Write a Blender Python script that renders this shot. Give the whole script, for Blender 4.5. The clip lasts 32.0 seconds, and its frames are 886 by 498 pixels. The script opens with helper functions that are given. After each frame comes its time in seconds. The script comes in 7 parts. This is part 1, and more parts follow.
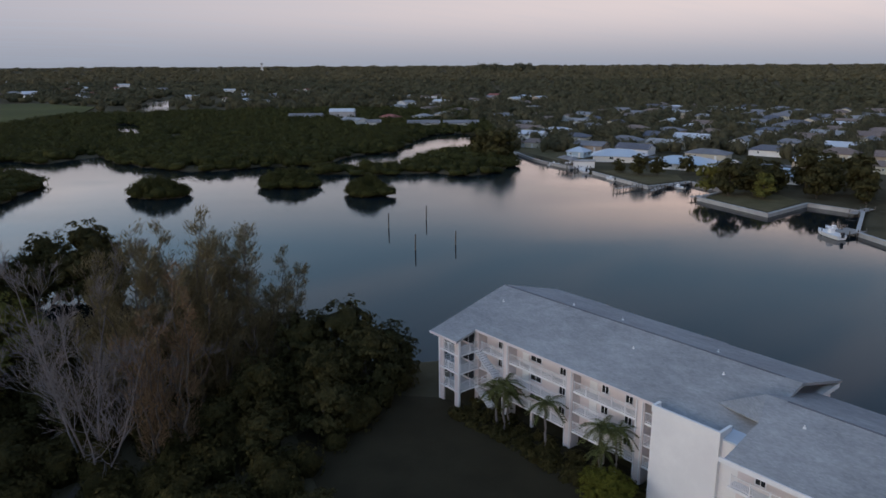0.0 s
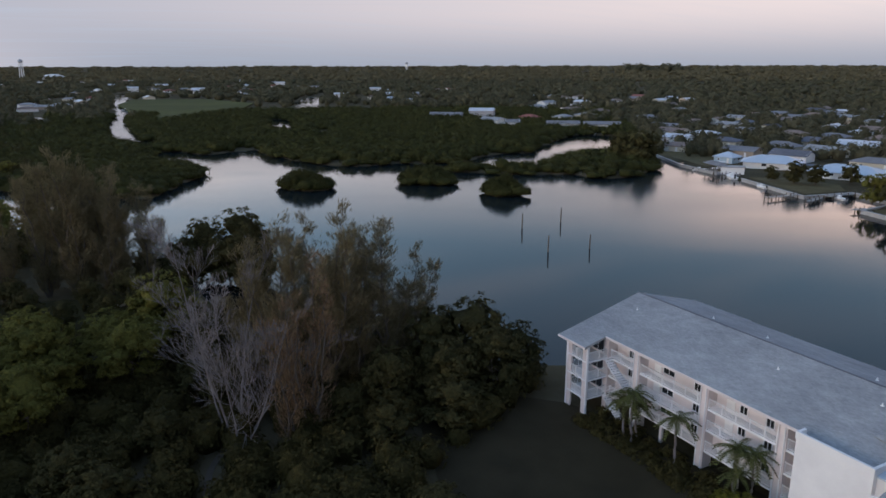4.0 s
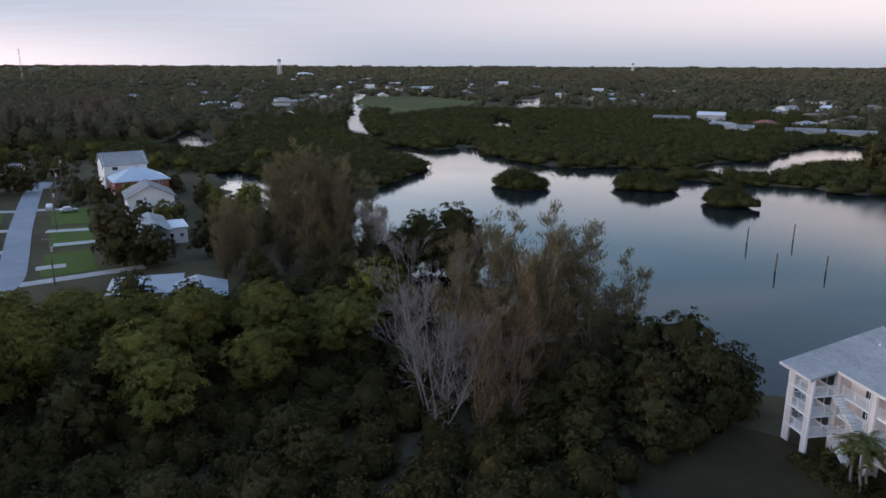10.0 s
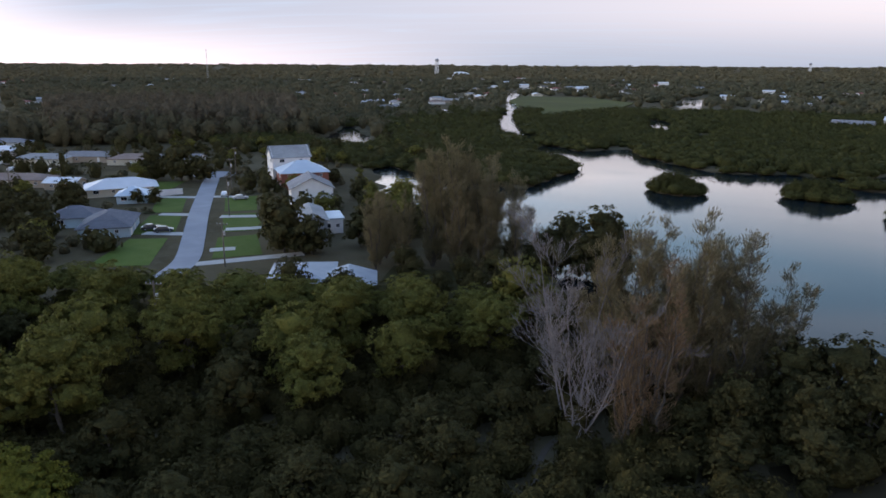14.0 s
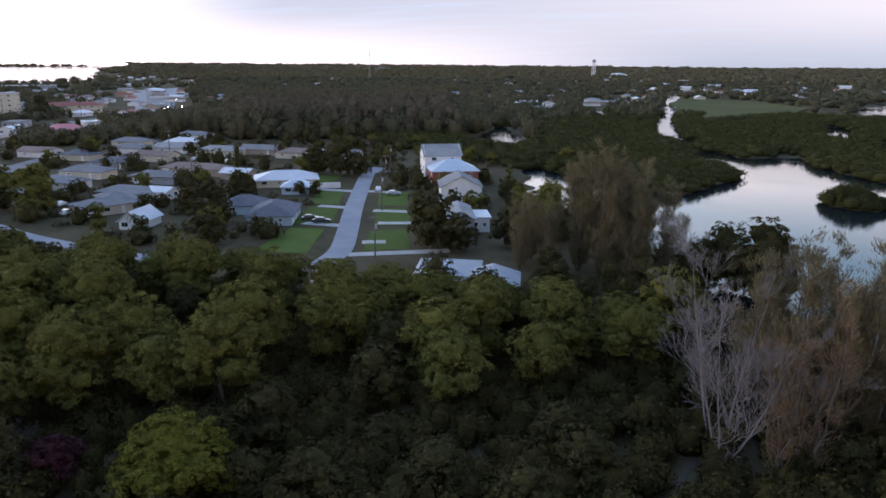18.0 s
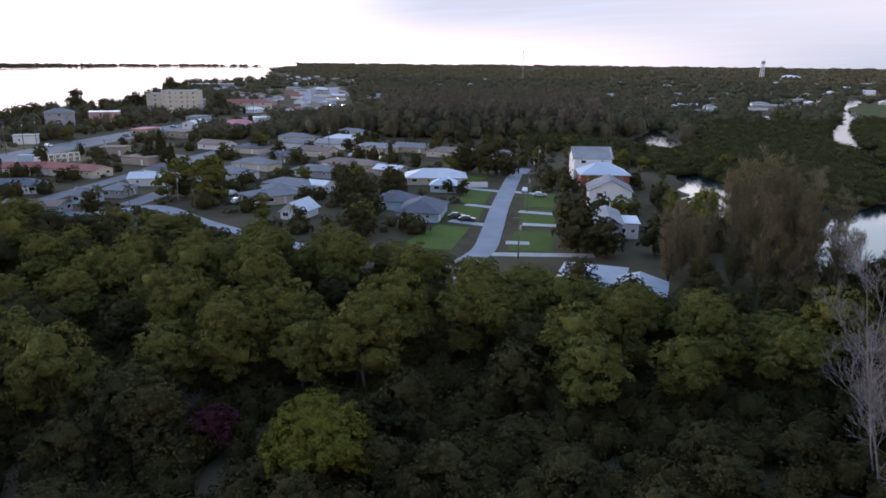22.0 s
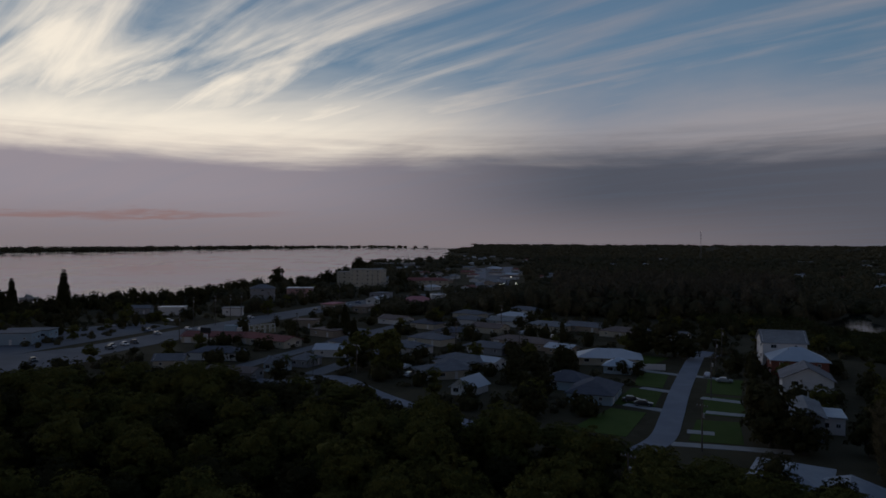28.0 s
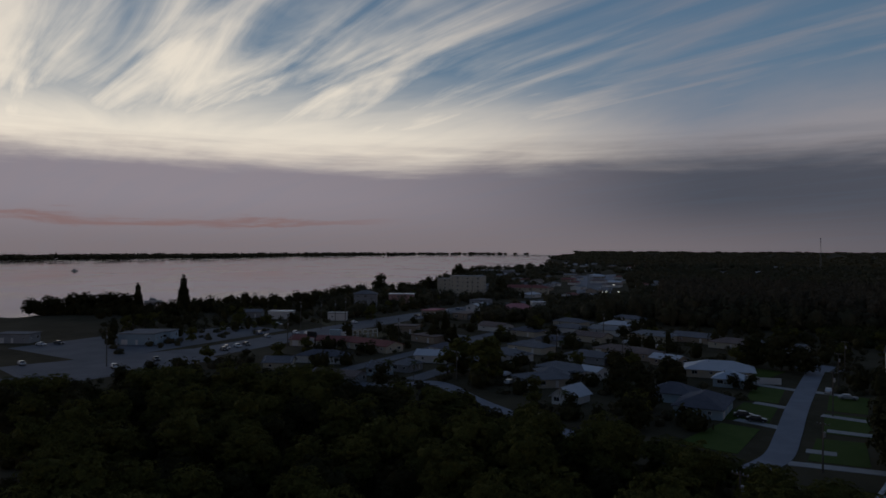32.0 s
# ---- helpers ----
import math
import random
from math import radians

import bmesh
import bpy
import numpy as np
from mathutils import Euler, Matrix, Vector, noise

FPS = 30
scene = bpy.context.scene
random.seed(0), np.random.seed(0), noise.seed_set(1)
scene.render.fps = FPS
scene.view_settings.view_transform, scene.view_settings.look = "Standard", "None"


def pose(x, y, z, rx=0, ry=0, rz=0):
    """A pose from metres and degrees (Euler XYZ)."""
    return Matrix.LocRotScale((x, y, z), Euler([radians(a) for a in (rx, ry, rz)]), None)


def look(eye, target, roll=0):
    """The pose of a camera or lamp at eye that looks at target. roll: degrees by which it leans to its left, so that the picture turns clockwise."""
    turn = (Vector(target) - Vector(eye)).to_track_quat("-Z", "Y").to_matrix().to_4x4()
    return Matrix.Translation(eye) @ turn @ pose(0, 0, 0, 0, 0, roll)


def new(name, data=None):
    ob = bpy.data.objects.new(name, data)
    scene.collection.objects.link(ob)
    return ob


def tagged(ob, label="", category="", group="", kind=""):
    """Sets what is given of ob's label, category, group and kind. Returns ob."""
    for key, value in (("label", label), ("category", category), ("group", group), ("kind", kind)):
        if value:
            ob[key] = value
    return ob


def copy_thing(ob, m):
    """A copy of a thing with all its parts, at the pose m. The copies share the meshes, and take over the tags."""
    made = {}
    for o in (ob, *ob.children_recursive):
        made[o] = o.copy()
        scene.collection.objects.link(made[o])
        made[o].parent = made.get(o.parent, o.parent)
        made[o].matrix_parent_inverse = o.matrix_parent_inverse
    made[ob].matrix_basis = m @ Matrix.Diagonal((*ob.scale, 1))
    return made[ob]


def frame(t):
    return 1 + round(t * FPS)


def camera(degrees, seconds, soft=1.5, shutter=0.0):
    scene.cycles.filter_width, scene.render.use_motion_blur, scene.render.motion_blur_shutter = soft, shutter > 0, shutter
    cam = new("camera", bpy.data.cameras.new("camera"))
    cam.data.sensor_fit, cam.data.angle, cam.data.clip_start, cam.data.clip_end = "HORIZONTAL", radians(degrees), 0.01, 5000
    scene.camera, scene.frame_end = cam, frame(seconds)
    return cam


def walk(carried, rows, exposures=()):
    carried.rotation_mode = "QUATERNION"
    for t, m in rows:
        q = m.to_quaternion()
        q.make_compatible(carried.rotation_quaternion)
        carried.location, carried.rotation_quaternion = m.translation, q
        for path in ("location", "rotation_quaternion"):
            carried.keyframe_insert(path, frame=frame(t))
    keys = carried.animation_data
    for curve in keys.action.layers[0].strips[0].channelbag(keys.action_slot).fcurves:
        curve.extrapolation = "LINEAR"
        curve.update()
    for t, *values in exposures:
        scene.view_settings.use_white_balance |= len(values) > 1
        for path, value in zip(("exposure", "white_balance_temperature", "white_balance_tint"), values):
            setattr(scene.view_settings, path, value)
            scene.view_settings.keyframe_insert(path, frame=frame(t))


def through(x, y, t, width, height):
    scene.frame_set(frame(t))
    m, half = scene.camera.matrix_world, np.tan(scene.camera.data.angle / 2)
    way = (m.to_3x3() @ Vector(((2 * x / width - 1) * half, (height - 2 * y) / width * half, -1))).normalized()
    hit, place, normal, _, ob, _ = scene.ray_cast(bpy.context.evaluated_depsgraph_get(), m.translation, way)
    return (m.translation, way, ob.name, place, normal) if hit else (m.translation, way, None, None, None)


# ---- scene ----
cam = camera(64.0, 32.0, soft=1.6)
EYE = (0.0, 0.0, 40.0)
# seconds, yaw, pitch, roll
PATH = [
    (0, -0.20, -14.63, 0.27),
    (0.5, 1.17, -14.66, 0.30),
    (1, 2.54, -14.67, 0.28),
    (1.5, 3.94, -14.66, 0.24),
    (2, 5.31, -14.65, 0.21),
    (2.5, 6.69, -14.64, 0.18),
    (3, 8.08, -14.64, 0.16),
    (3.5, 9.47, -14.63, 0.12),
    (5.5, 15.06, -14.58, 0.08),
    (6, 16.50, -14.57, 0.04),
    (6.5, 17.93, -14.54, 0.02),
    (7, 19.36, -14.53, 0.00),
    (7.5, 20.80, -14.52, -0.04),
    (8, 22.28, -14.53, -0.09),
    (8.5, 23.75, -14.53, -0.13),
    (9, 25.22, -14.56, -0.16),
    (9.5, 26.73, -14.57, -0.18),
    (10, 28.23, -14.60, -0.19),
    (10.5, 29.73, -14.61, -0.21),
    (11, 31.24, -14.62, -0.23),
    (11.5, 32.74, -14.63, -0.25),
    (12, 34.25, -14.65, -0.27),
    (12.5, 35.77, -14.64, -0.28),
    (13, 37.31, -14.64, -0.28),
    (13.5, 38.81, -14.65, -0.27),
    (14, 40.35, -14.68, -0.28),
    (14.5, 41.85, -14.69, -0.31),
    (16.5, 47.91, -14.67, -0.36),
    (17, 49.44, -14.68, -0.40),
    (17.5, 50.96, -14.68, -0.43),
    (18, 52.47, -14.70, -0.46),
    (18.5, 53.97, -14.72, -0.49),
    (19, 55.48, -14.73, -0.52),
    (19.5, 56.98, -14.75, -0.55),
    (20, 58.47, -14.76, -0.56),
    (20.5, 59.96, -14.77, -0.55),
    (21, 61.46, -14.77, -0.56),
    (21.5, 62.96, -14.76, -0.57),
    (22, 64.43, -14.74, -0.56),
    (22.5, 65.90, -14.72, -0.54),
    (23, 66.97, -14.71, -0.53),
    (23.5, 68.05, -14.71, -0.52),
    (24, 69.12, -14.71, -0.50),
    (24.5, 70.16, -14.70, -0.47),
    (25, 71.19, -14.34, -0.44),
    (25.5, 72.23, -12.53, -0.41),
    (26, 73.24, -8.97, -0.38),
    (26.5, 74.32, -5.22, -0.32),
    (28.5, 78.97, 0.04, -0.26),
    (29, 80.01, 0.04, -0.26),
    (29.5, 81.08, 0.03, -0.32),
    (30, 82.10, 0.02, -0.35),
    (30.5, 83.13, 0.02, -0.32),
    (31, 84.13, 0.01, -0.29),
    (31.5, 85.22, -0.03, -0.28),
    (32, 86.25, -0.02, -0.27),
]
EXPOSURES = [(0, -0.8, 6500, 10), (3.5, -0.64, 6500, 10), (6, -0.46, 6500, 10), (9, -0.3, 6500, 10), (13, -0.14, 6500, 11), (20, 0.05, 6500, 15), (24.5, 0.07, 6500, 16), (25.0, 0.05, 6500, 16),
             (25.5, -0.12, 6500, 15), (26.0, -0.65, 6480, 14), (26.5, -1.5, 6440, 14), (28.5, -3.12, 6120, 13), (32.0, -3.2, 6120, 13)]
walk(cam, [(t, pose(*EYE, 90 + p, r, y)) for t, y, p, r in PATH], EXPOSURES)

# ---------------------------------------------------------------- sky and sun
SUN_YAW, SUN_EL = 140.0, 7.0          # the low sun stands over the bay, behind cloud


def heading(deg):
    return Vector((-math.sin(radians(deg)), math.cos(radians(deg)), 0))


class Nodes:
    """A small builder of node trees."""

    def __init__(self, tree):
        self.t = tree
        tree.nodes.clear()

    def add(self, kind, **props):
        n = self.t.nodes.new(kind)
        for k, v in props.items():
            if k == "op":
                n.operation = v
            elif k == "blend":
                n.blend_type = v
            elif k == "dtype":
                n.data_type = v
        return n

    def put(self, sock, v):
        if isinstance(v, bpy.types.NodeSocket):
            self.t.links.new(v, sock)
        elif v is not None:
            if sock.type == "RGBA" and len(v) == 3:
                v = (*v, 1)
            sock.default_value = v

    def math(self, op, a, b=None, clamp=False):
        n = self.add("ShaderNodeMath", op=op)
        n.use_clamp = clamp
        self.put(n.inputs[0], a)
        if b is not None:
            self.put(n.inputs[1], b)
        return n.outputs[0]

    def vec(self, op, a, b=None):
        n = self.add("ShaderNodeVectorMath", op=op)
        self.put(n.inputs[0], a)
        if b is not None:
            self.put(n.inputs[1], b)
        return n.outputs["Value"] if op == "DOT_PRODUCT" else n.outputs[0]

    def mix(self, f, a, b, blend="MIX"):
        n = self.add("ShaderNodeMix", dtype="RGBA", blend=blend)
        n.clamp_factor = True
        self.put(n.inputs[0], f)
        self.put(n.inputs[6], a)
        self.put(n.inputs[7], b)
        return n.outputs[2]

    def ramp(self, v, lo, hi, a=0.0, b=1.0, smooth=True):
        n = self.add("ShaderNodeMapRange")
        n.interpolation_type = "SMOOTHSTEP" if smooth else "LINEAR"
        for s, x in zip(n.inputs[:5], (v, lo, hi, a, b)):
            self.put(s, x)
        return n.outputs[0]

    def noise(self, vec, scale, detail=4.0, rough=0.55, distort=0.0):
        n = self.add("ShaderNodeTexNoise")
        if vec is not None:
            self.put(n.inputs["Vector"], vec)
        n.inputs["Scale"].default_value, n.inputs["Detail"].default_value = scale, detail
        n.inputs["Roughness"].default_value, n.inputs["Distortion"].default_value = rough, distort
        return n.outputs[0]

    def mapping(self, vec, scale=(1, 1, 1), rot=(0, 0, 0), loc=(0, 0, 0)):
        n = self.add("ShaderNodeMapping")
        self.put(n.inputs[0], vec)
        n.inputs["Scale"].default_value, n.inputs["Rotation"].default_value, n.inputs["Location"].default_value = scale, rot, loc
        return n.outputs[0]


world = bpy.data.worlds.new("dusk_sky")
scene.world = world
world.use_nodes = True
W = Nodes(world.node_tree)
way = W.add("ShaderNodeTexCoord").outputs["Generated"]
sep = W.add("ShaderNodeSeparateXYZ")
W.put(sep.inputs[0], way)
up = sep.outputs[2]
west = W.vec("DOT_PRODUCT", way, heading(108.0))          # 1 towards the afterglow, -1 away from it
sky = W.add("ShaderNodeTexSky")
sky.sky_type, sky.sun_disc = "NISHITA", False
sky.sun_elevation, sky.sun_rotation = radians(SUN_EL), radians(-SUN_YAW)
sky.air_density, sky.dust_density, sky.ozone_density = 1.2, 1.0, 2.5
clear = W.mix(1.0, sky.outputs[0], (0.13, 0.15, 0.17), "MULTIPLY")
clear = W.mix(0.8, clear, W.mix(W.ramp(west, -0.4, 0.85), (0.56, 0.86, 1.18), (1.15, 1.95, 2.75)))
# cloud plane: direction projected on a flat layer, streaked along one heading
flat = W.vec("SCALE", way)
height = W.math("ADD", W.math("MAXIMUM", up, 0.0), 0.10)
W.put(flat.node.inputs["Scale"], W.math("DIVIDE", 1.0, height))
planar = W.mapping(flat, (1, 1, 0), (0, 0, radians(-(124.0 - 90.0))))
streak = W.mapping(planar, (0.42, 2.6, 1))
s1 = W.noise(streak, 1.5, 6, 0.55, 0.7)
s2 = W.noise(W.mapping(planar, (0.7, 0.9, 1), (0, 0, 0.5), (3.1, 1.7, 0)), 0.8, 5, 0.6, 0.5)
glow = W.ramp(west, 0.72, 0.995)
veil = W.math("MULTIPLY", W.ramp(west, 0.75, 1.0), 0.11)   # the cloud is thickest over the afterglow
cirrus = W.ramp(W.math("ADD", W.math("ADD", W.math("MULTIPLY", s1, 0.80), W.math("MULTIPLY", s2, 0.40)), veil), 0.48, 0.87)
low = W.ramp(W.math("ADD", up, W.math("MULTIPLY", W.math("SUBTRACT", s2, 0.5), 0.10)), 0.25, 0.12)                                # the veil thickens towards the horizon
cover = W.math("MAXIMUM", W.math("MULTIPLY", cirrus, W.ramp(west, -0.1, 0.7, 0.40, 0.86)), W.math("MULTIPLY", low, W.ramp(s1, 0.25, 0.6, 0.93, 1.0)))
ripple = W.noise(W.mapping(way, (2.2, 2.2, 34)), 1.6, 4, 0.6, 0.2)
high_cloud = W.mix(glow, W.mix(W.ramp(west, -0.2, 0.6), (1.55, 1.45, 1.52), (2.7, 2.45, 2.4)), (8.7, 7.6, 5.8))
bank = W.mix(W.ramp(west, 0.72, 1.02), W.mix(W.ramp(west, -0.75, 0.75), (1.30, 1.13, 1.13), (0.66, 0.70, 0.84)), (2.45, 2.12, 2.22))
haze = W.mix(W.ramp(west, 0.2, 0.99), (0.55, 0.60, 0.73), (1.8, 1.5, 1.5))
edge = W.math("ADD", up, W.math("ADD", W.math("MULTIPLY", W.math("SUBTRACT", ripple, 0.5), 0.05), W.math("MULTIPLY", W.math("SUBTRACT", s2, 0.5), 0.06)))
low_cloud = W.mix(W.ramp(up, -0.01, 0.075), haze, bank)
cloud = W.mix(W.ramp(edge, 0.095, 0.16), low_cloud, high_cloud)
rosy = W.math("MULTIPLY", W.math("MULTIPLY", W.ramp(edge, 0.085, 0.13), W.ramp(edge, 0.27, 0.17)), W.ramp(west, -0.15, -0.6))
cloud = W.mix(rosy, cloud, (2.9, 2.2, 1.95))                                      # rosy cloud opposite the afterglow
tint = W.math("MULTIPLY", W.ramp(W.math("ABSOLUTE", W.math("SUBTRACT", edge, 0.036)), 0.010, 0.0), W.math("MULTIPLY", W.ramp(west, 0.94, 0.99), 0.6))
cloud = W.mix(tint, cloud, (2.0, 1.05, 0.88))
final = W.mix(W.math("MAXIMUM", cover, rosy), clear, cloud)
final = W.mix(1.0, final, W.mix(W.ramp(up, 0.22, 0.58), (1, 1, 1), (0.46, 0.515, 0.67)), "MULTIPLY")      # darker overhead
bg = W.add("ShaderNodeBackground")
W.put(bg.inputs[0], final)
bg.inputs[1].default_value = 1.0
W.put(W.add("ShaderNodeOutputWorld").inputs[0], bg.outputs[0])

sun = new("sun", bpy.data.lights.new("sun", "SUN"))
sun.data.energy, sun.data.angle, sun.data.color = 1.0, radians(14), (1.0, 0.79, 0.69)
sun.matrix_world = look(heading(SUN_YAW) * 500 + Vector((0, 0, 500 * math.tan(radians(SUN_EL)))), (0, 0, 0))

# ---------------------------------------------------------------- materials
def material(name, rough=0.8, metal=0.0, spec=0.3):
    m = bpy.data.materials.new(name)
    m.use_nodes = True
    n = Nodes(m.node_tree)
    b = n.add("ShaderNodeBsdfPrincipled")
    n.put(n.add("ShaderNodeOutputMaterial").inputs[0], b.outputs[0])
    b.inputs["Roughness"].default_value, b.inputs["Metallic"].default_value = rough, metal
    b.inputs["Specular IOR Level"].default_value = spec
    return m, n, b


def bump(n, b, h, strength, distance):
    k = n.add("ShaderNodeBump")
    k.inputs["Strength"].default_value, k.inputs["Distance"].default_value = strength, distance
    n.put(k.inputs["Height"], h)
    n.put(b.inputs["Normal"], k.outputs[0])


def surface(name, c1, c2, scale=0.6, fine=6.0, rough=0.8, metal=0.0, relief=0.02, vary=0.25, spec=0.3):
    """Paint, plaster, stone: two colours by large stains and fine grain, a little different from piece to piece."""
    m, n, b = material(name, rough, metal, spec)
    pos = n.add("ShaderNodeNewGeometry").outputs["Position"]
    big, small = n.noise(pos, scale, 5, 0.6), n.noise(pos, fine, 4, 0.6)
    f = n.math("ADD", n.math("MULTIPLY", n.ramp(big, 0.3, 0.7), 0.7), n.math("MULTIPLY", small, 0.4))
    col = n.mix(f, c1, c2)
    rnd = n.add("ShaderNodeObjectInfo").outputs["Random"]
    col = n.mix(n.ramp(rnd, 0, 1, 0.0, vary, False), col, tuple(x * 0.55 for x in c1))
    n.put(b.inputs["Base Color"], col)
    n.put(b.inputs["Roughness"], n.ramp(small, 0.2, 0.8, max(rough - 0.12, 0.05), min(rough + 0.1, 1.0)))
    if relief:
        bump(n, b, small, 0.5, relief)
    return m


def foliage(name, c1, c2, c3, rough=0.7, through=0.12):
    """Leaves: three greens by leaf and by spray, a little light passing through."""
    m, n, b = material(name, rough, 0.0, 0.03)
    g = n.add("ShaderNodeNewGeometry")
    rnd = g.outputs["Random Per Island"]
    patch = n.math("ADD", n.math("MULTIPLY", n.noise(g.outputs["Position"], 0.22, 3, 0.6), 0.55), n.math("MULTIPLY", n.noise(g.outputs["Position"], 0.021, 3, 0.55), 0.45))
    obj = n.add("ShaderNodeObjectInfo").outputs["Random"]
    f = n.math("ADD", n.math("MULTIPLY", n.ramp(patch, 0.38, 0.62), 0.7), n.math("MULTIPLY", obj, 0.35))
    col = n.mix(n.math("MULTIPLY", rnd, 0.7), n.mix(f, c1, c2), c3)
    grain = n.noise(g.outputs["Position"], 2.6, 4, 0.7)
    # shade of the gaps between leaves, painted darker into the colour
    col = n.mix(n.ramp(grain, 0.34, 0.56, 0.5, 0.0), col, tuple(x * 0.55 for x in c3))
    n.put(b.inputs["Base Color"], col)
    bump(n, b, grain, 1.0, 0.45)
    tr = n.add("ShaderNodeBsdfTranslucent")
    n.put(tr.inputs[0], col)
    mx = n.add("ShaderNodeMixShader")
    mx.inputs[0].default_value = through
    n.put(mx.inputs[1], b.outputs[0])
    n.put(mx.inputs[2], tr.outputs[0])
    out = [x for x in n.t.nodes if x.type == "OUTPUT_MATERIAL"][0]
    n.put(out.inputs[0], mx.outputs[0])
    return m


def shingles(name, c1, c2, course=0.14):
    """Asphalt shingles: courses down the slope, tabs of uneven tone, weather streaks."""
    m, n, b = material(name, 0.9, 0.0, 0.2)
    pos = n.add("ShaderNodeNewGeometry").outputs["Position"]
    sx = n.add("ShaderNodeSeparateXYZ")
    n.put(sx.inputs[0], pos)
    row = n.math("FLOOR", n.math("DIVIDE", sx.outputs[2], course * 0.27))
    rowv = n.add("ShaderNodeCombineXYZ")
    n.put(rowv.inputs[2], row)
    tab = n.add("ShaderNodeTexWhiteNoise")
    tab.noise_dimensions = "3D"
    snapped = n.vec("FLOOR", n.mapping(pos, (3.2, 3.2, 0)))
    n.put(tab.inputs[0], n.vec("ADD", snapped, rowv.outputs[0]))
    big = n.noise(pos, 0.12, 5, 0.6)
    streak = n.noise(n.mapping(pos, (0.5, 0.5, 3.5)), 0.9, 4, 0.65)
    f = n.math("ADD", n.math("MULTIPLY", tab.outputs[0], 0.35), n.math("MULTIPLY", n.ramp(big, 0.3, 0.7), 0.4))
    f = n.math("ADD", f, n.math("MULTIPLY", n.ramp(streak, 0.35, 0.75), 0.4))
    n.put(b.inputs["Base Color"], n.mix(f, c1, c2))
    bump(n, b, n.math("ADD", tab.outputs[0], n.math("FRACT", n.math("DIVIDE", sx.outputs[2], course * 0.27))), 0.5, 0.02)
    return m


M_WATER, n, b = material("water", 0.06, 0.0, 0.5)
b.inputs["Base Color"].default_value = (0.006, 0.012, 0.016, 1)
b.inputs["IOR"].default_value = 1.33
pos = n.add("ShaderNodeNewGeometry").outputs["Position"]
calm = n.noise(n.mapping(pos, (0.006, 0.012, 1), (0, 0, 0.5)), 1.0, 3, 0.6)
n.put(b.inputs["Roughness"], n.ramp(calm, 0.4, 0.65, 0.05, 0.16))
bump(n, b, n.noise(n.mapping(pos, (0.7, 1.0, 1), (0, 0, 0.6)), 1.1, 3, 0.5), 0.10, 0.05)

M_GROUND, n, b = material("ground", 0.95, 0.0, 0.03)
pos = n.add("ShaderNodeNewGeometry").outputs["Position"]
f1, f2, f3 = n.noise(pos, 0.035, 5, 0.6), n.noise(pos, 0.4, 5, 0.65), n.noise(pos, 5.0, 3, 0.6)
col = n.mix(n.ramp(f1, 0.35, 0.65), (0.070, 0.056, 0.032), (0.120, 0.098, 0.060))
col = n.mix(n.math("MULTIPLY", n.ramp(f2, 0.45, 0.7), 0.6), col, (0.11, 0.094, 0.066))
col = n.mix(n.math("MULTIPLY", f3, 0.35), col, (0.025, 0.03, 0.015))
n.put(b.inputs["Base Color"], col)
bump(n, b, f3, 0.6, 0.06)

M_LAWN = surface("lawn", (0.070, 0.112, 0.018), (0.105, 0.140, 0.030), 0.25, 7.0, 0.95, 0, 0.05, 0.5, 0.1)
# brown earth, the trees' shade worked into the dark colour
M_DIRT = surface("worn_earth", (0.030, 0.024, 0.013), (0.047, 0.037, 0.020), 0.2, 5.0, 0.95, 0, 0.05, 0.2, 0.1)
# lawn grass with the shade of the trees put into a darker colour
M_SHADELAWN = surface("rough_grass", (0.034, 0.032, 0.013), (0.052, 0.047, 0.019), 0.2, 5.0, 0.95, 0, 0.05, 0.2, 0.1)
M_PATH = surface("sandy_earth", (0.075, 0.062, 0.048), (0.115, 0.096, 0.075), 0.6, 6.0, 0.95, 0, 0.03, 0.2, 0.1)
M_DRYLAWN = surface("dry_lawn", (0.095, 0.080, 0.036), (0.16, 0.130, 0.07), 0.2, 6.0, 0.95, 0, 0.05, 0.3, 0.1)
M_MARSH = surface("marsh_grass", (0.052, 0.056, 0.014), (0.082, 0.084, 0.020), 0.012, 0.4, 0.95, 0, 0.2, 0.2, 0.1)
M_ASPHALT = surface("asphalt", (0.21, 0.22, 0.25), (0.29, 0.30, 0.33), 0.12, 9.0, 0.92, 0, 0.01, 0.1)
M_OLDROAD = surface("worn_asphalt", (0.13, 0.132, 0.145), (0.20, 0.20, 0.21), 0.08, 9.0, 0.92, 0, 0.01, 0.1)
M_CONCRETE = surface("concrete", (0.34, 0.33, 0.32), (0.47, 0.46, 0.44), 0.5, 9.0, 0.85, 0, 0.01, 0.2)
M_WHITE = surface("white_paint", (0.80, 0.79, 0.77), (0.70, 0.69, 0.68), 0.35, 8.0, 0.6, 0, 0.004, 0.08)
M_CREAM = surface("cream_stucco", (0.66, 0.60, 0.47), (0.56, 0.51, 0.41), 0.3, 8.0, 0.85, 0, 0.01, 0.3)
M_BLUEWALL = surface("pale_blue_stucco", (0.42, 0.53, 0.60), (0.36, 0.46, 0.53), 0.3, 8.0, 0.85, 0, 0.01, 0.2)
M_PINKWALL = surface("pink_stucco", (0.62, 0.36, 0.33), (0.52, 0.31, 0.29), 0.3, 8.0, 0.85, 0, 0.01, 0.2)
M_GREYWALL = surface("grey_stucco", (0.40, 0.41, 0.43), (0.32, 0.33, 0.35), 0.3, 8.0, 0.85, 0, 0.01, 0.3)
M_TANWALL = surface("tan_stucco", (0.47, 0.38, 0.29), (0.38, 0.31, 0.24), 0.3, 8.0, 0.85, 0, 0.01, 0.3)
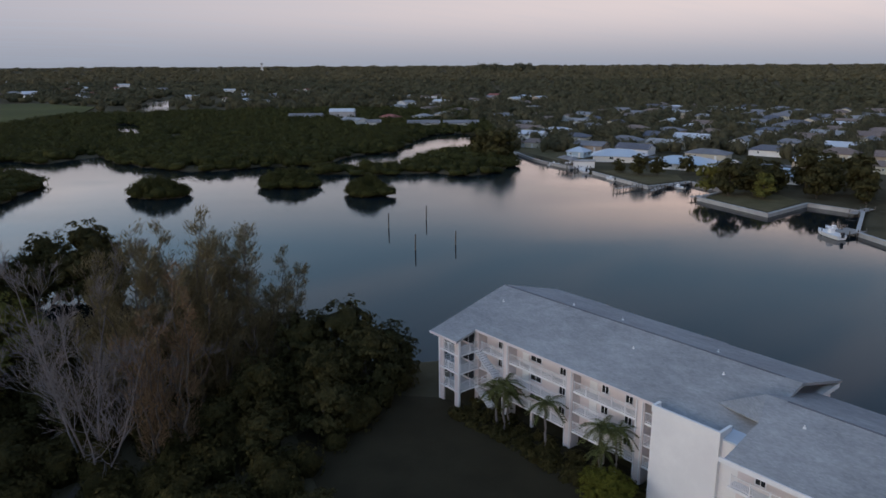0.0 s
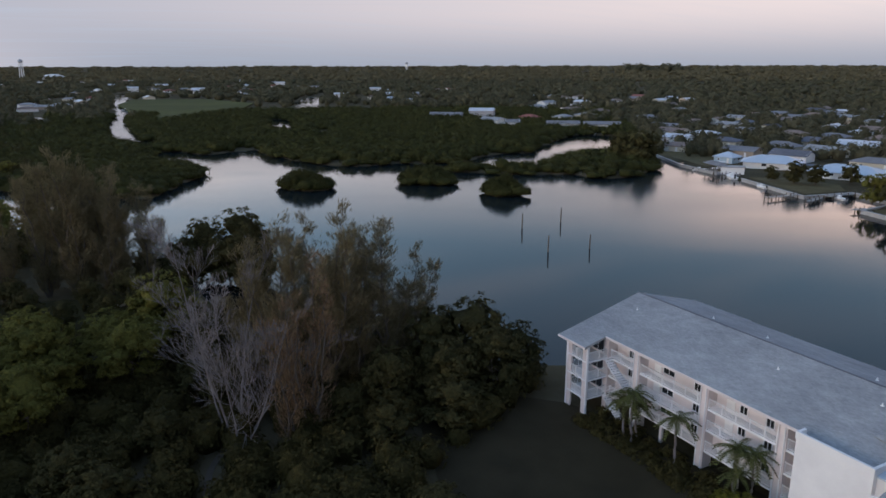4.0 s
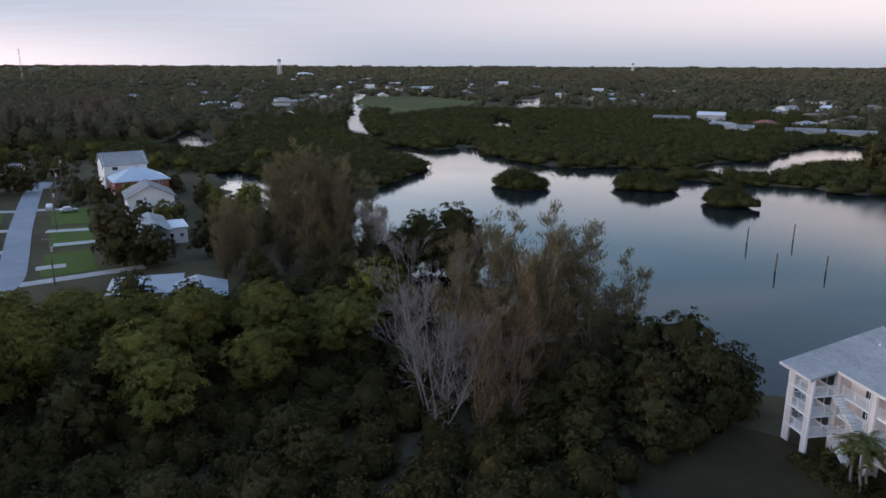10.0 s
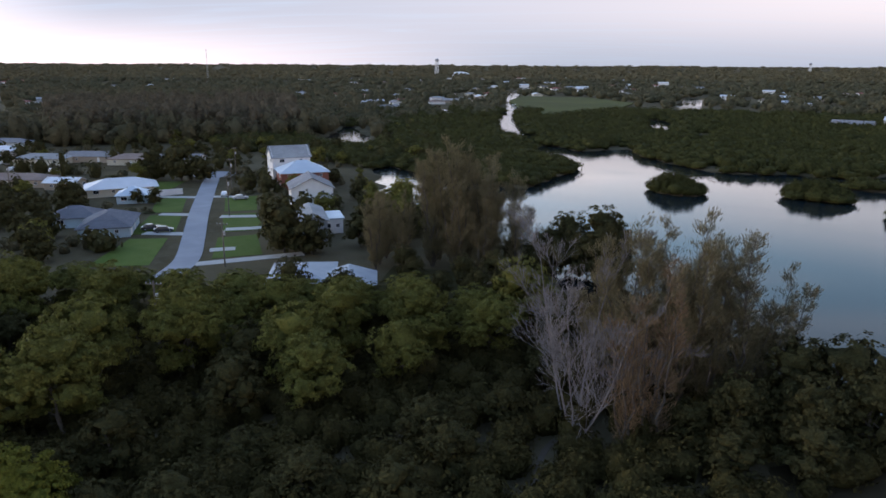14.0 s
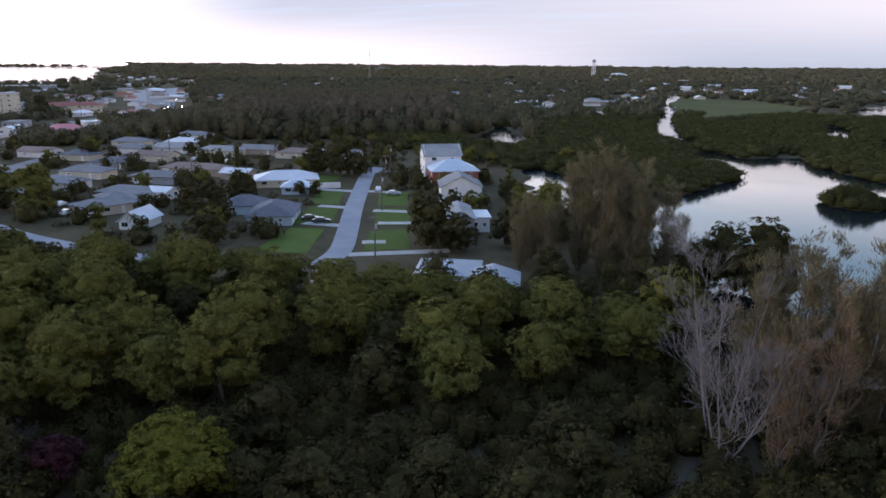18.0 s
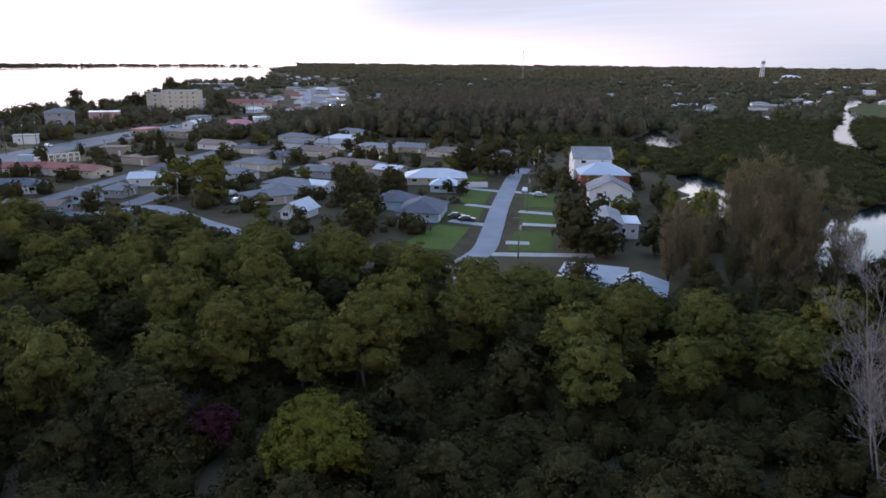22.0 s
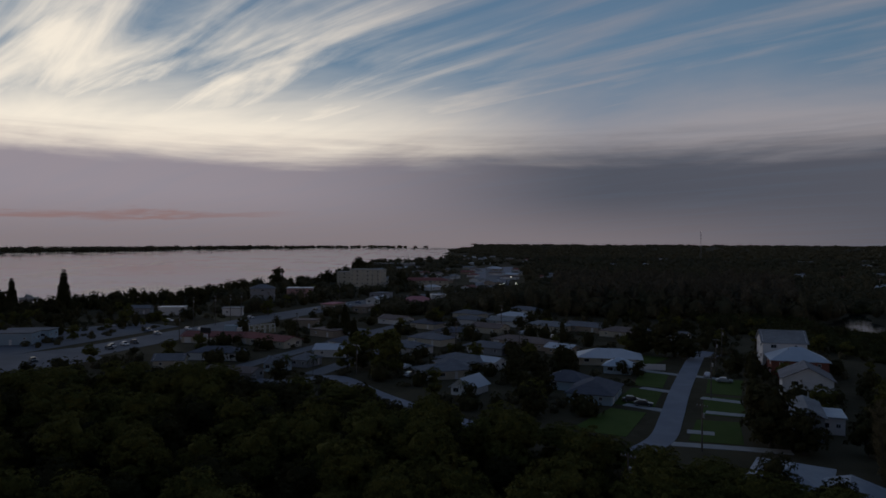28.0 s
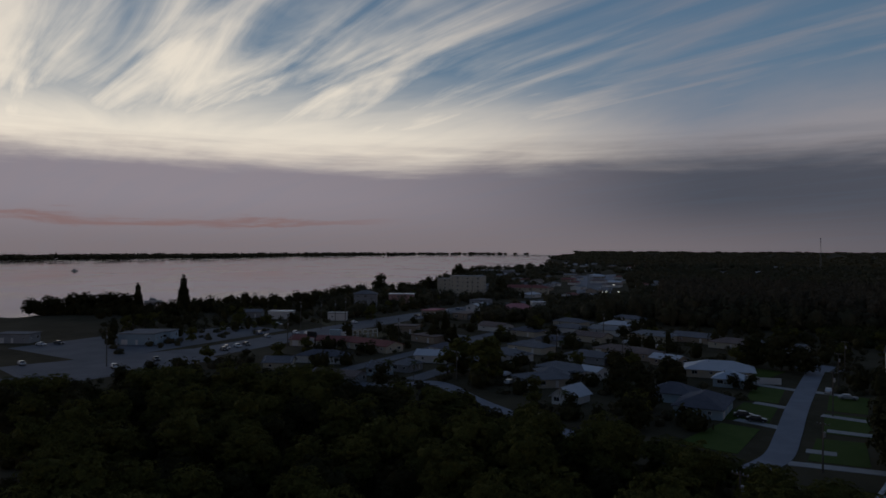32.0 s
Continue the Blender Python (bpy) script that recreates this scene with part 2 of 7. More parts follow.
M_BRICK = surface("red_brick", (0.30, 0.11, 0.08), (0.22, 0.09, 0.07), 0.5, 9.0, 0.9, 0, 0.01, 0.2)
M_CONDO = surface("condo_stucco", (0.72, 0.645, 0.625), (0.61, 0.55, 0.535), 0.25, 7.0, 0.8, 0, 0.008, 0.06)
M_TRIM = surface("white_trim", (0.80, 0.80, 0.80), (0.68, 0.68, 0.69), 0.7, 6.0, 0.55, 0, 0.003, 0.05)
M_SHINGLE = shingles("grey_shingles", (0.20, 0.205, 0.21), (0.37, 0.375, 0.375))
M_SH_DARK = shingles("dark_shingles", (0.09, 0.095, 0.115), (0.16, 0.165, 0.19))
M_SH_GREY = shingles("mid_grey_shingles", (0.155, 0.155, 0.165), (0.255, 0.255, 0.265))
M_SH_BROWN = shingles("brown_shingles", (0.17, 0.13, 0.115), (0.27, 0.21, 0.18))
M_SH_RED = shingles("red_tiles", (0.24, 0.085, 0.075), (0.33, 0.14, 0.12))
M_SH_PINK = shingles("pink_tiles", (0.50, 0.19, 0.20), (0.62, 0.30, 0.30))
M_MET_PALE = surface("weathered_pale_metal_roof", (0.27, 0.295, 0.33), (0.36, 0.385, 0.42), 0.3, 3.0, 0.5, 0.0, 0.01, 0.2)
M_MET_WHITE = surface("white_metal_roof", (0.62, 0.65, 0.69), (0.52, 0.55, 0.59), 0.3, 3.0, 0.45, 0.0, 0.01, 0.15)
M_MET_BLUE = surface("pale_blue_metal_roof", (0.42, 0.50, 0.58), (0.50, 0.58, 0.66), 0.3, 3.0, 0.4, 0.0, 0.01, 0.15)
M_GLASS, n, b = material("window_glass", 0.06, 0.0, 0.6)
b.inputs["Base Color"].default_value = (0.015, 0.018, 0.022, 1)
n.put(b.inputs["Roughness"], n.ramp(n.noise(n.add("ShaderNodeNewGeometry").outputs["Position"], 0.8, 2), 0.3, 0.7, 0.04, 0.12))
M_DARK = surface("dark_metal", (0.03, 0.03, 0.033), (0.05, 0.05, 0.052), 1.0, 8.0, 0.5, 0.3, 0.002, 0.3)
M_STEEL = surface("galvanised_steel", (0.42, 0.43, 0.44), (0.32, 0.33, 0.34), 1.0, 8.0, 0.45, 0.6, 0.002, 0.2)
M_WOODPOLE = surface("weathered_timber", (0.10, 0.085, 0.07), (0.17, 0.145, 0.12), 1.5, 9.0, 0.9, 0, 0.01, 0.3)
M_DOCK = surface("dock_boards", (0.24, 0.22, 0.20), (0.35, 0.325, 0.30), 1.0, 7.0, 0.9, 0, 0.01, 0.3)
M_BARK = surface("bark", (0.085, 0.07, 0.055), (0.14, 0.115, 0.095), 1.2, 7.0, 0.95, 0, 0.04, 0.3)
M_DEADWOOD = surface("bleached_wood", (0.20, 0.178, 0.172), (0.14, 0.122, 0.118), 1.0, 7.0, 0.9, 0, 0.02, 0.2)
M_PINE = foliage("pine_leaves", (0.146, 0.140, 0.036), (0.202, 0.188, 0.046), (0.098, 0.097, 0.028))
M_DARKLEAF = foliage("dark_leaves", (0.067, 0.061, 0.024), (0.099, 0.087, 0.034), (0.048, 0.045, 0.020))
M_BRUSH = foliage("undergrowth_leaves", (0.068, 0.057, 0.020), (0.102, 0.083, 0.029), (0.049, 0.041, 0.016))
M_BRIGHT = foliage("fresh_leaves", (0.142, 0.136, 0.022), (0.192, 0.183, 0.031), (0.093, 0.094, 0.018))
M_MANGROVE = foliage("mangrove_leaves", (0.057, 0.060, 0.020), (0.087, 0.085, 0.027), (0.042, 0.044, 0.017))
# greyed and lightened a little: distance haze put into the colour
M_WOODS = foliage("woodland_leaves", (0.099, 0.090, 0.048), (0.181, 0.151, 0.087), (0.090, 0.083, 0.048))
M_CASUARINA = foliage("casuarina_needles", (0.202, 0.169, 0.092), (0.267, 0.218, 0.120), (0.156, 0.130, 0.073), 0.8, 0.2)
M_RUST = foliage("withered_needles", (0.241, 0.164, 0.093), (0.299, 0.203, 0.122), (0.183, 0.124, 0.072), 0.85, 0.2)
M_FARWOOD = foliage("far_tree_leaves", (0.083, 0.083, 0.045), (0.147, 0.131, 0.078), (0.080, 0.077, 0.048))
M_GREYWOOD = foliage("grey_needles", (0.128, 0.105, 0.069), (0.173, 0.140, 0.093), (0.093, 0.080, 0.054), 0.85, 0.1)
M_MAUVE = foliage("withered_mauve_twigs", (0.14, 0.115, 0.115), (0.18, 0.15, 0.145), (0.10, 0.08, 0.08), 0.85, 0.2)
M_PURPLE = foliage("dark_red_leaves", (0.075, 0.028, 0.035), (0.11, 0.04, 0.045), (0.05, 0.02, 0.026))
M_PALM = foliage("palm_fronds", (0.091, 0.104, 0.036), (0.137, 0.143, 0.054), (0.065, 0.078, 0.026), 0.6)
M_RUBBER = surface("tyre_rubber", (0.02, 0.02, 0.02), (0.035, 0.035, 0.035), 2.0, 9.0, 0.9, 0, 0.002, 0.1)


def car_paint(name, c):
    m, n, b = material(name, 0.3, 0.1, 0.5)
    n.put(b.inputs["Base Color"], n.mix(n.noise(n.add("ShaderNodeNewGeometry").outputs["Position"], 1.5, 3), c, tuple(x * 0.8 for x in c)))
    b.inputs["Coat Weight"].default_value = 0.4
    return m


CAR_PAINTS = [car_paint("black_car_paint", (0.015, 0.016, 0.02)), car_paint("silver_car_paint", (0.42, 0.43, 0.45)),
              car_paint("white_car_paint", (0.75, 0.75, 0.76)), car_paint("blue_car_paint", (0.06, 0.11, 0.22)),
              car_paint("red_car_paint", (0.30, 0.04, 0.04))]
CAR_WORDS = ["black", "silver", "white", "dark blue", "red"]
M_LAMP, n, b = material("lit_lamp", 0.4)
b.inputs["Base Color"].default_value = (0.9, 0.85, 0.7, 1)
b.inputs["Emission Color"].default_value = (1.0, 0.86, 0.62, 1)
b.inputs["Emission Strength"].default_value = 12.0

# ---------------------------------------------------------------- mesh helpers
LAND = 0.6                                   # the flat land lies this far above the water


def mesh_of(name, verts, faces, mat, smooth=False):
    me = bpy.data.meshes.new(name)
    me.from_pydata([tuple(v) for v in verts], [], faces)
    me.materials.append(mat)
    if smooth:
        me.polygons.foreach_set("use_smooth", [True] * len(me.polygons))
    me.update()
    return me


def quads_mesh(name, v, mat, shells=None):
    """A mesh of loose quads (n, 4, 3) and, with them, dense hearts: (vertices, quads)."""
    n = len(v)
    co, idx = np.asarray(v, dtype=np.float32).reshape(-1, 3), np.arange(4 * n, dtype=np.int32)
    smooth = np.zeros(n, bool)
    if shells is not None:
        co = np.concatenate([co, shells[0].astype(np.float32)])
        idx = np.concatenate([idx, (shells[1] + 4 * n).astype(np.int32).ravel()])
        smooth = np.concatenate([smooth, np.ones(len(shells[1]), bool)])
    me = bpy.data.meshes.new(name)
    me.vertices.add(len(co))
    me.vertices.foreach_set("co", np.ascontiguousarray(co).ravel())
    me.loops.add(len(idx))
    me.loops.foreach_set("vertex_index", idx)
    me.polygons.add(len(smooth))
    me.polygons.foreach_set("loop_start", np.arange(0, len(idx), 4, dtype=np.int32))
    me.polygons.foreach_set("use_smooth", smooth)
    me.materials.append(mat)
    me.update(calc_edges=True)
    return me


def part(name, data, material, parent, label=""):
    """One mesh object under a thing or under a part, from a bmesh or a finished mesh."""
    if isinstance(data, bmesh.types.BMesh):
        me = bpy.data.meshes.new(name)
        data.to_mesh(me)
        data.free()
        me.materials.append(material)
    else:
        me = data
    ob = new(name, me)
    ob.parent = parent
    if label:
        ob["label"] = label
    return ob


def thing(name, m, label, category, group="", kind=""):
    """An empty at the base of a thing, to hold its parts."""
    ob = new(name)
    ob.matrix_basis = m
    ob.empty_display_size = 0.3
    return tagged(ob, label, category, group, kind)


def box(bm, x0, x1, y0, y1, z0, z1, bevel=0.0):
    r = bmesh.ops.create_cube(bm, size=1.0, matrix=Matrix.LocRotScale(((x0 + x1) / 2, (y0 + y1) / 2, (z0 + z1) / 2), None, (x1 - x0, y1 - y0, z1 - z0)))
    if bevel:
        es = {e for v in r["verts"] for e in v.link_edges}
        bmesh.ops.bevel(bm, geom=list(es), offset=bevel, segments=1, affect="EDGES")
    return bm


def boxes(*args, bevel=0.0):
    bm = bmesh.new()
    for a in args:
        box(bm, *a, bevel=bevel)
    return bm


def tube(bm, points, radii, sides=6):
    """A tapered tube along points."""
    rings = []
    for i, (p, r) in enumerate(zip(points, radii)):
        a = Vector(points[max(i - 1, 0)])
        c = Vector(points[min(i + 1, len(points) - 1)])
        q = (c - a).to_track_quat("Z", "Y") if (c - a).length > 1e-6 else Euler((0, 0, 0)).to_quaternion()
        ring = []
        for k in range(sides):
            t = 2 * math.pi * k / sides
            ring.append(bm.verts.new(Vector(p) + q @ Vector((r * math.cos(t), r * math.sin(t), 0))))
        rings.append(ring)
    for a, c in zip(rings, rings[1:]):
        for k in range(sides):
            bm.faces.new((a[k], a[(k + 1) % sides], c[(k + 1) % sides], c[k]))
    bm.faces.new(rings[-1])
    bm.faces.new(rings[0][::-1])
    return bm


def prism(bm, poly, z0, z1):
    """A flat slab over a polygon of (x, y)."""
    lo = [bm.verts.new((x, y, z0)) for x, y in poly]
    hi = [bm.verts.new((x, y, z1)) for x, y in poly]
    f = bm.faces.new(hi)
    bm.faces.new(lo[::-1])
    for i in range(len(poly)):
        j = (i + 1) % len(poly)
        bm.faces.new((lo[i], lo[j], hi[j], hi[i]))
    bmesh.ops.recalc_face_normals(bm, faces=bm.faces[:])
    return bm


# ---------------------------------------------------------------- land and water
def seg_dist(P, a, c):
    a, c = np.array(a, float), np.array(c, float)
    d = c - a
    t = np.clip(((P - a) @ d) / max(d @ d, 1e-9), 0, 1)
    return np.hypot(*(P - a - t[:, None] * d).T)


def poly_sd(P, poly):
    """Signed distance to a polygon, positive inside."""
    dist = np.full(len(P), 1e9)
    inside = np.zeros(len(P), bool)
    for a, c in zip(poly, poly[1:] + poly[:1]):
        dist = np.minimum(dist, seg_dist(P, a, c))
        if a[1] != c[1]:
            x = a[0] + (P[:, 1] - a[1]) * (c[0] - a[0]) / (c[1] - a[1])
            inside ^= ((a[1] > P[:, 1]) != (c[1] > P[:, 1])) & (P[:, 0] < x)
    return np.where(inside, dist, -dist)


LAGOON = [(300, -120), (92, -2), (46, 59), (17.6, 94.6), (-3, 91), (-25, 90), (-48, 93), (-62, 108), (-84, 124), (-104, 141), (-122, 143), (-134, 141),
          (-162, 161), (-196, 190), (-200, 202), (-182, 198), (-165, 191), (-131, 194), (-133, 212), (-136, 234), (-141, 248), (-152, 253), (-166, 260),
          (-200, 300), (-192, 308), (-180, 304), (-167, 298), (-154, 322), (-140, 302), (-119, 287), (-97, 273), (-88, 273), (-74, 286), (-50, 290),
          (-46, 300), (-40, 322), (-24, 330), (-18, 361), (-14, 383), (-7, 413), (-3, 423), (22, 421), (30, 346), (51, 276), (57, 262), (68, 229), (84, 238),
          (90, 221), (77, 209), (87, 184.5), (105, 199), (114, 187), (98.7, 163.5), (100, 153)]
LAGOON_EAST = [(100, 153), (330, 60), (300, -120), (92, -2)]
POND = [(-302, 256), (-348, 312), (-340, 312), (-285, 271), (-275, 249)]
PONDS = [POND, [(-264, 228), (-246, 236), (-290, 279), (-312, 291), (-341, 307), (-314, 273)],
         [(-252, 346), (-227, 325), (-210, 312), (-205, 322), (-250, 374), (-303, 440), (-370, 542), (-470, 690), (-580, 842), (-760, 1200), (-775, 1195), (-602, 842),
          (-485, 685), (-380, 536), (-355, 495), (-296, 405)],
         [(-189, 416), (-166, 400), (-196, 477), (-215, 503), (-233, 509)], [(-139, 360), (-132, 357), (-152, 419), (-163, 423)]]
CREEKS = [[(-290, 405), (-350, 425), (-420, 490)], [(-250, 640), (-292, 740), (-330, 860)]]
CREEK_W = [6, 11]
COAST = [(-380, -420), (-410, -217), (-440, -190), (-448, -155), (-465, -131), (-490, -104), (-545, -78), (-640, -25), (-700, 16), (-970, 72),
         (-1316, 137), (-1583, 309), (-2090, 508), (-2500, 540), (-3600, 900), (-6200, 1600), (-6200, -4000), (-300, -4000)]
ISLES = [(-89.5, 222, 9.5, 6.5), (-52, 240, 10.5, 7.0), (-23.5, 222, 6.5, 4.5)]            # mangrove islets: x, y, half sizes
MIDISLE = [(-47, 266), (-30, 264), (-16, 264), (-1, 270), (4, 260), (15, 263), (26, 277), (31, 294), (28, 315), (17, 327), (0, 327), (-2.5, 313), (-10, 296), (-15, 278), (-34, 274), (-48, 275)]


def wobble(P):
    x, y = P[:, 0], P[:, 1]
    return 0.9 * np.sin(x * 0.31 + 1.7 * np.sin(y * 0.13)) + 0.8 * np.sin(y * 0.37 + 0.9 * np.sin(x * 0.17)) + 0.6 * np.sin(0.9 * x + 0.7 * y)


def water_sd(P):
    """Signed distance into the water: positive over water, negative over land."""
    wild = np.clip((P[:, 1] - 150 - 0.9 * P[:, 0]) / 40, 0, 1)           # built shores are straight, mangrove shores ragged
    w = np.maximum(poly_sd(P, LAGOON), poly_sd(P, LAGOON_EAST) + 1.0)
    for p in PONDS:
        w = np.maximum(w, poly_sd(P, p))
    for line, width in zip(CREEKS, CREEK_W):
        for a, c in zip(line, line[1:]):
            w = np.maximum(w, width - seg_dist(P, a, c))
    for x, y, rx, ry in ISLES:
        w = np.minimum(w, (np.hypot((P[:, 0] - x) / rx, (P[:, 1] - y) / ry) - 0.8) * min(rx, ry))
    w = np.minimum(w, -poly_sd(P, MIDISLE))
    w = w + wild * wobble(P)
    bay = poly_sd(P, COAST) + 2.0 * wobble(P)
    d = np.hypot(P[:, 0], P[:, 1])
    barrier = BARRIER(P)
    return np.maximum(w, np.minimum(bay, -barrier))


def BARRIER(P):
    """The long low island across the bay."""
    a = np.array([[-1300, -1900], [-2060, -1120], [-2420, -930], [-2980, -640], [-3700, -330], [-4250, 0], [-4650, 420], [-4950, 1000]], float)
    dist = np.full(len(P), 1e9)
    for k, (p, q) in enumerate(zip(a, a[1:])):
        off = np.array([-90.0, -110.0])
        dist = np.minimum(dist, seg_dist(P, p + off, q + off))
    return 130 + 25 * np.sin(P[:, 0] * 0.006) - dist


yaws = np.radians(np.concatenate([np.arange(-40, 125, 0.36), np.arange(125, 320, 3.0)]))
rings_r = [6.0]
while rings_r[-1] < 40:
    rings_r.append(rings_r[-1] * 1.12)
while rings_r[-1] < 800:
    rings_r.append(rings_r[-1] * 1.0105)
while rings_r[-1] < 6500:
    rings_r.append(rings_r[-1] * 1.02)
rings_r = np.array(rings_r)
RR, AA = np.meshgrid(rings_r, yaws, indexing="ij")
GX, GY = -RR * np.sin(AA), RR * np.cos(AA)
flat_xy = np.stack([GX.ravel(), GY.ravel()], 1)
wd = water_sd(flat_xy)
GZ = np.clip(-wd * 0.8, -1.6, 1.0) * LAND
far_rise = np.clip((RR.ravel() - 1500) / 3500, 0, 1) ** 1.3 * 24 * (wd < 0) * (BARRIER(flat_xy) < 0)   # far land lifted to bring the horizon line up in the camera's view
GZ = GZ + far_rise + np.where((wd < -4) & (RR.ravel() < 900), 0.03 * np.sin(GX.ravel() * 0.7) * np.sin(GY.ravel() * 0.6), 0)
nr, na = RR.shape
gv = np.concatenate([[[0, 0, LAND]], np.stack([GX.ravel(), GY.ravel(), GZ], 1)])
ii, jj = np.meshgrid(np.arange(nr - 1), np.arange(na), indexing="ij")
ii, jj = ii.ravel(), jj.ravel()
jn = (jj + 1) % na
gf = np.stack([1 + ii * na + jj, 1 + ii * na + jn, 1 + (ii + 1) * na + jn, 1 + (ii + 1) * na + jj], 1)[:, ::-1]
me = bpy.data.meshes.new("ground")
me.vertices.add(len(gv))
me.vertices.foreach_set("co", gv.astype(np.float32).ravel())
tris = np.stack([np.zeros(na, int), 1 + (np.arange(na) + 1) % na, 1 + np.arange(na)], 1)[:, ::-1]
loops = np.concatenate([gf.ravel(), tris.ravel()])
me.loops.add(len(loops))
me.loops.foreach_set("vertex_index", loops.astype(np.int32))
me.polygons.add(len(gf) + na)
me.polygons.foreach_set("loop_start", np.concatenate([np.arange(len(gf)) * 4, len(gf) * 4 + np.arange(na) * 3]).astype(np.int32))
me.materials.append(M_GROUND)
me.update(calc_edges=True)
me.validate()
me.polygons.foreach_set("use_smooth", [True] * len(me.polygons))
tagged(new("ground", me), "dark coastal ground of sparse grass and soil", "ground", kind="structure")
bm = bmesh.new()
bmesh.ops.create_circle(bm, cap_ends=True, radius=6400, segments=96)
me = bpy.data.meshes.new("water")
bm.to_mesh(me)
bm.free()
me.materials.append(M_WATER)
tagged(new("water", me), "calm blue-grey water reflecting the dusk sky", "water", kind="structure")


# ---------------------------------------------------------------- roads and paving
def ribbon(line, half, z, mat, name, label, kind="structure", thick=0.12):
    """A paved strip along a smooth line."""
    pts = []
    P = [Vector((*p, 0)) for p in line]
    for i in range(len(P) - 1):
        p0, p1, p2, p3 = P[max(i - 1, 0)], P[i], P[i + 1], P[min(i + 2, len(P) - 1)]
        for k in range(8):
            t = k / 8
            pts.append(0.5 * ((2 * p1) + (p2 - p0) * t + (2 * p0 - 5 * p1 + 4 * p2 - p3) * t * t + (3 * p1 - p0 - 3 * p2 + p3) * t ** 3))
    pts.append(P[-1])
    v, f = [], []
    for i, p in enumerate(pts):
        d = (pts[min(i + 1, len(pts) - 1)] - pts[max(i - 1, 0)]).normalized()
        s = Vector((-d.y, d.x, 0)) * half
        v += [(p.x + s.x, p.y + s.y, z), (p.x - s.x, p.y - s.y, z), (p.x + s.x, p.y + s.y, z - thick), (p.x - s.x, p.y - s.y, z - thick)]
        if i:
            a, c = 4 * (i - 1), 4 * i
            f += [(a, a + 1, c + 1, c), (a + 2, a, c, c + 2), (a + 1, a + 3, c + 3, c + 1)]
    f += [(0, 2, 3, 1), (len(v) - 4, len(v) - 3, len(v) - 1, len(v) - 2)]
    return tagged(new(name, mesh_of(name, v, f, mat)), label, name.replace("_", " "), kind=kind)


def slab(poly, z, mat, name, label, category, thick=0.1):
    me = bpy.data.meshes.new(name)
    bm = prism(bmesh.new(), poly, z - thick, z)
    bm.to_mesh(me)
    bm.free()
    me.materials.append(mat)
    return tagged(new(name, me), label, category, kind="structure")


Z = LAND
ribbon([(-119, 58), (-123, 64), (-131, 73), (-146, 83.5), (-170, 99.5), (-200, 120.5), (-226, 139)], 2.6, Z + 0.10, M_ASPHALT, "road", "pale grey residential street between grass verges")
me = bpy.data.meshes.new("road")
bm = prism(bmesh.new(), [(-228 + 7.5 * math.cos(k * math.tau / 20), 141 + 7.5 * math.sin(k * math.tau / 20)) for k in range(20)], Z, Z + 0.105)
bm.to_mesh(me)
bm.free()
me.materials.append(M_ASPHALT)
tagged(new("road", me), "pale grey turning circle at the end of a street", "road", kind="structure")
ribbon([(-146, 38), (-170, 26), (-186, 19.5), (-201, 15), (-208, 10.5), (-206, 4), (-204, -4), (-209, -13)], 2.7, Z + 0.10, M_ASPHALT, "road", "pale grey curved residential street")
ribbon([(-213, 5), (-250, 28), (-290, 52), (-330, 76), (-380, 105)], 3.3, Z + 0.09, M_OLDROAD, "road", "worn grey street between low houses")
ribbon([(-225, -20), (-262, 3), (-305, 30), (-350, 60)], 3.0, Z + 0.085, M_OLDROAD, "road", "worn grey side street between low houses")
ribbon([(-130, -180), (-200, -118), (-262, -78), (-320, -45), (-400, 2), (-470, 50), (-560, 135), (-700, 200), (-1100, 310)], 10.5, Z + 0.11, M_OLDROAD, "road", "wide worn grey highway along the bay")
slab([(-285, -150), (-250, -105), (-345, -52), (-362, -72), (-330, -125)], Z + 0.07, M_OLDROAD, "parking_lot", "grey asphalt parking lot beside the highway", "parking lot")
slab([(-240, -130), (-205, -100), (-255, -62), (-282, -80)], Z + 0.06, M_OLDROAD, "parking_lot", "grey asphalt forecourt beside the highway", "parking lot")
slab([(-540, 140), (-572, 175), (-1110, 350), (-1030, 262)], Z + 0.08, M_ASPHALT, "parking_lot", "broad pale grey paved lot", "parking lot")
ribbon([(66, 330), (100, 300), (150, 268)], 3.0, Z + 0.09, M_OLDROAD, "road", "grey street behind waterfront houses")
for a, c in (((-203.7, 103.7), (-191, 113.5)), ((-177.5, 92.5), (-170, 98.3)), ((-160, 79), (-151, 85.7)), ((-163, 101.5), (-156, 108.5)), ((-149, 94), (-144, 101)),
             ((-134.4, 80.5), (-131.5, 85)), ((-126.7, 72.4), (-117, 92)), ((-190, 116), (-183, 122))):
    ribbon([a, ((a[0] + c[0]) / 2, (a[1] + c[1]) / 2), c], 1.5, Z + 0.085, M_CONCRETE, "driveway", "pale concrete driveway across the grass")
LAWNS = [[(-133, 66), (-151, 80), (-157, 74), (-141, 57)], [(-155, 84), (-173, 96.5), (-178, 90), (-161, 76)], [(-176, 98), (-194, 110), (-199, 103), (-181, 92)],
         [(-147, 92), (-165, 103.5), (-160, 111), (-142, 100)], [(-128, 77), (-143, 88), (-139, 96), (-123, 86)], [(-168, 106), (-186, 118), (-181, 126), (-163, 113)],
         [(-205, 108), (-222, 126), (-230, 118), (-213, 103)]]
for p in LAWNS:
    slab(p, Z + 0.06, M_LAWN, "lawn", "mown green lawn beside the street", "lawn")
slab([(-96, 98), (-81, 104), (-70, 97), (-66, 88), (-78, 86), (-90, 88)], Z + 0.06, M_SHADELAWN, "lawn", "grass clearing near the water, tree shade in its dark colour", "lawn")
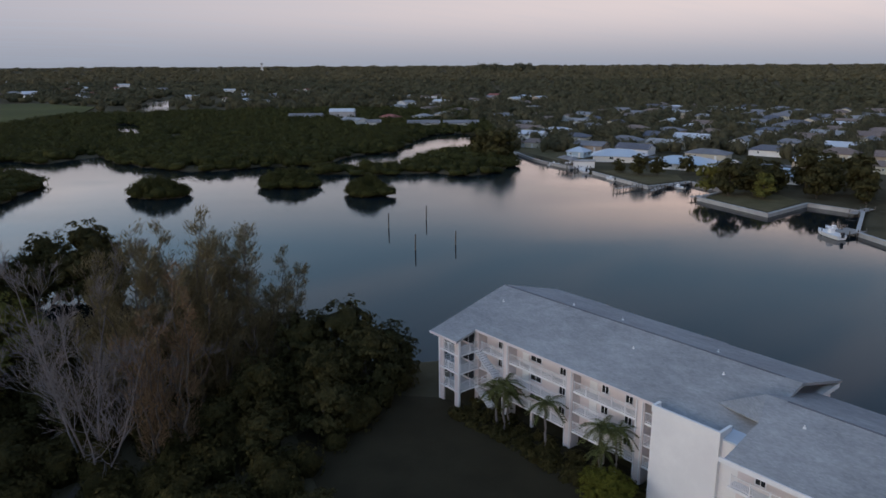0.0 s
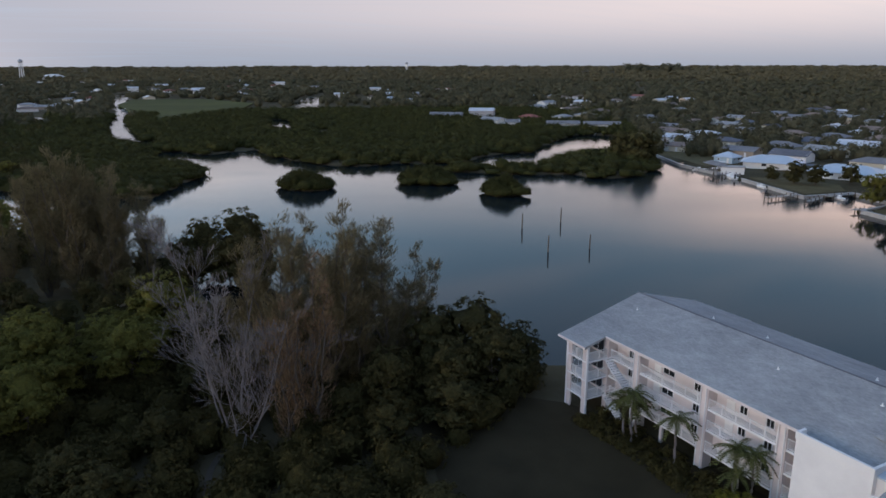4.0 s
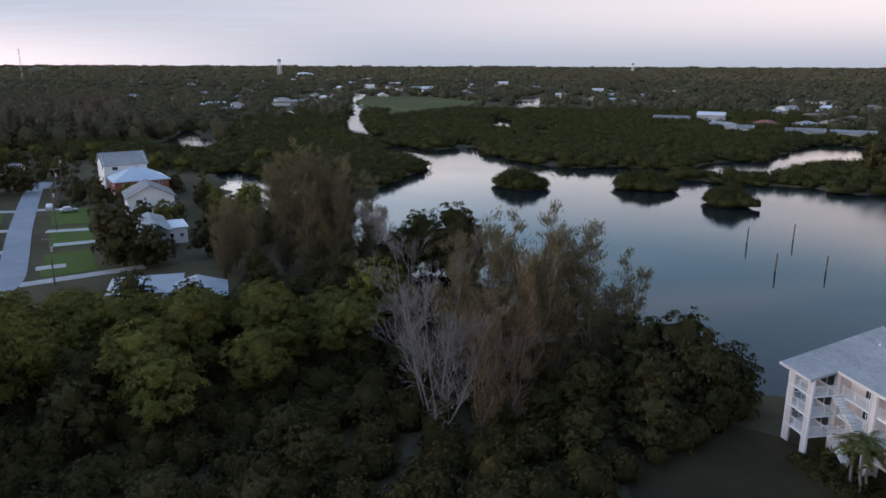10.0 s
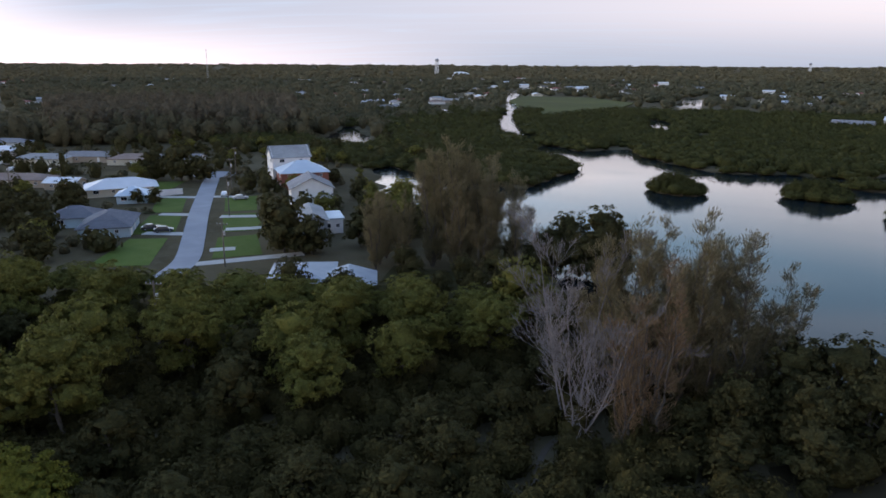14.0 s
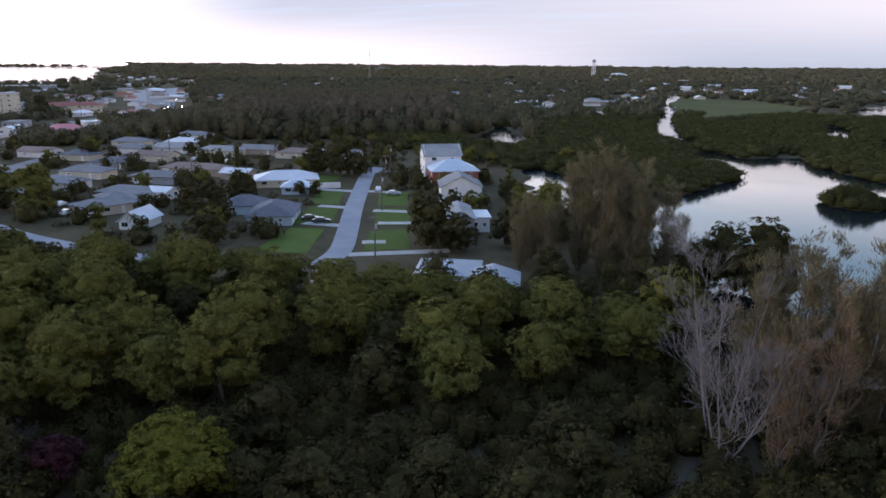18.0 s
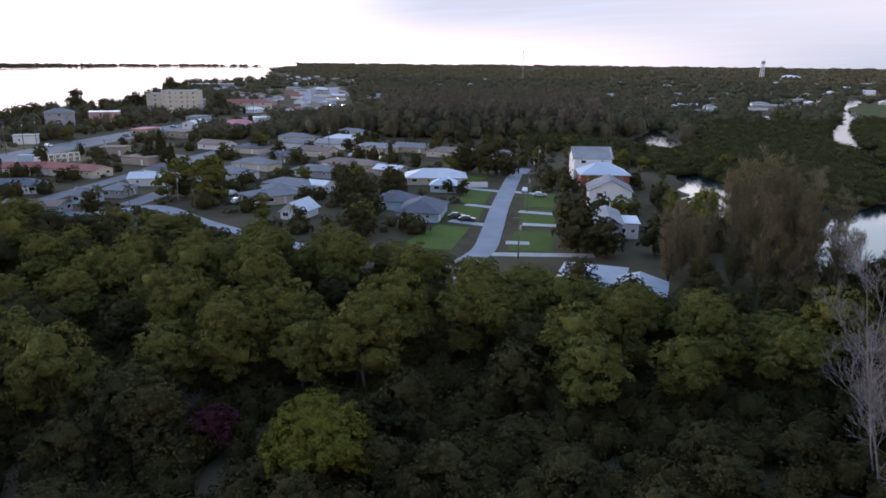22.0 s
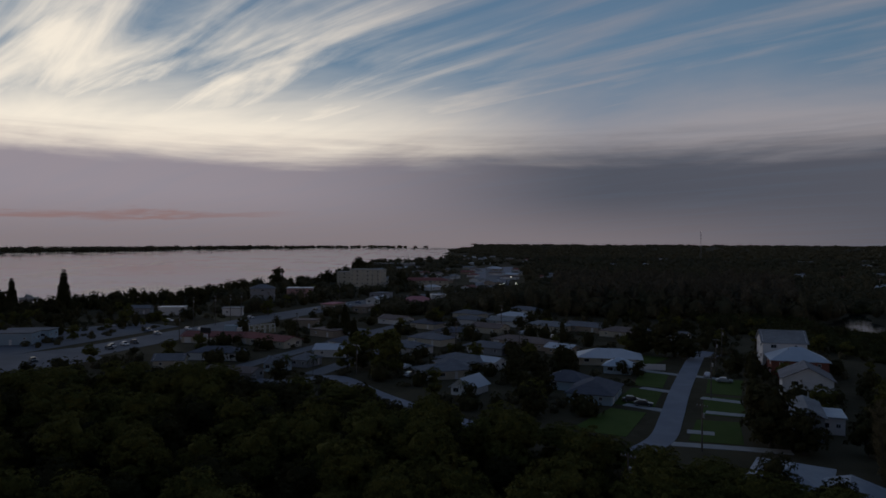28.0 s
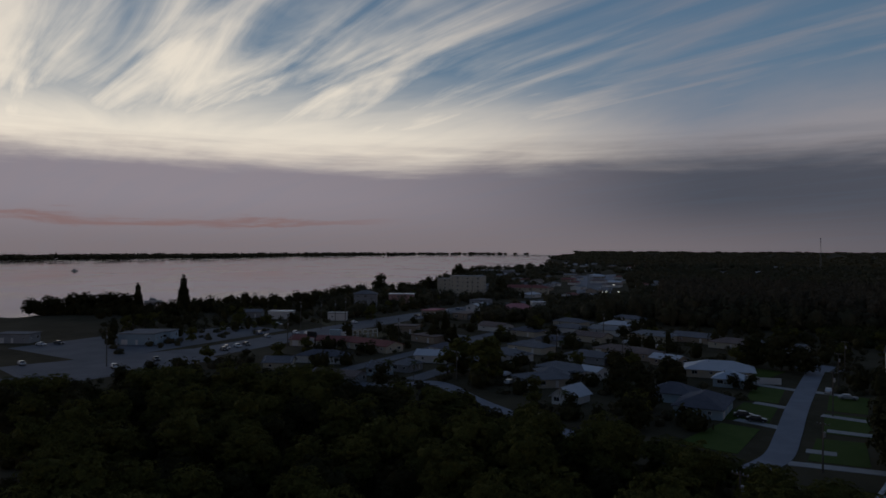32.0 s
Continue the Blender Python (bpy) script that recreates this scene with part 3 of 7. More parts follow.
slab([(-16, 70), (-8, 80), (0, 79), (8, 74), (20, 62), (27, 50), (22, 36), (4, 36), (-8, 50)], Z + 0.07, M_DIRT, "lawn", "dark ground beside the apartment building, tree shade in its colour", "lawn")
slab([(32, 345), (49, 296), (58, 300), (66, 312), (60, 340), (46, 352)], Z + 0.06, M_DRYLAWN, "lawn", "dry grass bank behind a seawall", "lawn")
slab([(80, 211), (89, 189), (105, 203), (104, 214), (92, 222)], Z + 0.06, M_DRYLAWN, "lawn", "dry grass point behind a seawall", "lawn")
slab([(60, 268), (70, 236), (84, 244), (86, 256), (72, 268)], Z + 0.06, M_DRYLAWN, "lawn", "dry grass garden behind a seawall", "lawn")
slab([(-395, -50), (-352, -30), (-300, -2), (-310, 8), (-372, -22), (-400, -36)], Z + 0.05, M_DRYLAWN, "lawn", "dry grass verge along the highway", "lawn")
slab([(-300, 470), (-285, 560), (-330, 690), (-420, 760), (-500, 740), (-450, 640), (-385, 560), (-330, 490)], Z + 1.2, M_MARSH, "marsh", "flat yellow-green salt marsh", "marsh", 1.4)
ribbon([(-35.4, 62.8), (-35.0, 58.3), (-33.4, 54.1), (-31.1, 49.8)], 0.33, Z + 0.05, M_PATH, "footpath", "pale sandy footpath between the trees")

# ---------------------------------------------------------------- plants
RNG = np.random.default_rng(7)


def cards(centres, normals, sizes, aspect=0.6, rng=RNG, tilt=0.42):
    """Small leaf blades: quads round centres, facing roughly along normals."""
    n = len(centres)
    nrm = normals + rng.normal(0, tilt, (n, 3))
    nrm /= np.linalg.norm(nrm, axis=1, keepdims=True) + 1e-9
    t = np.cross(nrm, rng.normal(0, 1, (n, 3)))
    t /= np.linalg.norm(t, axis=1, keepdims=True) + 1e-9
    s = np.cross(nrm, t)
    a, c = t * sizes[:, None], s * (sizes * aspect)[:, None]
    return np.stack([centres - a, centres - c * 0.9 + nrm * sizes[:, None] * 0.15, centres + a, centres + c * 0.9 + nrm * sizes[:, None] * 0.15], 1)


def ball_points(n, rng=RNG, bottom=-0.35):
    p = rng.normal(0, 1, (int(n * 1.6) + 8, 3))
    p /= np.linalg.norm(p, axis=1, keepdims=True)
    p = p[p[:, 2] > bottom][:n]
    return p


def ball_grid(nu, nv):
    th = np.arange(nu) * math.tau / nu
    ph = np.linspace(-math.pi / 2, math.pi / 2, nv + 1)
    d = np.array([[math.cos(p) * math.cos(t), math.cos(p) * math.sin(t), math.sin(p)] for p in ph for t in th])
    f = np.array([[j * nu + i, j * nu + (i + 1) % nu, (j + 1) * nu + (i + 1) % nu, (j + 1) * nu + i] for j in range(nv) for i in range(nu)])
    return d, f


def cores(centres, radii, nu=7, nv=4, rng=RNG):
    """Dense uneven hearts of foliage behind the leaf blades; radii of shape (n, 3). Vertices and quads."""
    T, F = ball_grid(nu, nv)
    n = len(centres)
    f = rng.uniform(1.8, 3.4, (n, 1, 3))
    k = rng.uniform(0, 6.28, (n, 1, 3))
    D = T[None]
    w = 1 + 0.15 * np.sin(f[..., 0] * D[..., 0] * 1.7 + k[..., 0]) + 0.13 * np.sin(f[..., 1] * D[..., 1] * 1.9 + k[..., 1]) + 0.11 * np.sin(f[..., 2] * D[..., 2] * 2.1 + k[..., 2])
    v = D * w[..., None] * radii[:, None, :] + centres[:, None, :]
    return v.reshape(-1, 3), (F[None] + (np.arange(n) * len(T))[:, None, None]).reshape(-1, 4)


def lobed_crown(lobes, per, leaf, rng, squash=0.85, aspect=0.7, grain=0.5, nu=10, nv=6, bottom=-0.5):
    """Rounded lobes beset with many small leafy puffs over a dense heart. Leaf quads and hearts."""
    quads, vs, fs, base = [], [], [], 0
    T, F = ball_grid(nu, nv)
    for x, y, z, r in lobes:
        half = np.array([r, r, r * squash])
        c = np.array([x, y, z])
        vs.append(T * (0.56 + 0.14 * rng.normal(0, 1, (len(T), 1)).clip(-1.3, 1.3)) * half + c)
        fs.append(F + base)
        base += len(T)
        n = max(9, int(2.0 * (r / grain) ** 2))
        d = ball_points(n, rng, bottom)
        tips = d * (0.74 + 0.28 * rng.random((len(d), 1))) * half + c        # the middle of each puff
        pr = grain * (0.6 + 0.7 * rng.random(len(d)))
        u = rng.normal(0, 1, (len(d), per, 3)) + d[:, None, :] * 0.7 + np.array([0, 0, 0.8])
        u /= np.linalg.norm(u, axis=2, keepdims=True)
        pts = tips[:, None, :] + u * (pr[:, None, None] * (0.7 + 0.5 * rng.random((len(d), per, 1)))) * np.array([1, 1, 0.7])
        m = len(d) * per
        nrm = (u + d[:, None, :] * 0.6 + np.array([0, 0, 0.15])).reshape(-1, 3)
        quads.append(cards(pts.reshape(-1, 3), nrm, leaf * (0.55 + 0.9 * rng.random(m)), aspect, rng, 0.34))
    return np.concatenate(quads), (np.concatenate(vs), np.concatenate(fs))


def crown_of(clumps, per, size, squash=0.8, rng=RNG, aspect=0.5, fuzz=0.20, bottom=-0.45):
    """Leaf sprays over many small clumps: (x, y, z, radius)."""
    out = []
    for x, y, z, r in clumps:
        p = ball_points(max(6, int(per * r * r)), rng, bottom)
        rad = r * (1 - fuzz + 2 * fuzz * rng.random(len(p)))[:, None]
        out.append(cards(p * rad * np.array([1, 1, squash]) + np.array([x, y, z]), p, size * (0.6 + 0.8 * rng.random(len(p))), aspect, rng))
    return np.concatenate(out)


def limb_tube(bm, a, c, r0, r1, rng, bends=4, wig=0.08, sides=5):
    a, c = np.array(a, float), np.array(c, float)
    L = np.linalg.norm(c - a)
    pts, rad = [], []
    for k in range(bends + 1):
        t = k / bends
        w = rng.normal(0, wig * L * 0.5, 3) * (0 < k < bends)
        pts.append(a + (c - a) * t + w)
        rad.append(r0 + (r1 - r0) * t)
    tube(bm, pts, rad, sides)
    return pts


def round_tree(seed, h=12.0, spread=4.6, per=9, leaf=0.2, name="pine_tree", leafmat=None, low=0.30, lobes_n=6, grain=0.5, nu=10, nv=6):
    """A broad-crowned tree: trunk with limbs, a crown of rounded lobes built of leafy puffs."""
    rng = np.random.default_rng(seed)
    root = thing(name, Matrix.Identity(4), "", "tree")
    bm = bmesh.new()
    stem = limb_tube(bm, (0, 0, -0.3), (rng.normal(0, 0.4), rng.normal(0, 0.4), h * 0.72), 0.24, 0.10, rng, 6, 0.05, 7)
    lobes = [(rng.normal(0, 0.3), rng.normal(0, 0.3), h - spread * 0.60, spread * 0.74)]
    nl = lobes_n + int(rng.integers(2))
    for k in range(nl):
        az, q = k * math.tau / nl + rng.normal(0, 0.2), spread * rng.uniform(0.46, 0.62)
        r = spread * rng.uniform(0.40, 0.54)
        lobes.append((q * math.cos(az), q * math.sin(az), h * rng.uniform(low + 0.12, 0.74) - r * 0.1, r))
    for k in range(3):
        az = rng.random() * math.tau
        r = spread * rng.uniform(0.32, 0.42)
        lobes.append((spread * 0.42 * math.cos(az), spread * 0.42 * math.sin(az), max(h * low, r), r))
    for x, y, z, r in lobes[1:]:
        s = stem[2 + int(rng.integers(3))]
        limb_tube(bm, s, (x * 0.8, y * 0.8, z), 0.09, 0.03, rng, 3, 0.08, 4)
    part("trunk", bm, M_BARK, root)
    q, shell = lobed_crown(lobes, per, leaf, rng, grain=grain, nu=nu, nv=nv)
    part("crown", quads_mesh("crown", q, leafmat, shell), leafmat, root)
    return root


def casuarina(seed, h=23.0, leafmat=None, spread=3.6, name="casuarina_tree", density=1.0, bush=1.0, rise=0.35, fan=1.0, blades=46):
    """A tall feathery tree: leaning leaders, drooping sprays of thin needles."""
    rng = np.random.default_rng(seed)
    root = thing(name, Matrix.Identity(4), "", "tree")
    bm = bmesh.new()
    sprays, ways = [], []
    for s in range(5):
        az = s * 1.35 + rng.random()
        lean = spread * (0.45 + 0.6 * rng.random()) * (0.3 if s == 0 else 1)
        hh = h * (1.0 if s == 0 else 0.62 + 0.33 * rng.random())
        pts = limb_tube(bm, (0.2 * math.cos(az), 0.2 * math.sin(az), -0.3), (lean * math.cos(az), lean * math.sin(az), hh), 0.24, 0.03, rng, 9, 0.03, 6)
        for k in range(int(44 * density)):
            t = 0.08 + 0.92 * rng.random()
            i = t * 9
            a = np.array(pts[int(min(i, 8))]) * (1 - (i % 1)) + np.array(pts[int(min(i + 1, 9))]) * (i % 1)
            b2 = rng.random() * math.tau
            L = bush * (1.1 + 2.4 * (1 - t) * min(1, t * 3) + 0.6 * rng.random())
            e = a + np.array([L * math.cos(b2), L * math.sin(b2), rise * L + 0.4 * rng.random()])
            if k % 3 == 0:
                limb_tube(bm, a, e, 0.045, 0.012, rng, 2, 0.05, 3)
            for q in range(blades):
                u = 0.25 + 0.8 * rng.random()
                ways.append((e - a) / np.linalg.norm(e - a))
                sprays.append(a + (e - a) * u + rng.normal(0, 0.40 * fan, 3) + np.array([0, 0, -0.25 * rng.random()]))
    part("trunk", bm, M_BARK, root)
    c = np.array(sprays)
    nr = rng.normal(0, 1, c.shape) * np.array([1, 1, 0.35])
    n = len(c)
    nr /= np.linalg.norm(nr, axis=1, keepdims=True)
    along = np.array(ways) + np.array([0, 0, 0.35]) + rng.normal(0, 0.30, c.shape)
    along /= np.linalg.norm(along, axis=1, keepdims=True)
    side = np.cross(along, nr)
    L = (0.22 + 0.30 * rng.random(n))[:, None]
    wd_ = (0.032 + 0.042 * rng.random(n))[:, None]
    q = np.stack([c - along * L, c - side * wd_, c + along * L, c + side * wd_], 1)
    part("crown", quads_mesh("crown", q, leafmat), leafmat, root)
    return root


def bare_tree(seed, h=18.0, name="dead_tree", mat=None, lean=0.36, stems=6, stout=0.11, forks=(11, 8, 6), reach=0.36):
    """A leafless tree: leaders that fan out from one foot and turn upright, side branches forking into fine twigs."""
    rng = np.random.default_rng(seed)
    root = thing(name, Matrix.Identity(4), "", "tree")
    bm, twigs = bmesh.new(), bmesh.new()

    def grow(a, d, L, r, depth, n, lift):
        pts, d = [a], d / np.linalg.norm(d)
        dirs = []
        for k in range(n):                                   # branches bend up towards the light
            d = d + np.array([0, 0, lift]) + rng.normal(0, 0.085, 3)
            d = d / np.linalg.norm(d)
            dirs.append(d)
            pts.append(pts[-1] + d * L / n)
        tube(bm if depth < 2 else twigs, pts, [max(0.013, r * (1 - 0.85 * k / n)) for k in range(n + 1)], 6 if depth < 1 else 3)
        if depth == 3:
            return
        for k in range(forks[depth]):
            t = rng.uniform((0.14, 0.2, 0.2)[depth], 0.98)
            i = min(int(t * n), n - 1)
            at = np.array(pts[i]) + (np.array(pts[i + 1]) - np.array(pts[i])) * (t * n - i)
            out = np.cross(dirs[i], rng.normal(0, 1, 3))
            nd = dirs[i] * 0.9 + 0.62 * out / np.linalg.norm(out)
            q = (reach, 0.46, 0.5)[depth]
            grow(at, nd, L * q * (1.3 - 0.8 * t) * rng.uniform(0.75, 1.25), max(r * (0.40, 0.5, 0.6)[depth] * (1.1 - 0.6 * t), 0.016), depth + 1, (5, 4, 3)[depth], 0.10)

    for s in range(stems):
        az = s * math.tau / stems + rng.random() * 0.6
        q = lean * (0.45 + 0.75 * rng.random()) * (0.25 if s == 0 else 1)
        grow(np.array([0.25 * math.cos(az), 0.25 * math.sin(az), -0.3]), np.array([q * math.cos(az), q * math.sin(az), 1.0]), h * (1 if s == 0 else rng.uniform(0.66, 0.98)), stout * rng.uniform(0.7, 1.1), 0, 8, 0.055)
    part("trunk", bm, mat, root)
    part("crown", twigs, mat, root, "thin pale leafless branches")
    return root


def palm(seed, h=7.0, name="palm_tree", fronds=16, reach=2.3):
    """A feather palm: ringed trunk, arching fronds of drooping leaflets."""
    rng = np.random.default_rng(seed)
    root = thing(name, Matrix.Identity(4), "", "palm")
    bm = bmesh.new()
    limb_tube(bm, (0, 0, -0.3), (rng.normal(0, 0.25), rng.normal(0, 0.25), h), 0.17, 0.12, rng, 8, 0.012, 7)
    part("trunk", bm, M_DEADWOOD, root)
    for k in range(fronds):
        az, lift = k * 2.39996, 1.1 - 1.5 * (k / fronds) + rng.normal(0, 0.1)
        q, prev = [], None
        for s in range(12):
            t = (s + 0.5) / 12
            r = reach * t
            z = h + reach * (lift * t - 0.9 * t * t)
            p = np.array([r * math.cos(az), r * math.sin(az), z])
            for side in (-1, 1):
                w = 0.55 * (1 - 0.55 * t) * (0.5 + min(1, 4 * t) * 0.5)
                tip = p + np.array([-math.sin(az) * side * w, math.cos(az) * side * w, -0.55 * w]) + np.array([math.cos(az), math.sin(az), 0]) * 0.25
                a = np.array([math.cos(az), math.sin(az), lift - 1.8 * t]) * 0.085
                q.append([p - a, p + a, tip + a * 0.3, tip - a * 0.3])
        part("frond", quads_mesh("frond", np.array(q), M_PALM), M_PALM, root)
    return root


def norfolk(seed, h=24.0, name="norfolk_pine"):
    """A columnar conifer with whorls of short level branches."""
    rng = np.random.default_rng(seed)
    root = thing(name, Matrix.Identity(4), "", "tree")
    bm = bmesh.new()
    limb_tube(bm, (0, 0, -0.3), (0, 0, h), 0.35, 0.05, rng, 6, 0.004, 7)
    part("trunk", bm, M_BARK, root)
    cl = []
    for k in range(30):
        z = h * (0.10 + 0.88 * k / 30)
        r = 3.9 * (1 - 0.86 * (k / 30) ** 1.6) + rng.normal(0, 0.2)
        for s in range(5):
            az = s * 1.2566 + k * 0.7 + rng.normal(0, 0.1)
            cl.append((r * 0.62 * math.cos(az), r * 0.62 * math.sin(az), z + 0.2, r * 0.42))
    part("crown", quads_mesh("crown", crown_of(cl, 60, 0.36, 0.5, rng, 0.5), M_DARKLEAF), M_DARKLEAF, root)
    return root


PLACED = set()


def put(proto, x, y, z=LAND, turn=0.0, s=1.0, label="", sz=None):
    """A copy of a plant at a place; the plant itself stays with its first use."""
    m = Matrix.LocRotScale((x, y, z), Euler((0, 0, turn)), (s, s, sz or s))
    if proto.name not in PLACED:
        PLACED.add(proto.name)
        proto.matrix_basis = m
        ob = proto
    else:
        ob = copy_thing(proto, m @ Matrix.Diagonal((*(1 / k for k in proto.scale), 1)))
    if label:
        ob["label"] = label
    return ob

# ---------------------------------------------------------------- windows, doors, houses
def shared(name, bm, mat):
    me = bpy.data.meshes.new(name)
    bm.to_mesh(me)
    bm.free()
    me.materials.append(mat)
    return me


def framed(w, h, t=0.08, d=0.10):
    """A window frame of w by h in the x-z plane, its back at y = 0, looking along -y."""
    return boxes((-w / 2, w / 2, -d, 0, h / 2 - t, h / 2), (-w / 2, w / 2, -d, 0, -h / 2, -h / 2 + t), (-w / 2, -w / 2 + t, -d, 0, -h / 2 + t, h / 2 - t),
                 (w / 2 - t, w / 2, -d, 0, -h / 2 + t, h / 2 - t), (-t * 0.3, t * 0.3, -d * 0.8, 0, -h / 2 + t, h / 2 - t))


WIN_SIZES = {"small": (0.9, 0.9), "wide": (1.7, 1.15), "tall": (0.95, 1.5), "slider": (2.2, 2.0)}
WIN_MESH = {k: (shared("window_frame", framed(*v), M_TRIM), shared("pane", boxes((-v[0] / 2 + 0.06, v[0] / 2 - 0.06, -0.05, -0.02, -v[1] / 2 + 0.06, v[1] / 2 - 0.06)), M_GLASS))
            for k, v in WIN_SIZES.items()}
DOOR_MESH = shared("door", boxes((-0.48, 0.48, -0.07, 0, 0, 2.05), (-0.36, 0.36, -0.09, -0.07, 0.2, 0.95), (-0.36, 0.36, -0.09, -0.07, 1.1, 1.9), bevel=0.01), M_WHITE)
GARAGE_MESH = shared("garage_door", boxes(*((-1.3, 1.3, -0.08 - 0.02 * (k % 2), 0, 0.54 * k, 0.54 * k + 0.52) for k in range(4))), M_WHITE)
KNOB_MESH = shared("door_handle", boxes((-0.03, 0.03, -0.13, -0.07, 0.98, 1.1), bevel=0.01), M_STEEL)


def window(parent, x, y, z, turn, kind="wide"):
    f = part("window", WIN_MESH[kind][0], None, parent)
    f.matrix_basis = pose(x, y, z, 0, 0, turn)
    part("pane", WIN_MESH[kind][1], None, f)
    return f


def slope_roof(L, W, h, rise, over=0.55, kind="hip", thick=0.16):
    """A hip or gable roof over L by W, with fascia and soffit."""
    bm = bmesh.new()
    a, c = L / 2 + over, W / 2 + over
    run = c if kind == "hip" else 0.0
    zlo = h - rise * over / (W / 2)
    for dz in (0.0, -thick):
        e = [bm.verts.new((sx * a, sy * c, zlo + dz)) for sx, sy in ((-1, -1), (1, -1), (1, 1), (-1, 1))]
        r = [bm.verts.new((-max(a - run, 0.02), 0, h + rise + dz)), bm.verts.new((max(a - run, 0.02), 0, h + rise + dz))]
        fs = [(e[0], e[1], r[1], r[0]), (e[2], e[3], r[0], r[1]), (e[1], e[2], r[1]), (e[3], e[0], r[0])]
        for k, f in enumerate(fs):
            if kind == "gable" and len(f) == 3:
                continue
            bm.faces.new(f if dz == 0 else f[::-1])
        if dz == 0:
            top, tr = e, r
        else:
            for i in range(4):
                if kind == "gable" and i in (1, 3):
                    t, l = (tr[1], r[1]) if i == 1 else (tr[0], r[0])
                    bm.faces.new((top[i], e[i], l, t))
                    bm.faces.new((t, l, e[(i + 1) % 4], top[(i + 1) % 4]))
                else:
                    bm.faces.new((top[i], e[i], e[(i + 1) % 4], top[(i + 1) % 4]))
    bmesh.ops.recalc_face_normals(bm, faces=bm.faces[:])
    return bm


def flat_roof(L, W, h, over=0.35):
    return boxes((-L / 2 - over, L / 2 + over, -W / 2 - over, W / 2 + over, h, h + 0.28), (-L / 2 - over - 0.03, L / 2 + over + 0.03, -W / 2 - over - 0.03, W / 2 + over + 0.03, h + 0.16, h + 0.34), bevel=0.02)


def house(x, y, L, W, turn, h=2.7, rise=1.7, kind="hip", wall=None, roof=None, label="", category="house", storeys=1, detail=2, name="house", over=0.55, vents=True):
    """A house: walls with windows and doors, roof with overhang; its long side runs along turn."""
    wall, roof = wall or M_CREAM, roof or M_SH_GREY
    hz = h * storeys
    root = thing(name, pose(x, y, LAND, 0, 0, turn), label, category)
    bm = boxes((-L / 2, L / 2, -W / 2, W / 2, -0.4, hz))
    if kind == "gable":
        for sx in (-1, 1):
            p = [bm.verts.new((sx * L / 2, -W / 2, hz)), bm.verts.new((sx * L / 2, W / 2, hz)), bm.verts.new((sx * L / 2, 0, hz + rise))]
            q = [bm.verts.new(v.co - Vector((sx * 0.2, 0, 0))) for v in p]
            bm.faces.new(p if sx > 0 else p[::-1])
            bm.faces.new(q[::-1] if sx > 0 else q)
            for i in range(3):
                bm.faces.new((p[i], q[i], q[(i + 1) % 3], p[(i + 1) % 3]))
    part("wall", bm, wall, root)
    if kind == "flat":
        part("roof", flat_roof(L, W, hz), roof, root)
    else:
        part("roof", slope_roof(L, W, hz, rise, over, kind), roof, root)
        if vents and detail > 1:
            part("roof_vent", boxes((L * 0.15, L * 0.15 + 0.25, 0.9, 1.15, hz + rise * 0.5, hz + rise * 0.86 + 0.15), bevel=0.03), M_STEEL, root)
    if not detail:
        return root
    for s in range(storeys):
        z = s * h + h * 0.56
        n = max(2, int(L / 4.2)) if detail > 1 else max(2, int(L / 6))
        for i in range(n):
            xx = -L / 2 + L * (i + 0.5) / n
            for side in (-1, 1):
                if s == 0 and i == n // 2:
                    if side < 0:
                        d = part("door", DOOR_MESH, None, root)
                        d.matrix_basis = pose(xx, -W / 2, 0.05)
                        if detail > 1:
                            k = part("door_handle", KNOB_MESH, None, d)
                            k.matrix_basis = pose(0.38, 0, 0)
                        continue
                if s == 0 and i == 0 and side < 0 and detail > 1 and L > 11:
                    d = part("garage_door", GARAGE_MESH, None, root)
                    d.matrix_basis = pose(xx, -W / 2, 0.05)
                    continue
                window(root, xx, side * W / 2, z, 0 if side < 0 else 180, "wide" if i % 2 else "small")
        if detail > 1:
            for side in (-1, 1):
                for k in (-0.25, 0.25):
                    window(root, side * L / 2, k * W, z, 90 if side > 0 else -90, "small" if k < 0 else "wide")
    return root


# ---------------------------------------------------------------- the apartment building
CONDO = pose(-1.2, 78.7, LAND, 0, 0, -50.93)
condo = thing("apartment_building", CONDO, "pale three-storey waterside apartment building on open ground-floor parking, grey shingle roof", "apartment building")
FLOORS = [2.15, 4.42, 6.69]
EAVE, RIDGE, SLOPE = 8.95, 11.8, 0.267


def roof_sheet(poly, z_of, thick=0.28):
    bm = bmesh.new()
    hi = [bm.verts.new((u, v, z_of(u, v))) for u, v in poly]
    lo = [bm.verts.new((u, v, z_of(u, v) - thick)) for u, v in poly]
    bm.faces.new(hi)
    bm.faces.new(lo[::-1])
    for i in range(len(poly)):
        j = (i + 1) % len(poly)
        bm.faces.new((hi[i], hi[j], lo[j], lo[i]))
    bmesh.ops.recalc_face_normals(bm, faces=bm.faces[:])
    bmesh.ops.triangulate(bm, faces=[f for f in bm.faces if len(f.verts) > 4])
    return bm


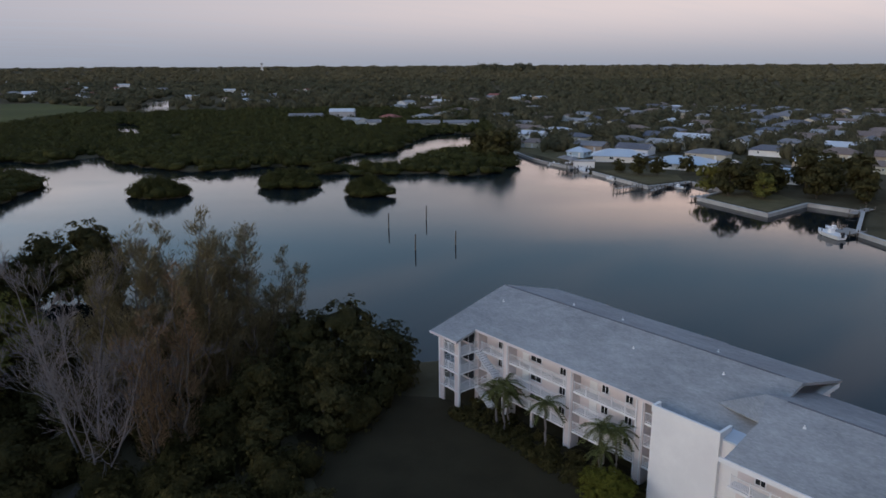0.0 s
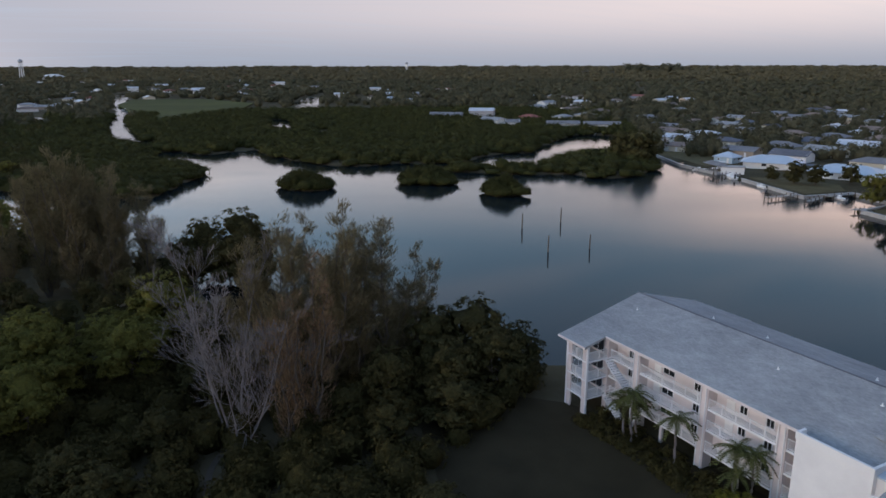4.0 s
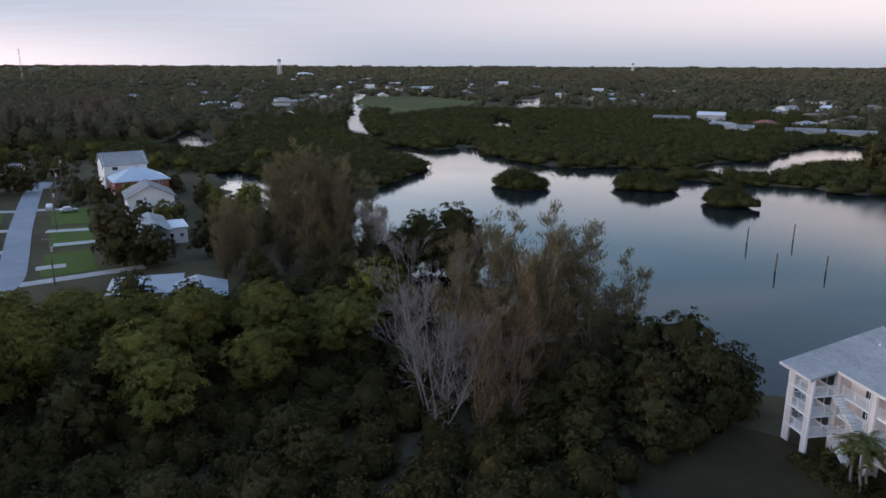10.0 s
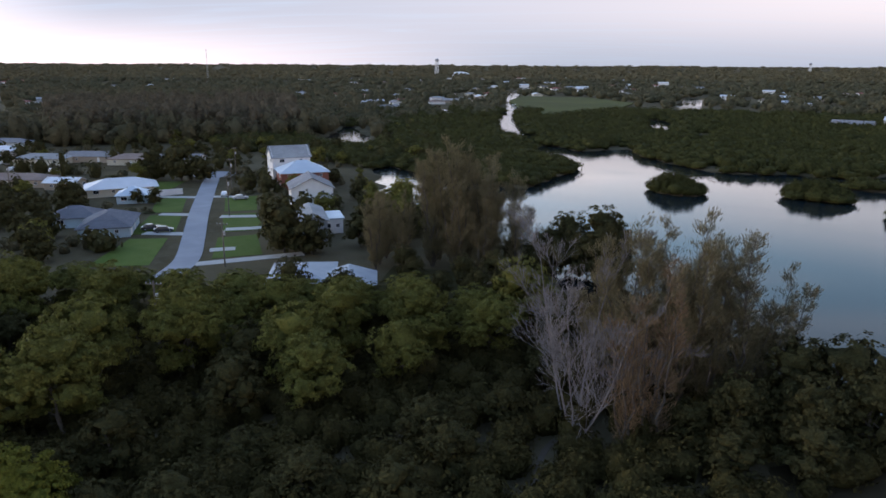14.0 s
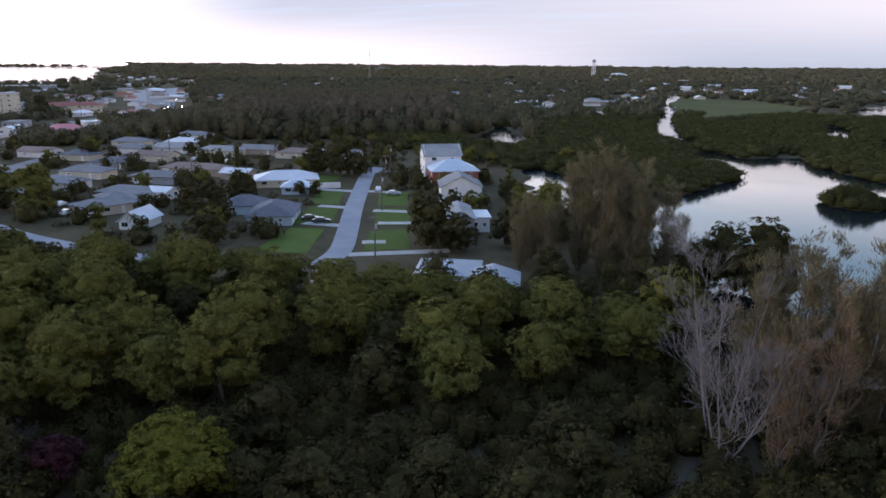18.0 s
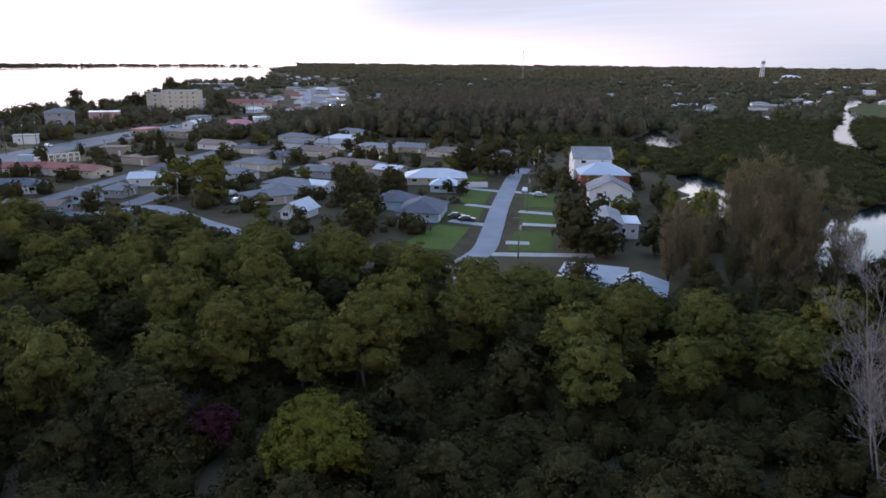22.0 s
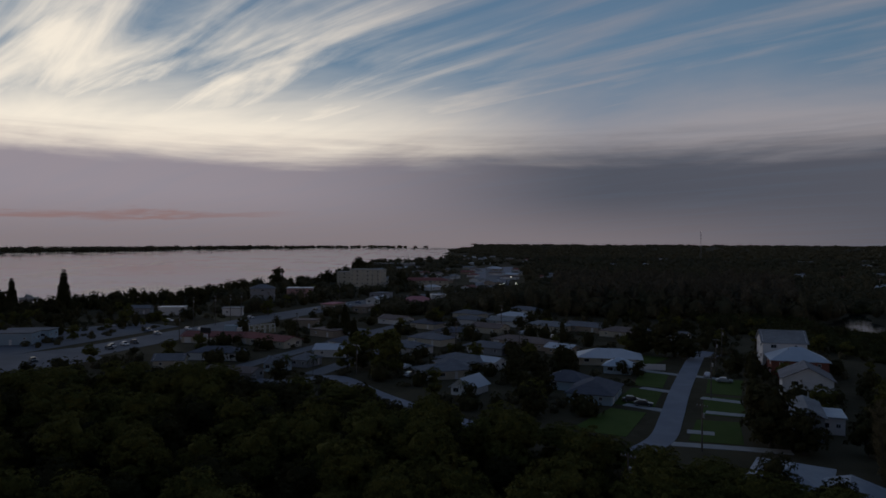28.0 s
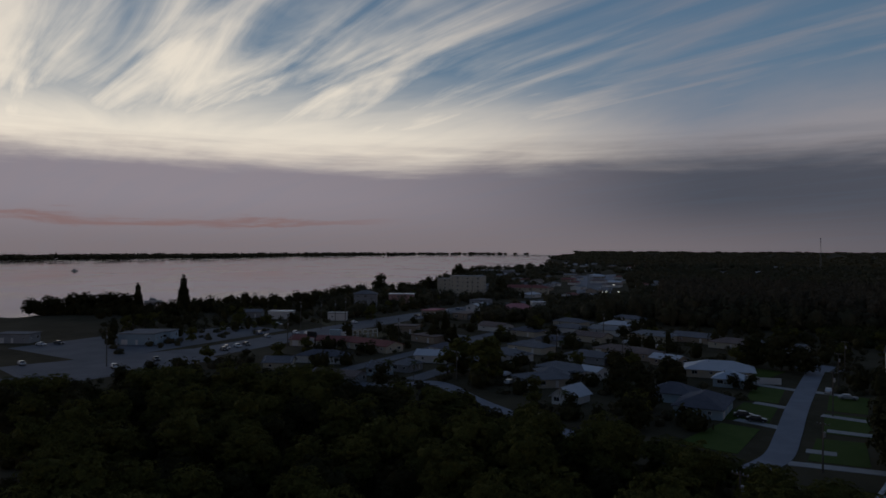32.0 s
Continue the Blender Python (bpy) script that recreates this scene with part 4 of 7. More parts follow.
R1, R2 = 12.7, 8.1
part("roof", roof_sheet([(-0.9, 0.5), (3.9, 0.5), (3.9, 3.5), (37.2, 3.5), (37.2, R1), (-0.9, R1)], lambda u, v: RIDGE - SLOPE * (R1 - v)), M_SHINGLE, condo, "grey asphalt shingle roof with weather streaks")
part("roof", roof_sheet([(-0.9, R1), (37.2, R1), (37.2, 21.4), (25, 21.4), (25, 22.2), (8, 22.2), (8, 22.9), (-0.9, 22.9)], lambda u, v: RIDGE - SLOPE * (v - R1)), M_SHINGLE, condo, "grey asphalt shingle roof with weather streaks")
part("roof", roof_sheet([(37.4, -0.5), (62, -0.5), (62, R2), (36.2, R2), (37.4, 4.6)], lambda u, v: RIDGE - SLOPE * (R2 - v)), M_SHINGLE, condo)
part("roof", roof_sheet([(36.2, R2), (62, R2), (62, 16.7), (36.9, 16.7)], lambda u, v: RIDGE - SLOPE * (v - R2)), M_SHINGLE, condo)
part("roof", roof_sheet([(37.4, 4.6), (36.2, R2), (32.6, 6.6)], lambda u, v: {4.6: RIDGE - SLOPE * (R2 - 4.6), R2: RIDGE, 6.6: RIDGE - SLOPE * (R1 - 6.6)}[v], 0.1), M_SHINGLE, condo)
part("ridge_cap", boxes((-0.9, 35.6, R1 - 0.09, R1 + 0.09, RIDGE - 0.02, RIDGE + 0.05), bevel=0.02), M_SH_DARK, condo, "dark ridge vent")
part("ridge_cap", boxes((38.0, 62, R2 - 0.09, R2 + 0.09, RIDGE - 0.02, RIDGE + 0.05), bevel=0.02), M_SH_DARK, condo, "dark ridge vent")
for u, v in ((2.2, 9.6), (9.5, 14.2), (16, 15), (21.5, 9.5), (28, 14.5), (31, 10.3), (40.5, 5.8), (46, 10.5), (51, 5.5)):
    zz = RIDGE - SLOPE * abs(v - (R1 if u < 37 else R2))
    bm = bmesh.new()
    tube(bm, [(u, v, zz - 0.1), (u, v, zz + 0.26)], [0.055, 0.055], 8)
    tube(bm, [(u, v, zz + 0.0), (u, v, zz + 0.07)], [0.16, 0.12], 8)
    part("vent_pipe", bm, M_WHITE, condo, "short white vent pipe")
# enclosed floors, set back behind the open galleries
part("wall", boxes((0.3, 36.5, 5.3, 21.0, FLOORS[0], 8.9)), M_CONDO, condo)
part("wall", boxes((37.6, 61.5, 1.6, 15.6, FLOORS[0], 8.9)), M_CONDO, condo)
bm = bmesh.new()                                            # gable end wall under the slopes
pts = [(5.4, 8.9), (20.6, 8.9), (R1 + 0.2, 11.3), (R1 - 0.2, 11.3)]
lo = [bm.verts.new((0.32, v, z)) for v, z in pts]
hi = [bm.verts.new((0.52, v, z)) for v, z in pts]
bm.faces.new(lo)
bm.faces.new(hi[::-1])
for i in range(4):
    bm.faces.new((lo[i], lo[(i + 1) % 4], hi[(i + 1) % 4], hi[i]))
bmesh.ops.recalc_face_normals(bm, faces=bm.faces[:])
part("gable", bm, M_CONDO, condo)
part("wall", boxes((6, 36.5, 12.2, 12.5, -0.3, FLOORS[0])), M_GREYWALL, condo, "dark rear wall of the parking level")
for u in np.arange(0.7, 61, 6.05):
    for v in (9.0, 15.0, 20.6) if u < 37 else (6, 12.5, 15.2):
        part("column", boxes((u - 0.18, u + 0.18, v - 0.18, v + 0.18, -0.4, FLOORS[0])), M_CONDO, condo)


def railing(u0, u1, v, z, across=False, gap=0.14):
    """A white balustrade: top rail, bottom rail and upright bars, in one piece."""
    n = max(2, int((u1 - u0) / gap))
    bm = bmesh.new()
    L = [(u0, u1, -0.03, 0.03, 0.98, 1.05), (u0, u1, -0.02, 0.02, 0.08, 0.13)]
    for k in range(n + 1):
        u = u0 + (u1 - u0) * k / n
        L.append((u - 0.016, u + 0.016, -0.016, 0.016, 0.13, 0.98))
    for k in range(int((u1 - u0) / 1.6) + 1):
        u = min(u0 + 1.6 * k, u1)
        L.append((u - 0.05, u + 0.05, -0.05, 0.05, 0.0, 1.1))
    for a in L:
        box(bm, *a)
    m = pose(0, v, z) if not across else pose(v, 0, z, 0, 0, 90)
    bm.transform(m)
    return bm


for z in FLOORS:
    part("gallery", boxes((0.2, 36.5, 4.1, 5.3, z - 0.22, z)), M_TRIM, condo, "pale gallery floor")
    part("gallery", boxes((0.15, 3.9, 0.9, 4.1, z - 0.22, z)), M_TRIM, condo, "pale balcony floor")
    part("gallery", boxes((37.4, 61.5, 0.4, 1.6, z - 0.22, z)), M_TRIM, condo, "pale gallery floor")
    for u0, u1 in ((4.2, 7.9), (8.9, 17.3), (18.3, 26.0), (27.0, 29.0), (37.6, 45), (46, 54)):
        part("railing", railing(u0, u1, 4.2 if u0 < 37 else 0.5, z), M_TRIM, condo, "white balustrade")
    part("railing", railing(0.3, 3.75, 1.0, z), M_TRIM, condo, "white balustrade")
    part("railing", railing(1.1, 5.2, 0.25, z, True), M_TRIM, condo, "white balustrade")
    part("railing", railing(1.1, 4.1, 3.8, z, True), M_TRIM, condo, "white balustrade")
    part("wall", boxes((0.9, 3.3, 4.1, 5.3, z, z + 2.05)), M_CONDO, condo)
    for u, kind in ((6.4, "tall"), (7.6, "tall"), (15.9, "tall"), (24.4, "tall"), (21.5, "tall"), (12.0, "wide"), (28.2, "tall")):
        w = window(condo, u, 5.3, z + 1.25, 0, kind)
    for u in (10.4, 20.0):
        d = part("door", DOOR_MESH, None, condo)
        d.matrix_basis = pose(u, 5.3, z)
    for u, kind in ((39.5, "tall"), (43, "small"), (48, "tall")):
        window(condo, u, 1.6, z + 1.25, 0, kind)
    window(condo, 2.0, 4.1, z + 1.2, 0, "slider")
    for v in (9, 13, 17):
        window(condo, 0.3, v, z + 1.25, -90, "small")
    for u in (14.4, 23.2):
        bm = bmesh.new()
        bmesh.ops.create_icosphere(bm, subdivisions=1, radius=0.22, matrix=Matrix.LocRotScale((u, 5.05, z + 1.75), None, (1, 0.8, 0.9)))
        box(bm, u - 0.03, u + 0.03, 5.05, 5.3, z + 1.72, z + 1.78)
        part("wall_lamp", bm, M_DARK, condo, "round dark wall lamp")
# posts and downpipes along the gallery
for u in (0.25, 3.8):
    part("post", boxes((u - 0.12, u + 0.12, 0.9, 1.14, -0.4, 8.45), bevel=0.02), M_TRIM, condo)
part("post", boxes((3.3, 3.95, 3.9, 5.3, -0.4, 8.95)), M_CONDO, condo, "pale inner corner wall")
for u in (8.4, 17.8, 26.5):
    part("pilaster", boxes((u - 0.5, u + 0.5, 4.0, 5.3, -0.4, 8.95)), M_CONDO, condo, "pale gallery pier")
    for k in (-0.34, 0.34):
        bm = bmesh.new()
        tube(bm, [(u + k, 3.9, -0.3), (u + k, 3.9, 8.9)], [0.07, 0.07], 6)
        part("downpipe", bm, M_TRIM, condo, "white downpipe")
for u in (12.5, 22.3, 30.5, 41, 47, 53):
    part("column", boxes((u - 0.16, u + 0.16, 4.1 if u < 37 else 0.6, 4.42 if u < 37 else 0.92, -0.4, FLOORS[0] - 0.2)), M_CONDO, condo)
part("fascia", boxes((3.9, 37.0, 3.40, 3.5, 9.08, 9.34)), M_CONDO, condo, "pale gutter board")
part("fascia", boxes((-0.95, 3.95, 0.40, 0.5, 8.28, 8.54)), M_CONDO, condo, "pale gutter board")
part("fascia", boxes((37.0, 62, -0.64, -0.5, 9.1, 9.5)), M_TRIM, condo, "pale gutter board")
# solid corner block round the end balconies
part("wall", boxes((0.12, 0.36, 0.95, 1.75, -0.4, 8.5), (0.12, 0.36, 3.3, 5.28, -0.4, 8.5)), M_CONDO, condo, "pale end wall with balcony openings")
part("wall", boxes((0.40, 1.05, 0.95, 1.13, -0.4, 8.5), (3.05, 3.66, 0.95, 1.13, -0.4, 8.5)), M_CONDO, condo, "pale corner piers of the balconies")
# open stair beside the end block, one flight a storey
for z0, z1 in zip([-0.05] + FLOORS[:2], FLOORS):
    up_way = 1 if z0 < 3 and z0 > 0 else -1
    n_steps = 12
    rows_ = []
    for k in range(n_steps):
        uu = 4.3 + 0.27 * (k if up_way > 0 else n_steps - 1 - k)
        zz = z0 + (z1 - z0) * (k + 1) / n_steps
        rows_.append((uu, uu + 0.28, 3.02, 4.05, zz - 0.17, zz))
    stair = part("stair_flight", boxes(*rows_), M_TRIM, condo, "pale open stair flight")
    ua, ub = (4.3, 7.5) if up_way > 0 else (7.5, 4.3)
    bm = bmesh.new()
    for lift in (0.15, 0.55, 0.95):
        tube(bm, [(ua, 3.0, z0 + lift), (ub, 3.0, z1 + lift)], [0.03, 0.03], 5)
    for k in range(9):
        f = k / 8
        tube(bm, [(ua + (ub - ua) * f, 3.0, z0 + (z1 - z0) * f), (ua + (ub - ua) * f, 3.0, z0 + (z1 - z0) * f + 0.97)], [0.02, 0.02], 4)
    part("handrail", bm, M_TRIM, stair, "white stair railing")
# stair tower with its blank white wall
part("stair_tower", boxes((29.0, 35.5, 2.2, 5.0, -0.4, 9.3)), M_WHITE, condo, "blank bright white stair tower")
part("parapet", boxes((28.95, 35.55, 2.1, 2.35, 9.3, 9.95), (28.95, 29.2, 2.35, 3.2, 9.3, 9.95), (35.3, 35.55, 2.35, 4.0, 9.3, 9.95)), M_WHITE, condo)
part("roof", roof_sheet([(29.2, 2.35), (35.3, 2.35), (35.3, 5.2), (29.2, 5.2)], lambda u, v: 9.35 + 0.06 * (v - 2.35), 0.12), M_SHINGLE, condo, "blue-grey stair roof")
part("stair_tower", boxes((35.5, 37.3, 2.7, 5.0, -0.4, 9.2)), M_WHITE, condo, "lower white stair wall")
part("roof", roof_sheet([(35.4, 2.6), (37.5, 2.6), (37.5, 5.6), (35.4, 5.6)], lambda u, v: 9.25 + 0.18 * (v - 2.6), 0.14), M_MET_BLUE, condo, "blue-grey stair roof")
part("dormer", boxes((36.4, 37.1, 16.6, 21.3, 8.7, 9.2)), M_WHITE, condo)

# ---------------------------------------------------------------- houses by the street
ST = 145.7                                     # the streets' heading
house(-216, 101, 19, 11, ST + 100, 2.9, 2.0, "hip", M_CREAM, M_MET_WHITE, "cream house with a bright white metal hip roof", over=1.0)
house(-200.5, 97, 8, 8, ST + 90, 2.7, 1.9, "hip", M_BLUEWALL, M_MET_BLUE, "pale blue garage wing with a silvery hip roof")
house(-168.5, 75, 16, 11, ST, 2.7, 2.3, "hip", M_BLUEWALL, M_SH_DARK, "pale blue house under a dark grey hip roof")
house(-182, 73, 11, 9, ST + 90, 2.7, 2.1, "hip", M_BLUEWALL, M_SH_DARK, "dark-roofed wing of a pale blue house")
house(-195, 149, 12.5, 10, ST + 98, 3.1, 3.2, "gable", M_WHITE, M_SHINGLE, "tall white two-storey house with a blue-grey gable roof and chimney", storeys=3)
house(-183, 145, 15, 12, ST + 95, 3.0, 3.0, "hip", M_BRICK, M_MET_BLUE, "two-storey red brick house with a pale blue hip roof", storeys=2)
house(-158.5, 128.3, 12, 11.5, ST, 2.9, 2.9, "gable", M_WHITE, M_SH_GREY, "white two-storey gabled house with a grey roof", storeys=2)
house(-129, 104.5, 16, 5.5, ST, 2.6, 1.0, "gable", M_GREYWALL, M_SHINGLE, "grey-blue two-storey house with a pale roof", storeys=2)
house(-130, 111, 8.5, 5, ST, 3.4, 0, "flat", M_WHITE, M_MET_WHITE, "white flat-roofed annex of a house")
house(-99, 77.5, 14, 11, ST - 10, 2.6, 1.6, "hip", M_WHITE, M_MET_PALE, "low white house with a broad pale metal roof among trees")
house(-90, 80.5, 9, 9, ST - 10, 2.6, 1.3, "gable", M_WHITE, M_MET_PALE, "pale-roofed wing of a low white house")
fence = thing("fence", pose(-203, 104.5, LAND, 0, 0, 72), "white panel fence beside a driveway", "fence")
for k in range(5):
    part("panel", boxes((1.7 * k, 1.7 * k + 1.62, -0.04, 0.04, 0.05, 1.9), (1.7 * k, 1.7 * k + 1.62, -0.06, 0.06, 1.75, 1.9), bevel=0.01), M_WHITE, fence)
    part("post", boxes((1.7 * k - 0.07, 1.7 * k + 0.05, -0.07, 0.07, -0.2, 2.05)), M_WHITE, fence)
# the blocks between the street and the highway
house(-203, 43, 17, 9, 98, 2.7, 1.3, "hip", M_CREAM, M_SH_GREY, "cream bungalow with a grey-blue hip roof")
house(-213, 47, 8, 8, 98, 2.7, 1.2, "hip", M_CREAM, M_SH_GREY, "grey-roofed wing of a cream bungalow")
house(-180, 45, 9, 6, ST - 10, 2.4, 2.2, "gable", M_WHITE, M_MET_WHITE, "small white workshop with a bright white gable roof")
house(-219, 53, 17, 9, 38, 2.7, 1.4, "hip", M_WHITE, M_SH_GREY, "white bungalow with a grey roof")
house(-213, 60, 7, 6, 38, 2.9, 1.0, "gable", M_WHITE, M_MET_WHITE, "white carport with a bright metal roof")
house(-245, 68, 16, 9, 45, 2.7, 1.4, "hip", M_GREYWALL, M_SH_GREY, "grey bungalow with a low grey roof")
house(-256, 85, 24, 9, 38, 2.7, 1.4, "hip", M_TANWALL, M_SH_BROWN, "tan bungalow with a brown hip roof")
house(-237, 93, 10, 7, 38, 2.6, 1.2, "gable", M_TANWALL, M_MET_WHITE, "low tan house with a pale metal roof")
ROWS = [(-332, 83, 14, 9, M_SH_GREY, M_WHITE, "hip"), (-323, 99, 15, 9, M_SHINGLE, M_WHITE, "gable"), (-303, 112, 17, 10, M_SHINGLE, M_CREAM, "hip"),
        (-296, 128, 15, 9, M_SH_GREY, M_TANWALL, "gable"), (-276, 136, 16, 10, M_SH_BROWN, M_CREAM, "hip"), (-262, 148, 14, 9, M_SH_GREY, M_WHITE, "gable"),
        (-288, 66, 14, 9, M_SH_DARK, M_GREYWALL, "hip"), (-270, 52, 14, 9, M_SH_GREY, M_CREAM, "hip"), (-300, 84, 13, 9, M_SH_BROWN, M_CREAM, "gable"),
        (-250, 40, 13, 9, M_SH_GREY, M_WHITE, "hip"), (-345, 110, 14, 9, M_MET_WHITE, M_WHITE, "hip"), (-360, 90, 14, 9, M_SH_GREY, M_CREAM, "hip"),
        (-320, 60, 12, 9, M_SH_DARK, M_CREAM, "hip"), (-340, 48, 13, 9, M_SH_BROWN, M_WHITE, "gable"), (-375, 125, 15, 9, M_SH_GREY, M_WHITE, "hip"),
        (-285, 30, 13, 9, M_SH_GREY, M_TANWALL, "gable"), (-300, 14, 12, 8, M_SH_BROWN, M_TANWALL, "flat"), (-265, 20, 12, 8, M_SH_DARK, M_WHITE, "hip")]
ROOF_WORDS = {"grey_shingles": "pale grey", "mid_grey_shingles": "grey", "dark_shingles": "dark grey", "brown_shingles": "brown", "white_metal_roof": "white metal",
              "red_tiles": "red", "pink_tiles": "pink", "pale_blue_metal_roof": "pale blue metal"}
WALL_WORDS = {"white_paint": "white", "cream_stucco": "cream", "grey_stucco": "grey", "tan_stucco": "tan", "pale_blue_stucco": "pale blue", "pink_stucco": "pink", "red_brick": "red brick"}


def words(wall, roof, kind):
    return f"low {WALL_WORDS[wall.name]} house with a {ROOF_WORDS[roof.name]} {kind} roof"


for x, y, L, Wd, roof, wall, kind in ROWS:
    house(x, y, L * 1.15, Wd, 41, 2.7, 1.5, kind, wall, roof, words(wall, roof, kind), detail=1)
house(-248, 13, 11, 8, 73, 2.8, 1.4, "gable", M_WHITE, M_MET_WHITE, "small white house with a bright metal roof")
house(-222, -5, 6, 6, ST + 90, 2.8, 1.6, "gable", M_BLUEWALL, M_SH_GREY, "little pale blue gabled cottage")
house(-230, 3.5, 8, 7, ST, 2.6, 1.4, "hip", M_GREYWALL, M_SH_GREY, "grey house with a grey roof")
house(-333, 5, 11, 8, 73, 3.3, 0, "flat", M_TANWALL, M_SH_BROWN, "tan flat-roofed shop by the highway", "shop")
house(-290, -30, 24, 9, 72, 2.8, 1.4, "gable", M_CREAM, M_SH_RED, "long low motel with a dull red roof", "motel")
house(-278, -9, 24, 9, 45, 2.8, 1.4, "gable", M_CREAM, M_SH_RED, "long low motel wing with a dull red roof", "motel")
house(-249, -25, 17, 9, 73, 2.7, 1.5, "hip", M_WHITE, M_SH_DARK, "white house with a dark grey roof")
house(-235, -38, 9, 7, ST - 60, 2.7, 1.5, "gable", M_CREAM, M_SH_GREY, "cream house with a grey gable roof")
house(-212, -17, 15, 7, ST - 82, 2.6, 1.0, "gable", M_GREYWALL, M_SH_BROWN, "low grey house with a brown roof beside trees")
# along the bay
house(-402, -64, 13, 8, ST - 60, 4.0, 0, "flat", M_WHITE, M_MET_WHITE, "white flat-roofed shop on the bay side", "shop")
house(-392, -32, 10, 7, ST - 60, 4.0, 0, "flat", M_WHITE, M_CONCRETE, "white boxy storage unit under trees", "shop")
house(-410, -82, 12, 8, ST - 60, 3.4, 1.2, "gable", M_GREYWALL, M_SH_GREY, "grey shop with a low roof", "shop")
house(-468, -20, 15, 12, ST - 55, 3.3, 2.2, "hip", M_GREYWALL, M_SH_GREY, "grey-blue three-storey house by the bay", storeys=3)
house(-516, 4, 18, 12, ST - 60, 3.2, 0, "flat", M_PINKWALL, M_MET_WHITE, "pinkish two-storey building with a white roof", storeys=2, category="building")
house(-592, 60, 27, 14, ST - 82, 3.3, 0, "flat", M_CREAM, M_CONCRETE, "cream five-storey hotel by the bay", "hotel", 5)
house(-625, 45, 14, 12, ST - 82, 3.3, 0, "flat", M_CREAM, M_CONCRETE, "cream hotel wing by the bay", "hotel", 4)
house(-1080, 150, 62, 14, ST - 60, 3.5, 0, "flat", M_GREYWALL, M_MET_WHITE, "long flat-roofed building by the bay", "building", 2, 1)
house(-610, 112, 40, 12, ST - 70, 3.2, 2.2, "hip", M_CREAM, M_SH_RED, "cream two-storey building with a red roof", "building", 2)
house(-436, 75, 20, 12, ST - 60, 3.0, 2.8, "hip", M_PINKWALL, M_SH_PINK, "shop with a bright pink tiled roof", "shop")
house(-466, 95, 11, 9, ST - 60, 4.2, 0, "flat", M_WHITE, M_MET_WHITE, "white flat-roofed shop by the highway", "shop")
house(-452, 52, 14, 9, ST, 3.4, 1.4, "gable", M_WHITE, M_MET_WHITE, "white shop with a bright roof", "shop")
house(-400, 40, 16, 9, ST, 3.2, 0, "flat", M_TANWALL, M_SH_BROWN, "tan flat-roofed shop by the highway", "shop")
house(-420, 22, 14, 8, ST, 3.2, 0, "flat", M_TANWALL, M_SH_PINK, "long shop with a faded pink roof", "shop")
house(-500, 60, 16, 10, ST, 3.4, 0, "flat", M_GREYWALL, M_SH_GREY, "grey flat-roofed shop by the highway", "shop")
house(-312, -104, 18, 9, ST - 60, 3.6, 0, "flat", M_BLUEWALL, M_SH_GREY, "pale blue flat-roofed petrol shop", "shop")
house(-297, -104, 15, 8, ST - 60, 4.4, 0, "flat", M_BLUEWALL, M_SH_GREY, "grey-roofed canopy building beside the highway", "shop")
house(-304, -156, 14, 8, ST - 60, 3.6, 0, "flat", M_GREYWALL, M_SH_GREY, "grey flat-roofed shop by the highway", "shop")
# waterfront houses across the lagoon
EA = -38
house(46, 347, 15, 9, EA + 10, 2.8, 1.4, "hip", M_CREAM, M_SH_BROWN, "low cream waterfront house")
house(36, 362, 10, 8, EA, 2.8, 1.5, "gable", M_WHITE, M_SH_GREY, "small white waterfront house")
house(74, 295, 20, 11, EA + 20, 3.0, 2.0, "hip", M_WHITE, M_MET_BLUE, "white waterfront house with a pale blue hip roof", over=1.2)
house(60, 309, 8, 7, EA, 2.8, 1.6, "hip", M_BLUEWALL, M_MET_BLUE, "small pale blue waterfront house")
house(94, 272, 22, 12, EA + 8, 2.9, 2.0, "hip", M_WHITE, M_MET_BLUE, "wide white house with a pale blue roof and a columned porch", over=1.2)
house(116, 240, 14, 10, EA, 2.9, 1.9, "hip", M_WHITE, M_MET_BLUE, "white house with a pale silver-blue hip roof")
house(56, 277, 8, 4, EA + 30, 2.4, 0, "flat", M_WHITE, M_CONCRETE, "open boathouse beside a dock", "boathouse", detail=0)
house(-11, 458, 20, 8, 6, 3.4, 1.6, "gable", M_WHITE, M_SH_GREY, "long white marina building", "marina building")
house(13, 460, 22, 9, 4, 3.2, 1.5, "gable", M_WHITE, M_SH_GREY, "low white marina building", "marina building")
house(-73, 536, 18, 10, 0, 6.0, 1.8, "gable", M_GREYWALL, M_MET_WHITE, "boat shed with a bright white roof", "boat shed")
house(-99, 530, 24, 10, 0, 3.2, 1.6, "gable", M_GREYWALL, M_SH_GREY, "long grey boat shed", "boat shed")
house(-44, 470, 9, 7, 10, 3.0, 1.6, "gable", M_WHITE, M_SH_GREY, "small white waterside house")

# suburbs scattered through the woods
HOUSES = [(o.location.x, o.location.y, 11) for o in scene.objects if o.get("category") and not o.parent]
rng = np.random.default_rng(21)
SUBURBS = [((-60, 120), (480, 900), None, 26), ((-760, -420), (560, 1300), None, 40), ((-1050, -560), (60, 300), None, 46), ((-2000, -1100), (250, 600), None, 20),
           ((-520, -330), (420, 640), None, 12), ((-290, -180), (720, 1100), None, 10), ((-1500, -800), (800, 1700), None, 26)]
ROOFS = [M_SH_GREY, M_MET_WHITE, M_SHINGLE, M_SH_BROWN, M_SH_BROWN, M_SH_GREY, M_SH_DARK]
WALLS = [M_WHITE, M_CREAM, M_TANWALL, M_CREAM]
